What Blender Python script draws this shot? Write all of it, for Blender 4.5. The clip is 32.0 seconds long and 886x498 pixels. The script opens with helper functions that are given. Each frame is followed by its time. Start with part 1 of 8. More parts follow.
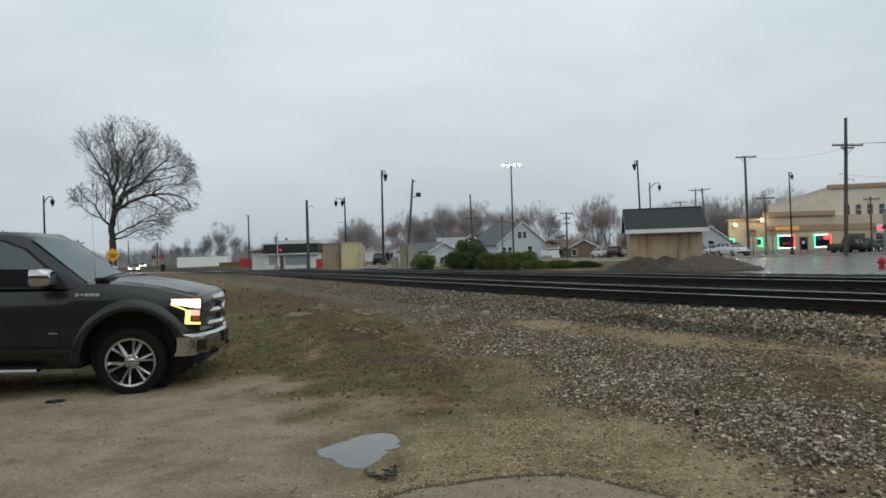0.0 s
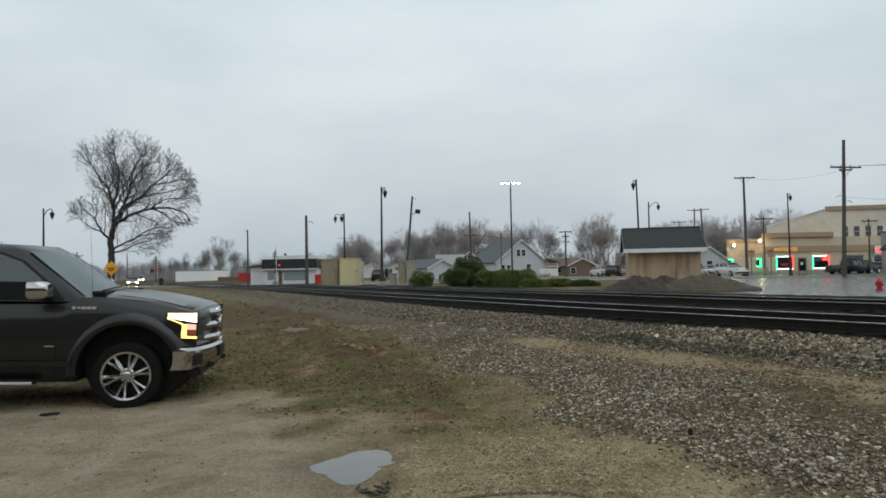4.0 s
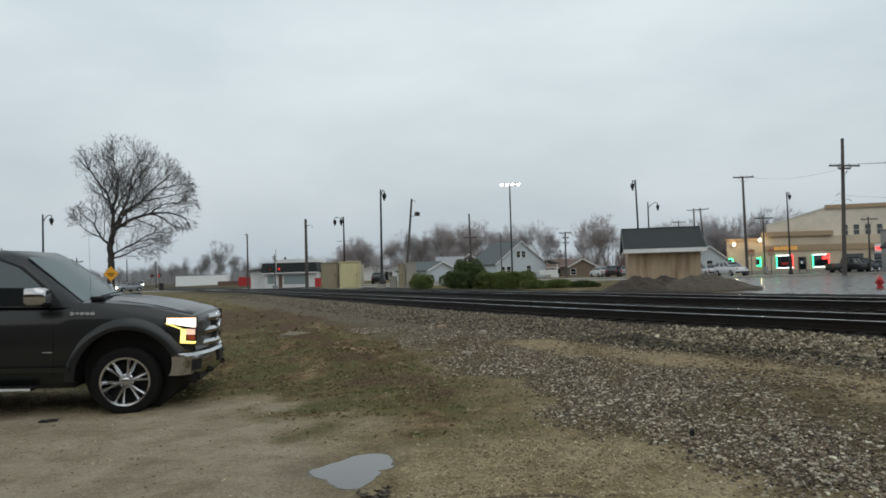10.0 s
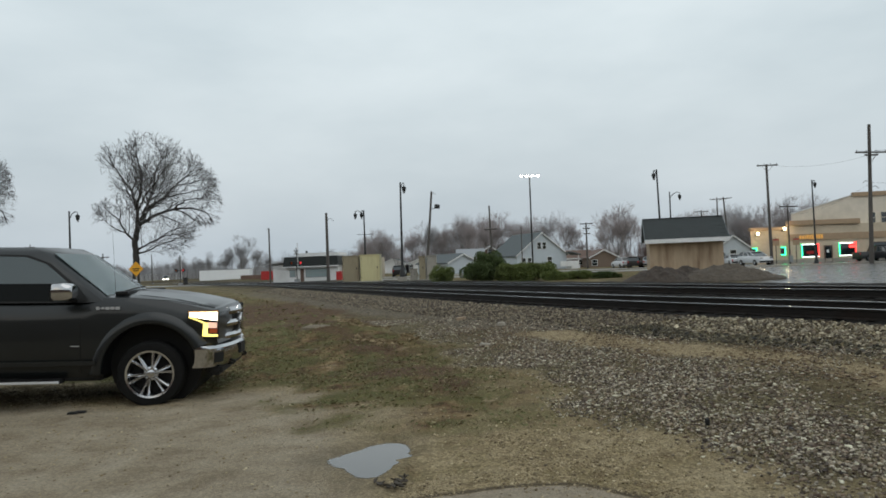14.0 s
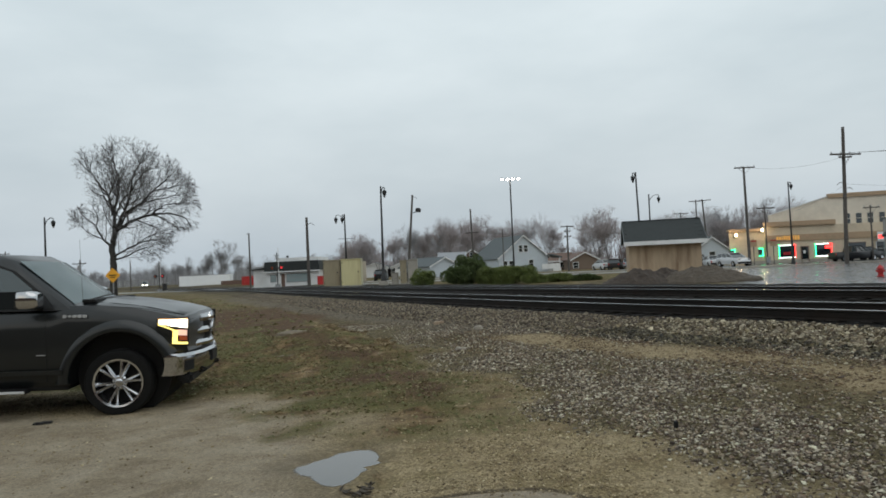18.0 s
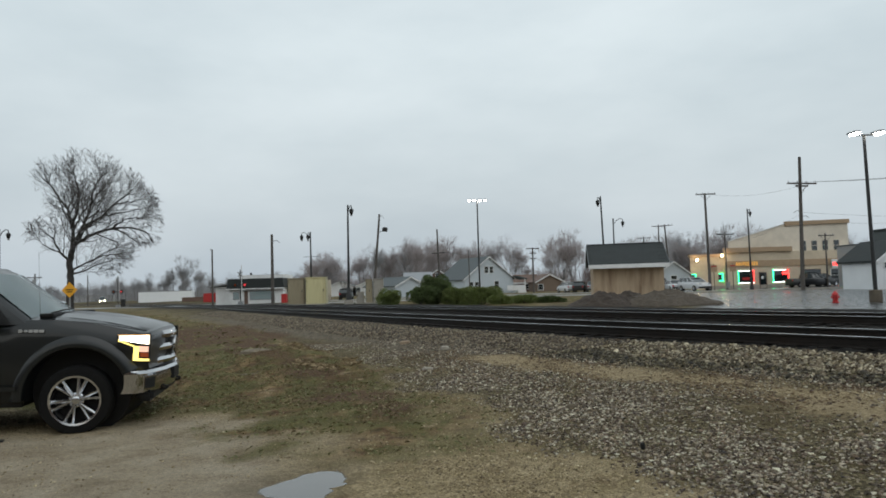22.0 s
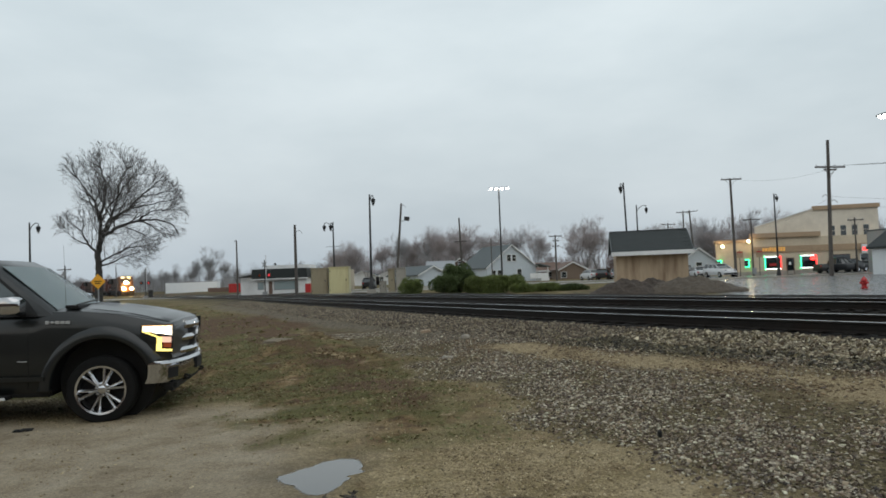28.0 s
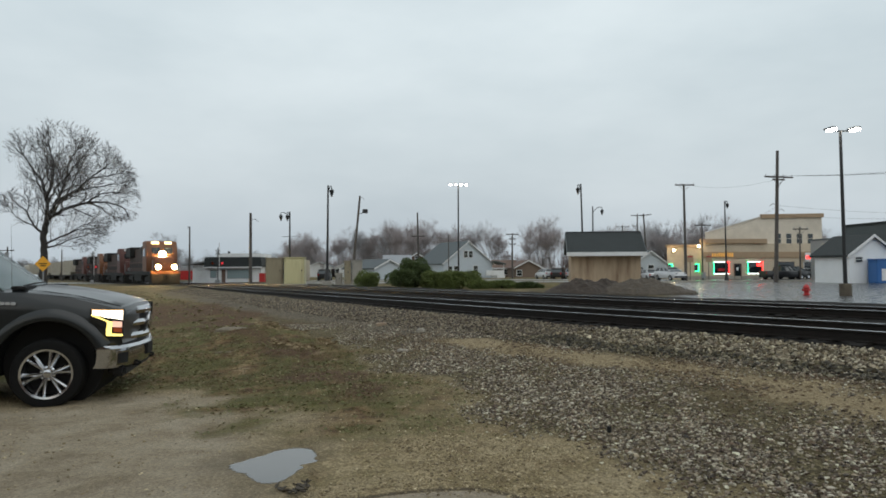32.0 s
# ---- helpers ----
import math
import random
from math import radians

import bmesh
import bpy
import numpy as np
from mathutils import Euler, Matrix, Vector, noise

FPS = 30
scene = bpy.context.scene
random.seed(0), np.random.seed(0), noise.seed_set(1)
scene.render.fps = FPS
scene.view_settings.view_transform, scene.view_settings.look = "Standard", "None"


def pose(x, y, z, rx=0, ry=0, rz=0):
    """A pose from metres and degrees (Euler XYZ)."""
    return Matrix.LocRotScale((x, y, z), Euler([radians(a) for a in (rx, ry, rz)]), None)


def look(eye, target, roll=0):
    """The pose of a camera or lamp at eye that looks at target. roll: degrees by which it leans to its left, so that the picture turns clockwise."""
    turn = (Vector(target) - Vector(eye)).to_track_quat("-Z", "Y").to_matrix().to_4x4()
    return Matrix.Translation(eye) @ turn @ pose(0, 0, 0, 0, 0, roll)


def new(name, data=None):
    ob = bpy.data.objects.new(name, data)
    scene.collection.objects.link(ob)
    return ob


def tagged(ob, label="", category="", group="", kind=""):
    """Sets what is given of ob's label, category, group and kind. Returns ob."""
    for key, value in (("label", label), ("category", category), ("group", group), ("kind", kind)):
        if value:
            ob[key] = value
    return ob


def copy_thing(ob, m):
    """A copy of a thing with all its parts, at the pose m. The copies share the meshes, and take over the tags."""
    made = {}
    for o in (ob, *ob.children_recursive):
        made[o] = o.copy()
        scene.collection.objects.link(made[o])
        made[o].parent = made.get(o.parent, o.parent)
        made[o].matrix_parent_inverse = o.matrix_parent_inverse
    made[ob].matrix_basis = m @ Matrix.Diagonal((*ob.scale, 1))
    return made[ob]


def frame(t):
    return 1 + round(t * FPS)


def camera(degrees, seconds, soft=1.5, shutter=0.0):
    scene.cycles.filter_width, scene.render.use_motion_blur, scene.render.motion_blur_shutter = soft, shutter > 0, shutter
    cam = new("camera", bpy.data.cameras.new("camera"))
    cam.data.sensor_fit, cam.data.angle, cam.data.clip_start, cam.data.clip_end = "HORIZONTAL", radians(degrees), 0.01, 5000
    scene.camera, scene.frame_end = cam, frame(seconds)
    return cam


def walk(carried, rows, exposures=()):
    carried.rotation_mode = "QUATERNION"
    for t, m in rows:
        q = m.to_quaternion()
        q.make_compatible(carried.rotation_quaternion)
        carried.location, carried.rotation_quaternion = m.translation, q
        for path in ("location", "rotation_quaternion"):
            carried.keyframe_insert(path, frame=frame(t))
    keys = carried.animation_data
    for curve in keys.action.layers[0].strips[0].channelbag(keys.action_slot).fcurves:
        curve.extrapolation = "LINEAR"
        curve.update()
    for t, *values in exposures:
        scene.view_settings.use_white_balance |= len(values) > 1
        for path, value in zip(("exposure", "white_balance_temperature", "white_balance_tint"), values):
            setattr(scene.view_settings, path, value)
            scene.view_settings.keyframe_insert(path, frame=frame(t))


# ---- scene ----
cam = camera(64.9, 32.0, soft=1.7)
ROWS = [
    (0.0, 0.0002, 0.0003, 1.5000, 0.11, 0.17, 1.74),
    (0.5, 0.0118, 0.0037, 1.5019, -0.45, 0.42, 2.19),
    (1.0, 0.0221, 0.0048, 1.4988, -0.71, 0.84, 2.32),
    (1.5, 0.0242, 0.0026, 1.4979, -0.30, 0.80, 2.02),
    (2.0, 0.0255, -0.0012, 1.5002, 0.72, 0.95, 1.96),
    (2.5, 0.0267, -0.0105, 1.5023, 0.71, 1.28, 1.98),
    (3.0, 0.0294, -0.0226, 1.5017, 0.62, 1.53, 1.79),
    (3.5, 0.0260, -0.0392, 1.5020, 0.45, 1.69, 1.34),
    (5.5, 0.0336, -0.0403, 1.4945, -1.94, 0.90, 1.48),
    (6.0, 0.0334, -0.0536, 1.4988, -2.44, 0.90, 1.82),
    (6.5, 0.0902, -0.0632, 1.5039, -1.78, 1.08, 1.23),
    (7.0, 0.1194, -0.0578, 1.4994, -1.05, 1.26, 1.56),
    (7.5, 0.1180, -0.0546, 1.5008, 1.13, 1.36, 2.14),
    (8.0, 0.1133, -0.0549, 1.5013, 1.69, 1.68, 2.05),
    (8.5, 0.1010, -0.0433, 1.5016, 1.44, 1.71, 1.63),
    (9.0, 0.0984, -0.0266, 1.5033, 0.73, 1.74, 1.53),
    (9.5, 0.0869, -0.0169, 1.5013, 0.30, 1.70, 1.54),
    (10.0, 0.0376, -0.0145, 1.5002, 0.03, 1.75, 1.64),
    (10.5, 0.0563, -0.0362, 1.5013, 0.13, 1.89, 1.09),
    (11.0, 0.1433, -0.0621, 1.4943, 1.02, 1.68, 0.72),
    (11.5, 0.1211, -0.0731, 1.5036, 2.43, 0.93, 1.36),
    (12.0, 0.0733, -0.0943, 1.5036, 2.22, 0.96, 1.96),
    (12.5, 0.0577, -0.0971, 1.4987, 2.56, 1.06, 2.17),
    (13.0, 0.0776, -0.0926, 1.5012, 2.08, 1.05, 2.20),
    (13.5, 0.0855, -0.0841, 1.4987, 1.73, 1.23, 2.05),
    (14.0, 0.0900, -0.0818, 1.5003, 1.75, 1.17, 2.17),
    (14.5, 0.0812, -0.0785, 1.4999, 1.96, 1.12, 2.24),
    (16.5, 0.1542, -0.0482, 1.5018, 1.38, 1.13, 2.13),
    (17.0, 0.1886, -0.0529, 1.5006, 0.03, 1.09, 2.38),
    (17.5, 0.2125, -0.0458, 1.5072, -0.34, 1.12, 2.82),
    (18.0, 0.2094, -0.0551, 1.5074, 0.31, 1.40, 2.63),
    (18.5, 0.2051, -0.0400, 1.5010, 0.49, 1.33, 2.75),
    (19.0, 0.1988, -0.0407, 1.5019, 0.67, 1.33, 2.92),
    (19.5, 0.1818, -0.0324, 1.5070, 1.64, 1.12, 3.25),
    (20.0, 0.1571, -0.0380, 1.5023, 0.89, 1.45, 1.84),
    (20.5, 0.1517, -0.0467, 1.5076, -0.60, 2.33, 1.45),
    (21.0, 0.1465, -0.0528, 1.4998, -1.64, 3.16, 1.41),
    (21.5, 0.1547, -0.0478, 1.5001, -2.19, 2.73, 1.55),
    (22.0, 0.1638, -0.0453, 1.4997, -2.53, 2.95, 1.72),
    (22.5, 0.1617, -0.0544, 1.5060, -2.40, 3.20, 2.35),
    (23.0, 0.1564, -0.0572, 1.5037, -1.72, 3.45, 2.31),
    (23.5, 0.1636, -0.0608, 1.4986, -0.95, 3.54, 1.85),
    (24.0, 0.1775, -0.0572, 1.4990, -0.76, 3.61, 1.95),
    (24.5, 0.1728, -0.0511, 1.4973, -0.50, 3.37, 2.17),
    (26.5, 0.1151, -0.0962, 1.5026, -1.20, 2.74, 2.00),
    (27.0, 0.1597, -0.0817, 1.5011, -1.06, 2.70, 1.42),
    (27.5, 0.2140, -0.0703, 1.5049, -0.95, 2.39, 1.43),
    (28.0, 0.2314, -0.0634, 1.5034, -0.64, 2.08, 2.20),
    (28.5, 0.2035, -0.0700, 1.5033, -0.36, 1.73, 2.31),
    (29.0, 0.1817, -0.0851, 1.4975, 0.55, 1.27, 2.02),
    (29.5, 0.1533, -0.1063, 1.4935, -0.02, 1.13, 1.64),
    (30.0, 0.1297, -0.1125, 1.4867, -1.65, 0.73, 1.61),
    (30.5, 0.1570, -0.1159, 1.4877, -2.45, 0.61, 1.13),
    (31.0, 0.1802, -0.1112, 1.4899, -3.83, 0.83, 0.16),
    (31.5, 0.1969, -0.1112, 1.4944, -4.08, 1.20, -0.19),
    (32.0, 0.1987, -0.1000, 1.4894, -4.23, 1.58, 0.28),
]
walk(cam, [(t, pose(x, y, z, 90 + pitch, roll, yaw)) for t, x, y, z, yaw, pitch, roll in ROWS])
scene.view_settings.exposure = 0.0


# ---- world and light: an even overcast sky late in the day ----
def make_world():
    w = bpy.data.worlds.new("overcast")
    w.use_nodes = True
    nt = w.node_tree
    n, l = nt.nodes, nt.links
    n.clear()
    out = n.new("ShaderNodeOutputWorld")
    bg = n.new("ShaderNodeBackground")
    sky = n.new("ShaderNodeTexSky")
    sky.sky_type = "NISHITA"
    sky.sun_disc = False
    sky.sun_elevation = radians(14)
    sky.sun_rotation = radians(200)
    sky.air_density, sky.dust_density = 2.0, 4.0
    tc = n.new("ShaderNodeTexCoord")
    mp = n.new("ShaderNodeMapping")
    mp.inputs["Scale"].default_value = (1.6, 1.6, 4.2)
    no = n.new("ShaderNodeTexNoise")
    no.inputs["Scale"].default_value, no.inputs["Detail"].default_value, no.inputs["Roughness"].default_value = 1.35, 5.0, 0.52
    cr = n.new("ShaderNodeValToRGB")
    cr.color_ramp.elements[0].position, cr.color_ramp.elements[0].color = 0.30, (0.622, 0.715, 0.766, 1)
    cr.color_ramp.elements[1].position, cr.color_ramp.elements[1].color = 0.70, (0.808, 0.895, 0.934, 1)
    # the cloud deck is paler overhead than near the horizon
    sep = n.new("ShaderNodeSeparateXYZ")
    gr = n.new("ShaderNodeValToRGB")
    gr.color_ramp.elements[0].position, gr.color_ramp.elements[0].color = 0.0, (0.74, 0.75, 0.78, 1)
    gr.color_ramp.elements[1].position, gr.color_ramp.elements[1].color = 0.32, (1.0, 1.0, 1.0, 1)
    mul = n.new("ShaderNodeMix")
    mul.data_type, mul.blend_type = "RGBA", "MULTIPLY"
    mul.inputs["Factor"].default_value = 1.0
    dim = n.new("ShaderNodeMix")
    dim.data_type, dim.blend_type = "RGBA", "MULTIPLY"
    dim.inputs["Factor"].default_value = 1.0
    dim.inputs["B"].default_value = (0.10, 0.10, 0.10, 1)
    mix = n.new("ShaderNodeMix")
    mix.data_type = "RGBA"
    mix.inputs["Factor"].default_value = 0.93
    l.new(tc.outputs["Generated"], mp.inputs["Vector"])
    l.new(mp.outputs["Vector"], no.inputs["Vector"])
    l.new(no.outputs["Fac"], cr.inputs["Fac"])
    l.new(tc.outputs["Generated"], sep.inputs["Vector"])
    l.new(sep.outputs["Z"], gr.inputs["Fac"])
    l.new(cr.outputs["Color"], mul.inputs["A"])
    l.new(gr.outputs["Color"], mul.inputs["B"])
    l.new(sky.outputs["Color"], dim.inputs["A"])
    l.new(dim.outputs["Result"], mix.inputs["A"])
    l.new(mul.outputs["Result"], mix.inputs["B"])
    l.new(mix.outputs["Result"], bg.inputs["Color"])
    bg.inputs["Strength"].default_value = 1.0
    l.new(bg.outputs["Background"], out.inputs["Surface"])
    scene.world = w


make_world()
sun = new("sun", bpy.data.lights.new("sun", "SUN"))
sun.data.energy, sun.data.angle, sun.data.color = 0.5, radians(60), (1.0, 0.97, 0.93)
sun.matrix_world = look((0, 0, 60), (-25, 35, 0))


# ---- materials ----
def mat(name, color, rough=0.6, metal=0.0, var=0.12, scale=8.0, bump=0.0, bscale=40.0, spec=0.5, coat=0.0, dirt=None, dirt_scale=1.5, dirt_amount=0.5, random_amount=0.0, dist=0.02, stretch=1.0):
    """A surface with two scales of variation, optional dirt patches and relief, and a shade that differs from piece to piece."""
    m = bpy.data.materials.new(name)
    m.use_nodes = True
    nt = m.node_tree
    n, l = nt.nodes, nt.links
    b = n["Principled BSDF"]
    tc = n.new("ShaderNodeTexCoord")
    src = tc.outputs["Object"]
    if stretch != 1.0:
        mp = n.new("ShaderNodeMapping")
        mp.inputs["Scale"].default_value = (1, 1, stretch)
        l.new(src, mp.inputs["Vector"])
        src = mp.outputs["Vector"]
    n1 = n.new("ShaderNodeTexNoise")
    n1.inputs["Scale"].default_value, n1.inputs["Detail"].default_value, n1.inputs["Roughness"].default_value = scale, 6.0, 0.65
    l.new(src, n1.inputs["Vector"])
    cr = n.new("ShaderNodeValToRGB")
    c = Vector(color)
    cr.color_ramp.elements[0].position, cr.color_ramp.elements[0].color = 0.28, (*(c * (1 - var)), 1)
    cr.color_ramp.elements[1].position, cr.color_ramp.elements[1].color = 0.72, (*(c * (1 + var)), 1)
    l.new(n1.outputs["Fac"], cr.inputs["Fac"])
    col = cr.outputs["Color"]
    if dirt:
        n2 = n.new("ShaderNodeTexNoise")
        n2.inputs["Scale"].default_value, n2.inputs["Detail"].default_value = dirt_scale, 7.0
        l.new(src, n2.inputs["Vector"])
        mr = n.new("ShaderNodeMapRange")
        mr.inputs["From Min"].default_value, mr.inputs["From Max"].default_value = 0.45, 0.75
        mr.inputs["To Max"].default_value = dirt_amount
        l.new(n2.outputs["Fac"], mr.inputs["Value"])
        mx = n.new("ShaderNodeMix")
        mx.data_type = "RGBA"
        l.new(mr.outputs["Result"], mx.inputs["Factor"])
        l.new(col, mx.inputs["A"])
        mx.inputs["B"].default_value = (*dirt, 1)
        col = mx.outputs["Result"]
    if random_amount:
        oi = n.new("ShaderNodeObjectInfo")
        hs = n.new("ShaderNodeHueSaturation")
        mr = n.new("ShaderNodeMapRange")
        mr.inputs["To Min"].default_value, mr.inputs["To Max"].default_value = 1 - random_amount, 1 + random_amount
        l.new(oi.outputs["Random"], mr.inputs["Value"])
        l.new(mr.outputs["Result"], hs.inputs["Value"])
        l.new(col, hs.inputs["Color"])
        col = hs.outputs["Color"]
    l.new(col, b.inputs["Base Color"])
    b.inputs["Metallic"].default_value = metal
    b.inputs["Specular IOR Level"].default_value = spec
    b.inputs["Coat Weight"].default_value = coat
    b.inputs["Coat Roughness"].default_value = 0.06
    rr = n.new("ShaderNodeMapRange")
    rr.inputs["To Min"].default_value, rr.inputs["To Max"].default_value = max(0.02, rough * 0.82), min(1.0, rough * 1.18)
    l.new(n1.outputs["Fac"], rr.inputs["Value"])
    l.new(rr.outputs["Result"], b.inputs["Roughness"])
    if bump:
        n3 = n.new("ShaderNodeTexNoise")
        n3.inputs["Scale"].default_value, n3.inputs["Detail"].default_value = bscale, 4.0
        l.new(src, n3.inputs["Vector"])
        bp = n.new("ShaderNodeBump")
        bp.inputs["Strength"].default_value, bp.inputs["Distance"].default_value = bump, dist
        l.new(n3.outputs["Fac"], bp.inputs["Height"])
        l.new(bp.outputs["Normal"], b.inputs["Normal"])
    return m


def glow(name, color, strength):
    m = bpy.data.materials.new(name)
    m.use_nodes = True
    b = m.node_tree.nodes["Principled BSDF"]
    b.inputs["Base Color"].default_value = (*color, 1)
    b.inputs["Emission Color"].default_value = (*color, 1)
    b.inputs["Emission Strength"].default_value = strength
    return m


def glass(name, color, rough=0.03, spec=0.6):
    """Dark window glass: a glossy skin over a tinted body."""
    m = bpy.data.materials.new(name)
    m.use_nodes = True
    b = m.node_tree.nodes["Principled BSDF"]
    b.inputs["Base Color"].default_value = (*color, 1)
    b.inputs["Roughness"].default_value = rough
    b.inputs["Specular IOR Level"].default_value = spec
    return m


M = {}
M["trailer_white"] = mat("trailer_white", (0.80, 0.82, 0.83), 0.5, var=0.04, scale=1.0)
M["bright_trim"] = mat("bright_trim", (0.70, 0.71, 0.72), 0.3, 0.3, 0.05)
M["paint"] = mat("truck_paint", (0.0072, 0.0090, 0.0095), 0.32, 0.0, 0.10, 3.0, spec=0.40, coat=0.34, dirt=(0.0110, 0.0122, 0.0128), dirt_scale=2.0, dirt_amount=0.35)
M["black_plastic"] = mat("black_plastic", (0.008, 0.008, 0.008), 0.6, var=0.2, spec=0.35)
M["tyre"] = mat("tyre_rubber", (0.010, 0.010, 0.010), 0.8, spec=0.12, var=0.25, scale=20, bump=0.2, dirt=(0.022, 0.020, 0.017), dirt_amount=0.4)
M["chrome"] = mat("chrome", (0.55, 0.55, 0.56), 0.10, 1.0, 0.05, 4.0, dirt=(0.22, 0.21, 0.19), dirt_amount=0.35)
M["barrel"] = mat("dirty_wheel_barrel", (0.10, 0.10, 0.10), 0.45, 0.7, 0.2, 9.0)
M["alloy"] = mat("alloy_wheel", (0.66, 0.67, 0.69), 0.17, 1.0, 0.08, 9.0, dirt=(0.12, 0.11, 0.10), dirt_amount=0.3)
M["dark_glass"] = glass("dark_glass", (0.012, 0.019, 0.021), spec=1.0)
# two tones of one door glass: its dark and its pale reflection as colour
M["dark_reflection_glass"] = glass("dark_reflection_glass", (0.003, 0.004, 0.004), 0.12, 0.12)
M["pale_reflection_glass"] = glass("pale_reflection_glass", (0.032, 0.050, 0.055), 0.05, 1.0)
# the pale base colour stands in for sky reflected in the windscreen
M["screen_glass"] = glass("pale_sky_glass", (0.275, 0.345, 0.355), 0.06, 0.8)
M["head_white"] = glow("headlight_white", (1.0, 0.86, 0.66), 1.7)
# the bezel is no lamp: its faint glow imitates spilled headlight
M["head_spill"] = glow("bezel_spill_glow", (1.0, 0.62, 0.46), 0.62)
M["head_bright"] = glow("headlight_projector", (1.0, 0.94, 0.82), 8.0)
M["car_lamp"] = glow("dipped_headlight", (1.0, 0.80, 0.50), 40.0)
M["stained_concrete"] = mat("stained_concrete", (0.115, 0.095, 0.070), 0.9, var=0.25, scale=4, bump=0.3, dirt=(0.06, 0.045, 0.03), dirt_amount=0.7)
M["head_amber"] = glow("marker_amber", (1.0, 0.80, 0.22), 1.5)
M["head_rim"] = glow("marker_orange", (1.0, 0.50, 0.16), 0.75)
M["head_red"] = mat("amber_reflector", (0.55, 0.10, 0.03), 0.25, var=0.2)
M["steel"] = mat("rail_steel", (0.019, 0.016, 0.014), 0.6, 0.2, 0.3, 12, spec=0.2, dirt=(0.022, 0.014, 0.010), dirt_amount=0.8)
M["rail_top"] = mat("polished_rail_head", (0.47, 0.48, 0.49), 0.13, 1.0, 0.08, 6)
M["tie"] = mat("creosoted_tie", (0.012, 0.010, 0.0085), 0.9, spec=0.12, var=0.35, scale=14, bump=0.5, bscale=60, random_amount=0.35)
M["pole_wood"] = mat("weathered_pole", (0.088, 0.078, 0.070), 0.85, var=0.3, scale=10, bump=0.4)
M["pole_black"] = mat("black_painted_steel", (0.02, 0.021, 0.022), 0.45, 0.2, 0.2)
M["grey_metal"] = mat("galvanised", (0.30, 0.31, 0.32), 0.5, 0.6, 0.15)
M["flood"] = glow("flood_lamp", (1.0, 0.95, 0.84), 24.0)
M["wall_lamp"] = glow("wall_lamp", (1.0, 0.80, 0.50), 14.0)
M["neon_green"] = glow("neon_green", (0.05, 1.0, 0.45), 2.6)
M["neon_white"] = glow("neon_white", (0.9, 1.0, 0.95), 2.2)
M["neon_red"] = glow("neon_red", (1.0, 0.06, 0.05), 2.4)
M["sign_lit"] = glow("lit_letters", (0.75, 0.40, 0.10), 0.28)
M["signal_red"] = glow("signal_red", (0.9, 0.05, 0.06), 0.9)
M["loco_light"] = glow("locomotive_headlight", (1.0, 0.66, 0.26), 900.0)
M["board_light"] = glow("number_board", (1.0, 0.80, 0.42), 3.0)
M["cream"] = mat("cream_render", (0.56, 0.475, 0.355), 0.85, var=0.08, scale=3, bump=0.2, dirt=(0.33, 0.28, 0.20), dirt_scale=0.5, dirt_amount=0.5)
M["tan"] = mat("tan_band", (0.37, 0.265, 0.170), 0.8, var=0.12, scale=3)
M["pale_siding"] = mat("pale_siding", (0.66, 0.595, 0.495), 0.7, var=0.07, scale=2, dirt=(0.30, 0.27, 0.22), dirt_scale=0.4, dirt_amount=0.4)
M["white"] = mat("white_paint", (0.72, 0.73, 0.73), 0.6, var=0.06, scale=3, dirt=(0.45, 0.44, 0.42), dirt_scale=0.7, dirt_amount=0.4)
M["blue_grey"] = mat("pale_blue_siding", (0.48, 0.53, 0.57), 0.65, var=0.05, scale=2)
M["shingle"] = mat("dark_shingle", (0.020, 0.025, 0.025), 0.8, var=0.3, scale=18, bump=0.4, dirt=(0.030, 0.034, 0.033), dirt_amount=0.4, random_amount=0.08)
M["roof_grey"] = mat("grey_shingle", (0.090, 0.104, 0.108), 0.85, var=0.2, scale=6, bump=0.3)
M["plywood"] = mat("weathered_plywood", (0.40, 0.305, 0.210), 0.8, var=0.14, scale=3, bump=0.1, dirt=(0.17, 0.11, 0.07), dirt_scale=2.2, dirt_amount=0.9, random_amount=0.12, stretch=0.16)
M["cab_tan"] = mat("tan_cabinet_paint", (0.60, 0.55, 0.31), 0.32, var=0.06, scale=3, dirt=(0.36, 0.30, 0.17), dirt_scale=2.5, dirt_amount=0.6, stretch=0.15)
M["cab_dark"] = mat("weathered_cabinet_paint", (0.30, 0.26, 0.175), 0.32, var=0.12, scale=3, dirt=(0.17, 0.13, 0.085), dirt_scale=2.5, dirt_amount=0.8, stretch=0.15)
M["concrete"] = mat("concrete", (0.34, 0.32, 0.28), 0.85, var=0.15, scale=6, bump=0.3, dirt=(0.2, 0.18, 0.15), dirt_amount=0.5)
M["yellow_sign"] = mat("yellow_sign", (0.80, 0.38, 0.02), 0.5, var=0.06)
M["red_paint"] = mat("red_paint", (0.42, 0.022, 0.022), 0.45, var=0.12)
M["blue_paint"] = mat("blue_paint", (0.03, 0.13, 0.36), 0.45, var=0.1)
M["bark"] = mat("bark", (0.040, 0.037, 0.035), 0.9, var=0.3, scale=8, bump=0.5)
M["twig"] = mat("twigs", (0.125, 0.120, 0.122), 0.9, var=0.25, scale=3)
M["twig_red"] = mat("reddish_twigs", (0.185, 0.135, 0.125), 0.9, var=0.25, scale=0.3)
M["evergreen"] = mat("evergreen", (0.125, 0.158, 0.045), 0.75, var=0.5, scale=2.5)
M["evergreen_dark"] = mat("evergreen_dark", (0.072, 0.102, 0.032), 0.8, var=0.4, scale=2.5)
M["garage_tan"] = mat("tan_brick", (0.175, 0.130, 0.100), 0.85, var=0.15)
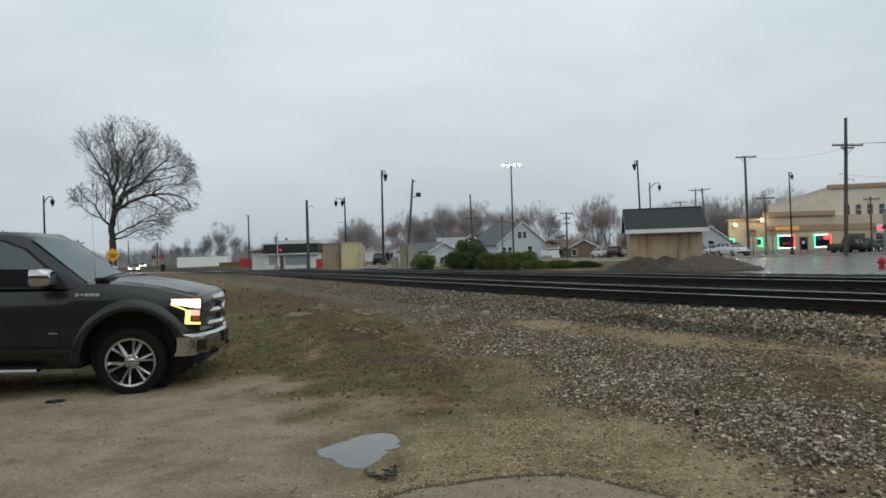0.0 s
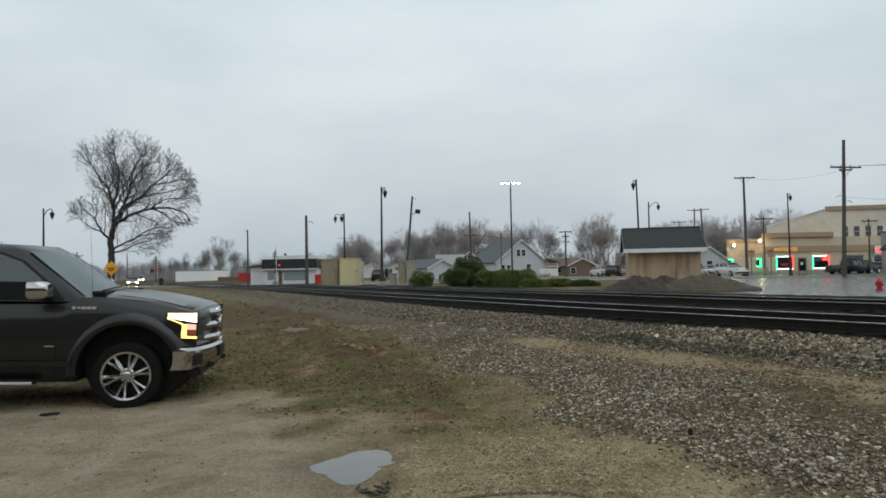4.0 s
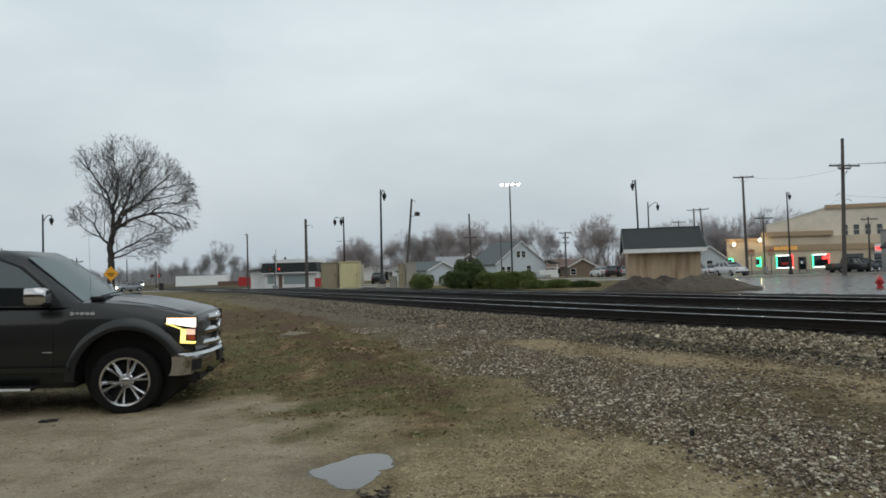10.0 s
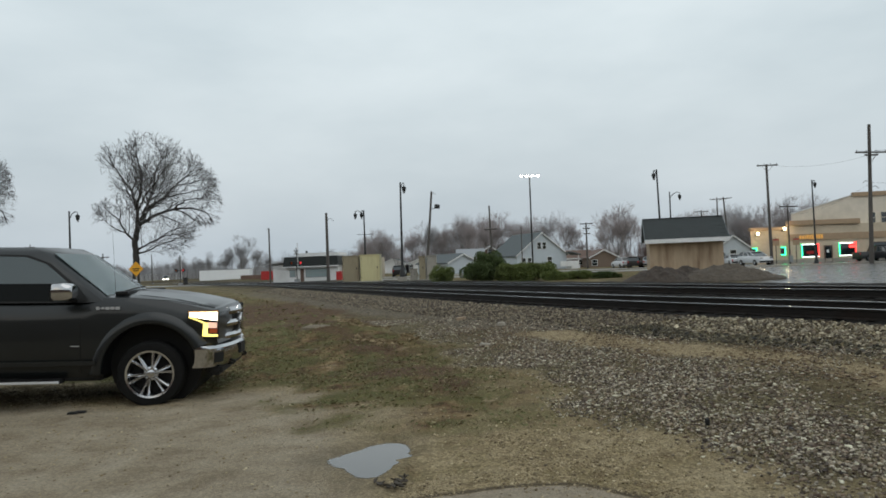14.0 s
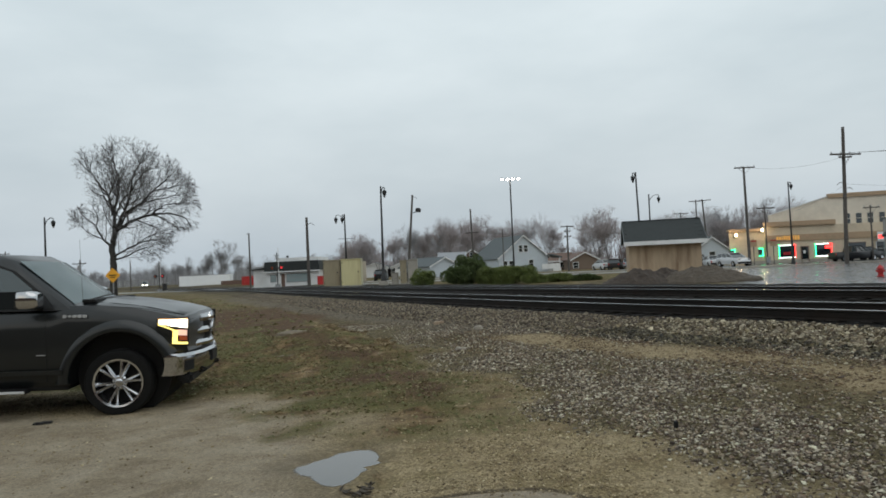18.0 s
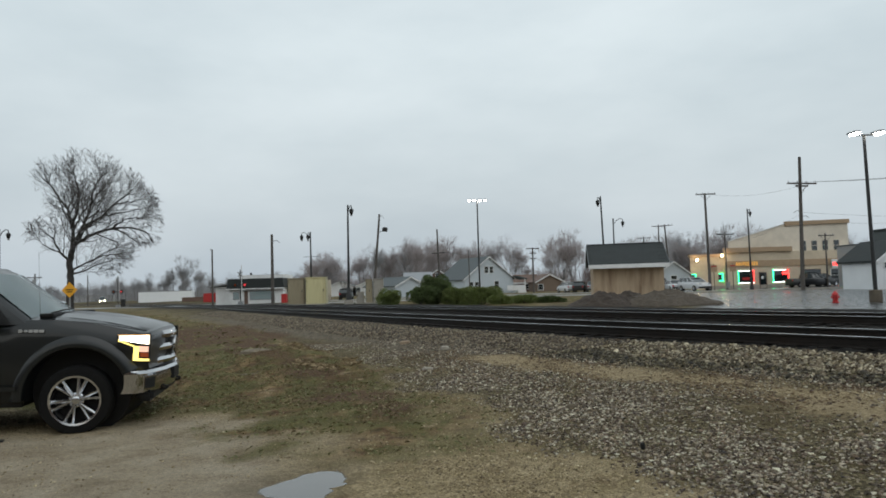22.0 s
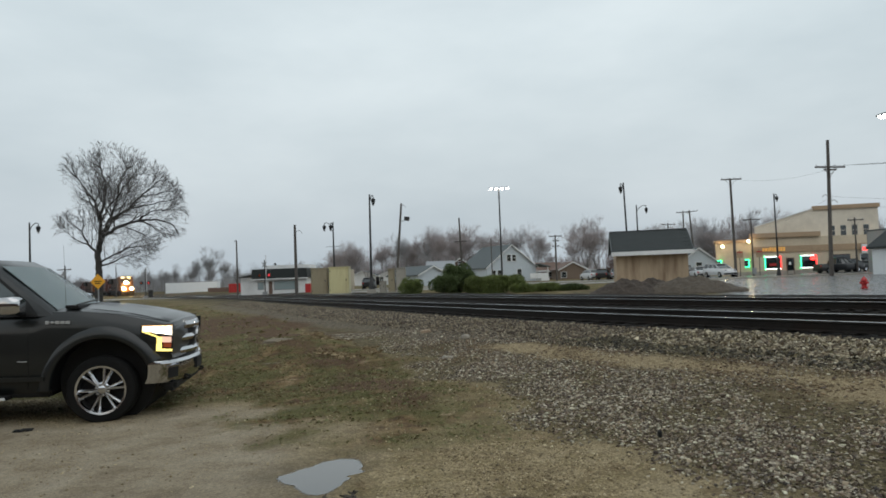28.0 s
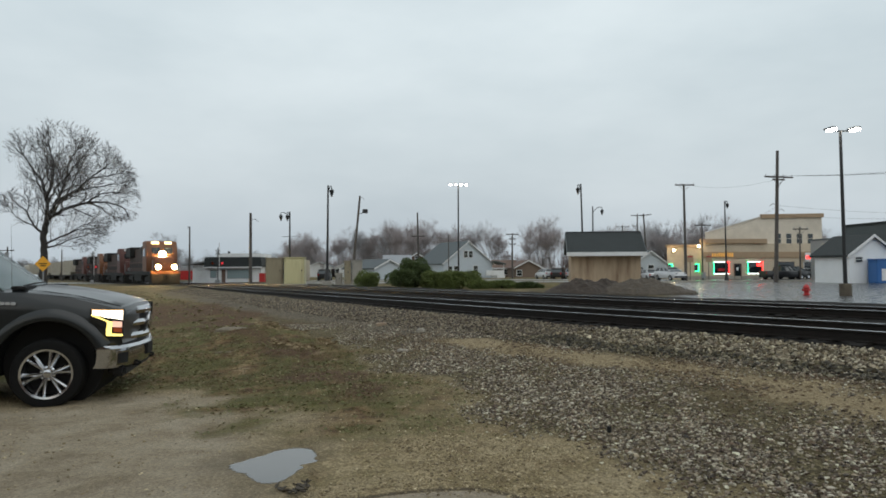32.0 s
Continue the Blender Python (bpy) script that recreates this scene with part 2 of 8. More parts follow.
M["field_stone"] = mat("field_stone", (0.195, 0.160, 0.115), 0.9, var=0.35, scale=9, bump=0.6, dirt=(0.12, 0.095, 0.065), dirt_scale=4.0, dirt_amount=0.8)
M["pale_stone"] = mat("pale_stone", (0.40, 0.37, 0.315), 0.9, var=0.2, scale=12, bump=0.5, dirt=(0.25, 0.21, 0.15), dirt_scale=6.0, dirt_amount=0.6)
M["dead_leaf"] = mat("dead_leaf", (0.070, 0.057, 0.042), 0.95, var=0.4, scale=20, bump=0.4)
M["hood_brown"] = mat("dull_hood_paint", (0.048, 0.022, 0.014), 0.7, var=0.25, scale=2, dirt=(0.022, 0.017, 0.014), dirt_amount=0.7)
M["earth"] = mat("dark_earth", (0.052, 0.039, 0.030), 0.95, var=0.4, scale=5, bump=0.8, bscale=14, dist=0.1)
M["mound"] = mat("gravel_pile", (0.088, 0.071, 0.054), 0.95, var=0.35, scale=5, bump=0.8, bscale=14, dist=0.1)
M["loco_orange"] = mat("loco_orange", (0.150, 0.052, 0.014), 0.5, var=0.15, scale=2, dirt=(0.12, 0.06, 0.03), dirt_scale=0.8, dirt_amount=0.7)
M["loco_dark"] = mat("loco_dark_green", (0.012, 0.013, 0.012), 0.7, var=0.25, scale=2, spec=0.3, dirt=(0.030, 0.021, 0.015), dirt_amount=0.5)
M["loco_red"] = mat("loco_dark_red", (0.085, 0.026, 0.019), 0.6, var=0.2, scale=2, dirt=(0.08, 0.04, 0.03), dirt_amount=0.6)
M["freight"] = mat("freight_paint", (0.40, 0.37, 0.30), 0.7, var=0.12, scale=1.5, dirt=(0.2, 0.17, 0.13), dirt_amount=0.6)
M["car_white"] = mat("white_car_paint", (0.62, 0.63, 0.64), 0.3, 0.1, 0.05, coat=0.6)
M["car_black"] = mat("black_car_paint", (0.012, 0.013, 0.015), 0.3, 0.2, 0.1, coat=0.6)
M["car_silver"] = mat("silver_car_paint", (0.30, 0.31, 0.33), 0.35, 0.5, 0.08, coat=0.5)
M["badge"] = mat("silver_badge", (0.42, 0.42, 0.42), 0.4, var=0.1)
# distance haze is mixed into these bark and twig colours, so they are paler
M["hazy_bark"] = mat("hazed_bark", (0.205, 0.198, 0.200), 0.9, var=0.2, scale=0.5)
M["hazy_twig"] = mat("hazed_grey_twigs", (0.330, 0.328, 0.338), 0.9, var=0.2, scale=0.3)
M["hazy_twig_red"] = mat("hazed_pinkish_twigs", (0.338, 0.302, 0.302), 0.9, var=0.2, scale=0.3)
M["brick_brown"] = mat("brown_wall", (0.14, 0.09, 0.07), 0.85, var=0.2)


# ---- mesh helpers ----
def box(bm, x0, y0, z0, x1, y1, z1):
    v = [bm.verts.new(p) for p in ((x0, y0, z0), (x1, y0, z0), (x1, y1, z0), (x0, y1, z0), (x0, y0, z1), (x1, y0, z1), (x1, y1, z1), (x0, y1, z1))]
    for f in ((3, 2, 1, 0), (4, 5, 6, 7), (0, 1, 5, 4), (1, 2, 6, 5), (2, 3, 7, 6), (3, 0, 4, 7)):
        bm.faces.new([v[i] for i in f])
    return bm


def cyl(bm, p0, p1, r0, r1=None, seg=10, caps=True):
    p0, p1 = Vector(p0), Vector(p1)
    r1 = r0 if r1 is None else r1
    q = (p1 - p0).to_track_quat("Z", "Y")
    rings = []
    for p, r in ((p0, r0), (p1, r1)):
        rings.append([bm.verts.new(p + q @ Vector((r * math.cos(2 * math.pi * k / seg), r * math.sin(2 * math.pi * k / seg), 0))) for k in range(seg)])
    for k in range(seg):
        bm.faces.new((rings[0][k], rings[0][(k + 1) % seg], rings[1][(k + 1) % seg], rings[1][k]))
    if caps:
        bm.faces.new(rings[0][::-1])
        bm.faces.new(rings[1])
    return bm


def tube(bm, pts, r, seg=8):
    for a, b in zip(pts[:-1], pts[1:]):
        cyl(bm, a, b, r, r, seg)
    return bm


def lathe(bm, profile, centre=(0, 0, 0), axis="Z", seg=24, caps=True):
    """Turn (radius, height) rows about an axis."""
    rings = []
    for r, h in profile:
        ring = []
        for k in range(seg):
            a = 2 * math.pi * k / seg
            p = (r * math.cos(a), r * math.sin(a), h)
            if axis == "Y":
                p = (p[0], p[2], p[1])
            if axis == "X":
                p = (p[2], p[0], p[1])
            ring.append(bm.verts.new(Vector(p) + Vector(centre)))
        rings.append(ring)
    for a, b in zip(rings[:-1], rings[1:]):
        for k in range(seg):
            bm.faces.new((a[k], a[(k + 1) % seg], b[(k + 1) % seg], b[k]))
    if caps and profile[0][0] > 1e-4:
        bm.faces.new(rings[0][::-1])
    if caps and profile[-1][0] > 1e-4:
        bm.faces.new(rings[-1])
    return bm


def prism(bm, outline, a, b, axis="Y"):
    """Extrude a closed outline of (u, z) pairs from a to b along an axis."""
    def P(u, z, w):
        return (u, w, z) if axis == "Y" else (w, u, z)
    v0 = [bm.verts.new(P(u, z, a)) for u, z in outline]
    v1 = [bm.verts.new(P(u, z, b)) for u, z in outline]
    k = len(outline)
    for i in range(k):
        bm.faces.new((v0[i], v0[(i + 1) % k], v1[(i + 1) % k], v1[i]))
    bm.faces.new(v0[::-1])
    bm.faces.new(v1)
    return bm


def bevel(bm, w, seg=2, angle=30):
    bmesh.ops.recalc_face_normals(bm, faces=bm.faces)
    es = [e for e in bm.edges if len(e.link_faces) == 2 and e.calc_face_angle(0) > radians(angle)]
    bmesh.ops.bevel(bm, geom=es, offset=w, segments=seg, affect="EDGES", clamp_overlap=True)
    return bm


def mesh_of(name, bm, material, smooth=True):
    bmesh.ops.recalc_face_normals(bm, faces=bm.faces)
    me = bpy.data.meshes.new(name)
    bm.to_mesh(me)
    bm.free()
    me.materials.append(material)
    if smooth:
        me.shade_smooth()
        me.set_sharp_from_angle(angle=radians(35))
    return me


def part(name, bm, material, parent, label="", smooth=True, m=None):
    """One mesh object under a thing or under a part."""
    ob = new(name, mesh_of(name, bm, material, smooth))
    ob.parent = parent
    if m is not None:
        ob.matrix_local = m
    if label:
        ob["label"] = label
    return ob


def thing(name, x, y, z, label, category, group="", turn=0.0, kind=""):
    ob = new(name)
    ob.empty_display_size = 0.1
    ob.matrix_world = pose(x, y, z, 0, 0, turn)
    return tagged(ob, label, category, group, kind)


def B():
    return bmesh.new()


def bx(x0, y0, z0, x1, y1, z1, w=0.0, seg=2):
    bm = box(B(), x0, y0, z0, x1, y1, z1)
    if w:
        bevel(bm, w, seg)
    return bm


# ---- the lie of the land: the near rail's line, rail height and ground height ----
NEAR_RAIL = [(100, -132), (60, -71), (20, -9.3), (6.9, 9.7), (1.4, 18.4), (-4.6, 31), (-10.6, 44), (-25.1, 76.6), (-48.1, 120.7), (-73, 164.6), (-95, 199), (-210, 365), (-448, 710)]


def spline(pts, step=1.0):
    out = []
    p = [Vector((*q, 0)) for q in pts]
    p = [2 * p[0] - p[1]] + p + [2 * p[-1] - p[-2]]
    for i in range(1, len(p) - 2):
        a, b, c, d = p[i - 1:i + 3]
        t0 = 0.0
        t1 = t0 + (b - a).length ** 0.5
        t2 = t1 + (c - b).length ** 0.5
        t3 = t2 + (d - c).length ** 0.5
        k = max(2, int((c - b).length / step))
        for j in range(k):
            t = t1 + (t2 - t1) * j / k
            a1 = (t1 - t) / (t1 - t0) * a + (t - t0) / (t1 - t0) * b
            a2 = (t2 - t) / (t2 - t1) * b + (t - t1) / (t2 - t1) * c
            a3 = (t3 - t) / (t3 - t2) * c + (t - t2) / (t3 - t2) * d
            b1 = (t2 - t) / (t2 - t0) * a1 + (t - t0) / (t2 - t0) * a2
            b2 = (t3 - t) / (t3 - t1) * a2 + (t - t1) / (t3 - t1) * a3
            out.append((t2 - t) / (t2 - t1) * b1 + (t - t1) / (t2 - t1) * b2)
    out.append(p[-2])
    return np.array([(q.x, q.y) for q in out])


RAIL = spline(NEAR_RAIL)
TAN = np.gradient(RAIL, axis=0)
TAN /= np.linalg.norm(TAN, axis=1)[:, None]
NORM = np.stack([TAN[:, 1], -TAN[:, 0]], axis=1)      # towards the far side of the tracks
ARC = np.concatenate([[0], np.cumsum(np.linalg.norm(np.diff(RAIL, axis=0), axis=1))])


def rail_z(y):
    return np.interp(y, (20, 60, 77, 120, 165, 200, 365), (0.56, 0.21, -0.08, -0.55, -0.85, -1.10, -1.20))


def base_z(y):
    return np.interp(y, (0, 60, 140, 400), (0.0, 0.0, -0.5, -0.6))


def across(x, y):
    """Distance from the near rail, positive on its far side."""
    x, y = np.atleast_1d(x), np.atleast_1d(y)
    best = np.full(x.shape, 1e9)
    o = np.zeros(x.shape)
    for (px, py), (nx, ny) in zip(RAIL[::1], NORM[::1]):
        d = (x - px) ** 2 + (y - py) ** 2
        s = d < best
        best = np.where(s, d, best)
        o = np.where(s, (x - px) * nx + (y - py) * ny, o)
    return o


def along(s, o, dz=0.0):
    """A place s metres along the near rail, o metres to its far side, dz over the rail head."""
    x, y = np.interp(s, ARC, RAIL[:, 0]), np.interp(s, ARC, RAIL[:, 1])
    nx, ny = np.interp(s, ARC, NORM[:, 0]), np.interp(s, ARC, NORM[:, 1])
    return Vector((x + o * nx, y + o * ny, float(rail_z(y)) + dz))


BANK = ((-9.0, 0.0), (-7.0, 0.09), (-5.0, 0.20), (-3.2, 0.30), (-2.1, 0.40), (-1.0, 0.62), (-0.6, 0.66), (7.2, 0.66), (12.6, 0.64), (14.2, 0.20), (15.5, 0.0))


def ground_z(x, y, o=None):
    o = across(x, y) if o is None else o
    f = np.interp(o, [a for a, _ in BANK], [b for _, b in BANK])
    fall = np.interp(y, (60, 77, 120, 165, 200), (0.0, 0.25, 0.35, 0.55, 0.75))
    b = base_z(y) - fall * np.exp(-(np.maximum(np.abs(o - 3.0) - 5.0, 0.0) / 4.0) ** 2)
    z = b + f * (rail_z(y) - b)
    return z - 0.05 * np.exp(-((x + 4.5) / 2.5) ** 2 - ((y - 9) / 2.5) ** 2)


def gz(x, y):
    return float(ground_z(np.array([float(x)]), np.array([float(y)]))[0])


# ---- ground ----
def stretch(lo, hi, fine, far_lo, far_hi, grow=1.16):
    a = list(np.arange(lo, hi + fine / 2, fine))
    d = fine
    while a[-1] < far_hi:
        d *= grow
        a.append(a[-1] + d)
    d = fine
    while a[0] > far_lo:
        d *= grow
        a.insert(0, a[0] - d)
    return np.array(a)


EDGE_Y, EDGE_X = (-5, 4.15, 5.74, 6.82, 8.0, 9.4, 12.3, 14.0, 17.8, 26, 60, 100), (3.4, 2.11, 1.66, 1.25, 0.81, 0.26, -0.87, -1.9, -3.3, -5.9, -22, -42)
TURF_X, TURF_Y = (-40, -9, -3.4, -2.55, -1.3, -0.6, 0.4, 3), (12.5, 11.5, 8.9, 8.2, 7.05, 6.35, 6.3, 5.5)
PUDDLE = (-0.64, 5.31)


def wob(x, y, f, seed):
    """A soft random field made of a few sines."""
    r = random.Random(seed)
    z = np.zeros_like(x)
    for k in range(7):
        a = r.uniform(0, 6.28)
        q = f * (1.0 + 0.45 * k)
        z = z + np.sin((x * math.cos(a) + y * math.sin(a)) * q + r.uniform(0, 6.28)) / (1 + 0.5 * k)
    return z / 2.2


def smooth(v, a, b):
    t = np.clip((v - a) / (b - a), 0, 1)
    return t * t * (3 - 2 * t)


def puddle_radius(ang):
    r = 0.375 - 0.074 * np.cos(ang) + 0.036 * np.sin(ang) - 0.109 * np.cos(2 * ang) + 0.029 * np.sin(2 * ang)
    return r - 0.034 * np.cos(3 * ang) + 0.036 * np.cos(4 * ang) - 0.024 * np.sin(4 * ang) - 0.018 * np.sin(5 * ang) - 0.014 * np.cos(6 * ang) + 0.008 * np.sin(11 * ang) + 0.12 * np.exp(-(((ang + np.pi) % (2 * np.pi) - np.pi - 0.30) / 0.24) ** 2) - 0.03 * np.exp(-(((ang + np.pi) % (2 * np.pi) - np.pi + 0.25) / 0.25) ** 2) + 0.05 * np.exp(-((ang % (2 * np.pi) - np.pi) / 0.25) ** 2) + 0.005 * np.sin(17 * ang + 1.0)


def zones(x, y, o):
    """How far a place is stony, grassy, sandy, or wet paving."""
    w = wob(x, y, 1.7, 3) * 0.42 + wob(x, y, 5.3, 4) * 0.22
    stone = smooth(x - np.interp(y, EDGE_Y, EDGE_X) + w, -0.55, 0.65)
    stone = np.maximum(stone, smooth(o, -3.6 - 0.02 * y, -2.4 - 0.02 * y))
    stone = stone * (1 - smooth(o, 13.6, 15.0))
    turf = smooth(y - np.interp(x, TURF_X, TURF_Y) + 2.2 * w, -1.4, 1.7) * (1 - stone)
    fringe = smooth(w, -0.25, 0.3) * np.exp(-((x - np.interp(y, EDGE_Y, EDGE_X) + 0.35) / 0.75) ** 2) * smooth(y, 4.5, 6.5) * smooth(-y, -12, -9)
    turf = np.maximum(turf, 0.9 * fringe * (1 - stone))
    turf = turf * (1 - 0.30 * smooth(x, -0.5, 0.4) * (1 - smooth(y, 9.5, 11.0)))
    turf = np.maximum(turf, smooth(o, 13.6, 15.0) * 0.9)
    sand = np.exp(-((o + 3.1 + 0.4 * w) / 0.58) ** 2) * smooth(y, 6.5, 9.5) * (1 - smooth(y, 12.3, 13.4))
    sand = np.maximum(sand, 0.9 * np.exp(-((o + 3.4 + 0.8 * w) / 0.75) ** 2) * smooth(-y, -10.0, -7))
    heap = smooth(o, 13.0, 14.0) * smooth(x, 7.5, 9.5) * (1 - smooth(y, 46.5, 48)) * (1 - smooth(x, 24, 25))
    stone, turf = np.maximum(stone, 0.85 * heap), turf * (1 - heap)
    lot = smooth(o, 13.9, 14.4) * smooth(x - np.interp(y, (18, 28, 38, 44, 52, 95), (9, 11.5, 15.8, 18.6, 19.8, 33)), 0, 0.6) * (1 - smooth(y, 92, 93))
    lot = np.maximum(lot, smooth(o, 14.4, 14.8) * (1 - smooth(y, 90, 91)) * smooth(y, 72, 73) * smooth(x, -20, -19))
    road = smooth(y, 99, 100) * (1 - smooth(y, 107, 108)) * (1 - smooth(x, 38, 39))
    lot = np.maximum(lot, road)
    return stone, turf * (1 - lot), sand * (1 - lot), lot


def bare_dirt(x, y):
    """The yard is worn bare and pale where vehicles stand and turn."""
    return smooth(-x + 0.5 * wob(x, y, 1.6, 81), 0.2, 1.4) * smooth(-y + 0.5 * wob(x, y, 2.1, 82), -9.2, -7.4)


def fine_strip(x, y, o):
    """A strip of dark crushed fines at the foot of the ballast shoulder."""
    return np.exp(-((o + 2.65 + 0.35 * wob(x, y, 1.2, 73)) / 0.75) ** 2) * smooth(y, 11.5, 14.0) * (1 - smooth(y, 40, 60))


def terrace(y, turf):
    """The turf lies a little above the gravel and breaks off at its edge."""
    return 0.09 * smooth(turf, 0.30, 0.62) * smooth(y, 10.0, 12.5) * (1 - smooth(y, 24, 34))


def make_ground():
    xs, ys = stretch(-7.5, 11.0, 0.09, -2600, 2600), stretch(2.6, 16.0, 0.09, -900, 3200)
    X, Y = np.meshgrid(xs, ys)
    x, y = X.ravel(), Y.ravel()
    near = (np.abs(x) < 900) & (y < 1000)
    o = np.full(x.shape, 0.0)
    o[near] = across(x[near], y[near])
    o[~near] = np.where(x[~near] > 0, 300.0, -300.0)
    z = ground_z(x, y, o)
    stone, turf, sand, lot = zones(x, y, o)
    close = np.exp(-(x ** 2 + y ** 2) / 900)
    z = z + close * (0.018 * wob(x, y, 1.3, 11) + 0.010 * wob(x, y, 4.7, 12) + 0.008 * turf * wob(x, y, 9.0, 13))
    z = z + 0.18 * np.exp(-((x + 2.5) / 0.9) ** 2 - ((y - 13.8) / 1.1) ** 2) + terrace(y, turf)
    dx, dy = x - PUDDLE[0], y - PUDDLE[1]
    rr = np.hypot(dx, dy) / puddle_radius(np.arctan2(dy, dx))
    level = gz(*PUDDLE)
    z = np.where(rr < 2.0, level + (z - level) * smooth(rr, 0.9, 2.0) + np.where(rr < 1, -0.03 * (1 - rr ** 2), 0.012 * (1 - np.abs(rr - 1.35) / 0.65).clip(0)), z)
    me = bpy.data.meshes.new("ground")
    nx, ny = len(xs), len(ys)
    i = np.arange(nx * ny).reshape(ny, nx)
    quads = np.stack([i[:-1, :-1], i[:-1, 1:], i[1:, 1:], i[1:, :-1]], axis=-1).reshape(-1, 4)
    me.vertices.add(nx * ny)
    me.vertices.foreach_set("co", np.stack([x, y, z], axis=1).ravel())
    me.loops.add(quads.size)
    me.loops.foreach_set("vertex_index", quads.ravel())
    me.polygons.add(len(quads))
    me.polygons.foreach_set("loop_start", np.arange(0, quads.size, 4))
    me.update(calc_edges=True)
    at = me.attributes.new("zone", "FLOAT_COLOR", "POINT")
    at.data.foreach_set("color", np.stack([stone, turf, sand, lot], axis=1).ravel())
    oil = me.attributes.new("oil", "FLOAT", "POINT")
    oil.data.foreach_set("value", smooth(o, -1.1, -0.5) * (1 - smooth(o, 12.9, 13.8)))
    wet = me.attributes.new("wet", "FLOAT", "POINT")
    wet.data.foreach_set("value", smooth(-rr, -1.9, -1.0))
    hard = me.attributes.new("hard", "FLOAT", "POINT")
    rim = np.hypot(x - 0.35, y - 3.55) + 0.05 * wob(x, y, 5.0, 17)
    hard.data.foreach_set("value", 0.5 + np.clip((1.04 - rim) * 1.6, -0.5, 0.5))
    rust = me.attributes.new("rust", "FLOAT", "POINT")
    band = 1.5 * np.exp(-((x + 6.3 + 0.42 * (y - 22)) / 2.8) ** 2 - ((y - 22.5) / 6.0) ** 2) + 0.8 * np.exp(-((x + 0.45) / 1.0) ** 2 - ((y - 8.2) / 0.8) ** 2) + 0.6 * np.exp(-((o + 2.55) / 0.35) ** 2) * smooth(y, 3, 5) * (1 - smooth(y, 26, 40)) + 1.1 * np.exp(-((x - np.interp(y, EDGE_Y, EDGE_X) + 0.95 + 0.3 * wob(x, y, 1.8, 74)) / 0.45) ** 2) * smooth(y, 8.0, 9.5) * (1 - smooth(y, 16, 19))
    rust.data.foreach_set("value", np.clip(band * (0.75 + 0.7 * wob(x, y, 2.6, 71)), 0, 1))
    bare = me.attributes.new("bare", "FLOAT", "POINT")
    bare.data.foreach_set("value", bare_dirt(x, y))
    fines = me.attributes.new("fines", "FLOAT", "POINT")
    fines.data.foreach_set("value", fine_strip(x, y, o))
    me.shade_smooth()
    me.materials.append(ground_material())
    return tagged(new("ground", me), "tan dirt, dead grass, ballast gravel and wet paving", "ground", kind="structure")


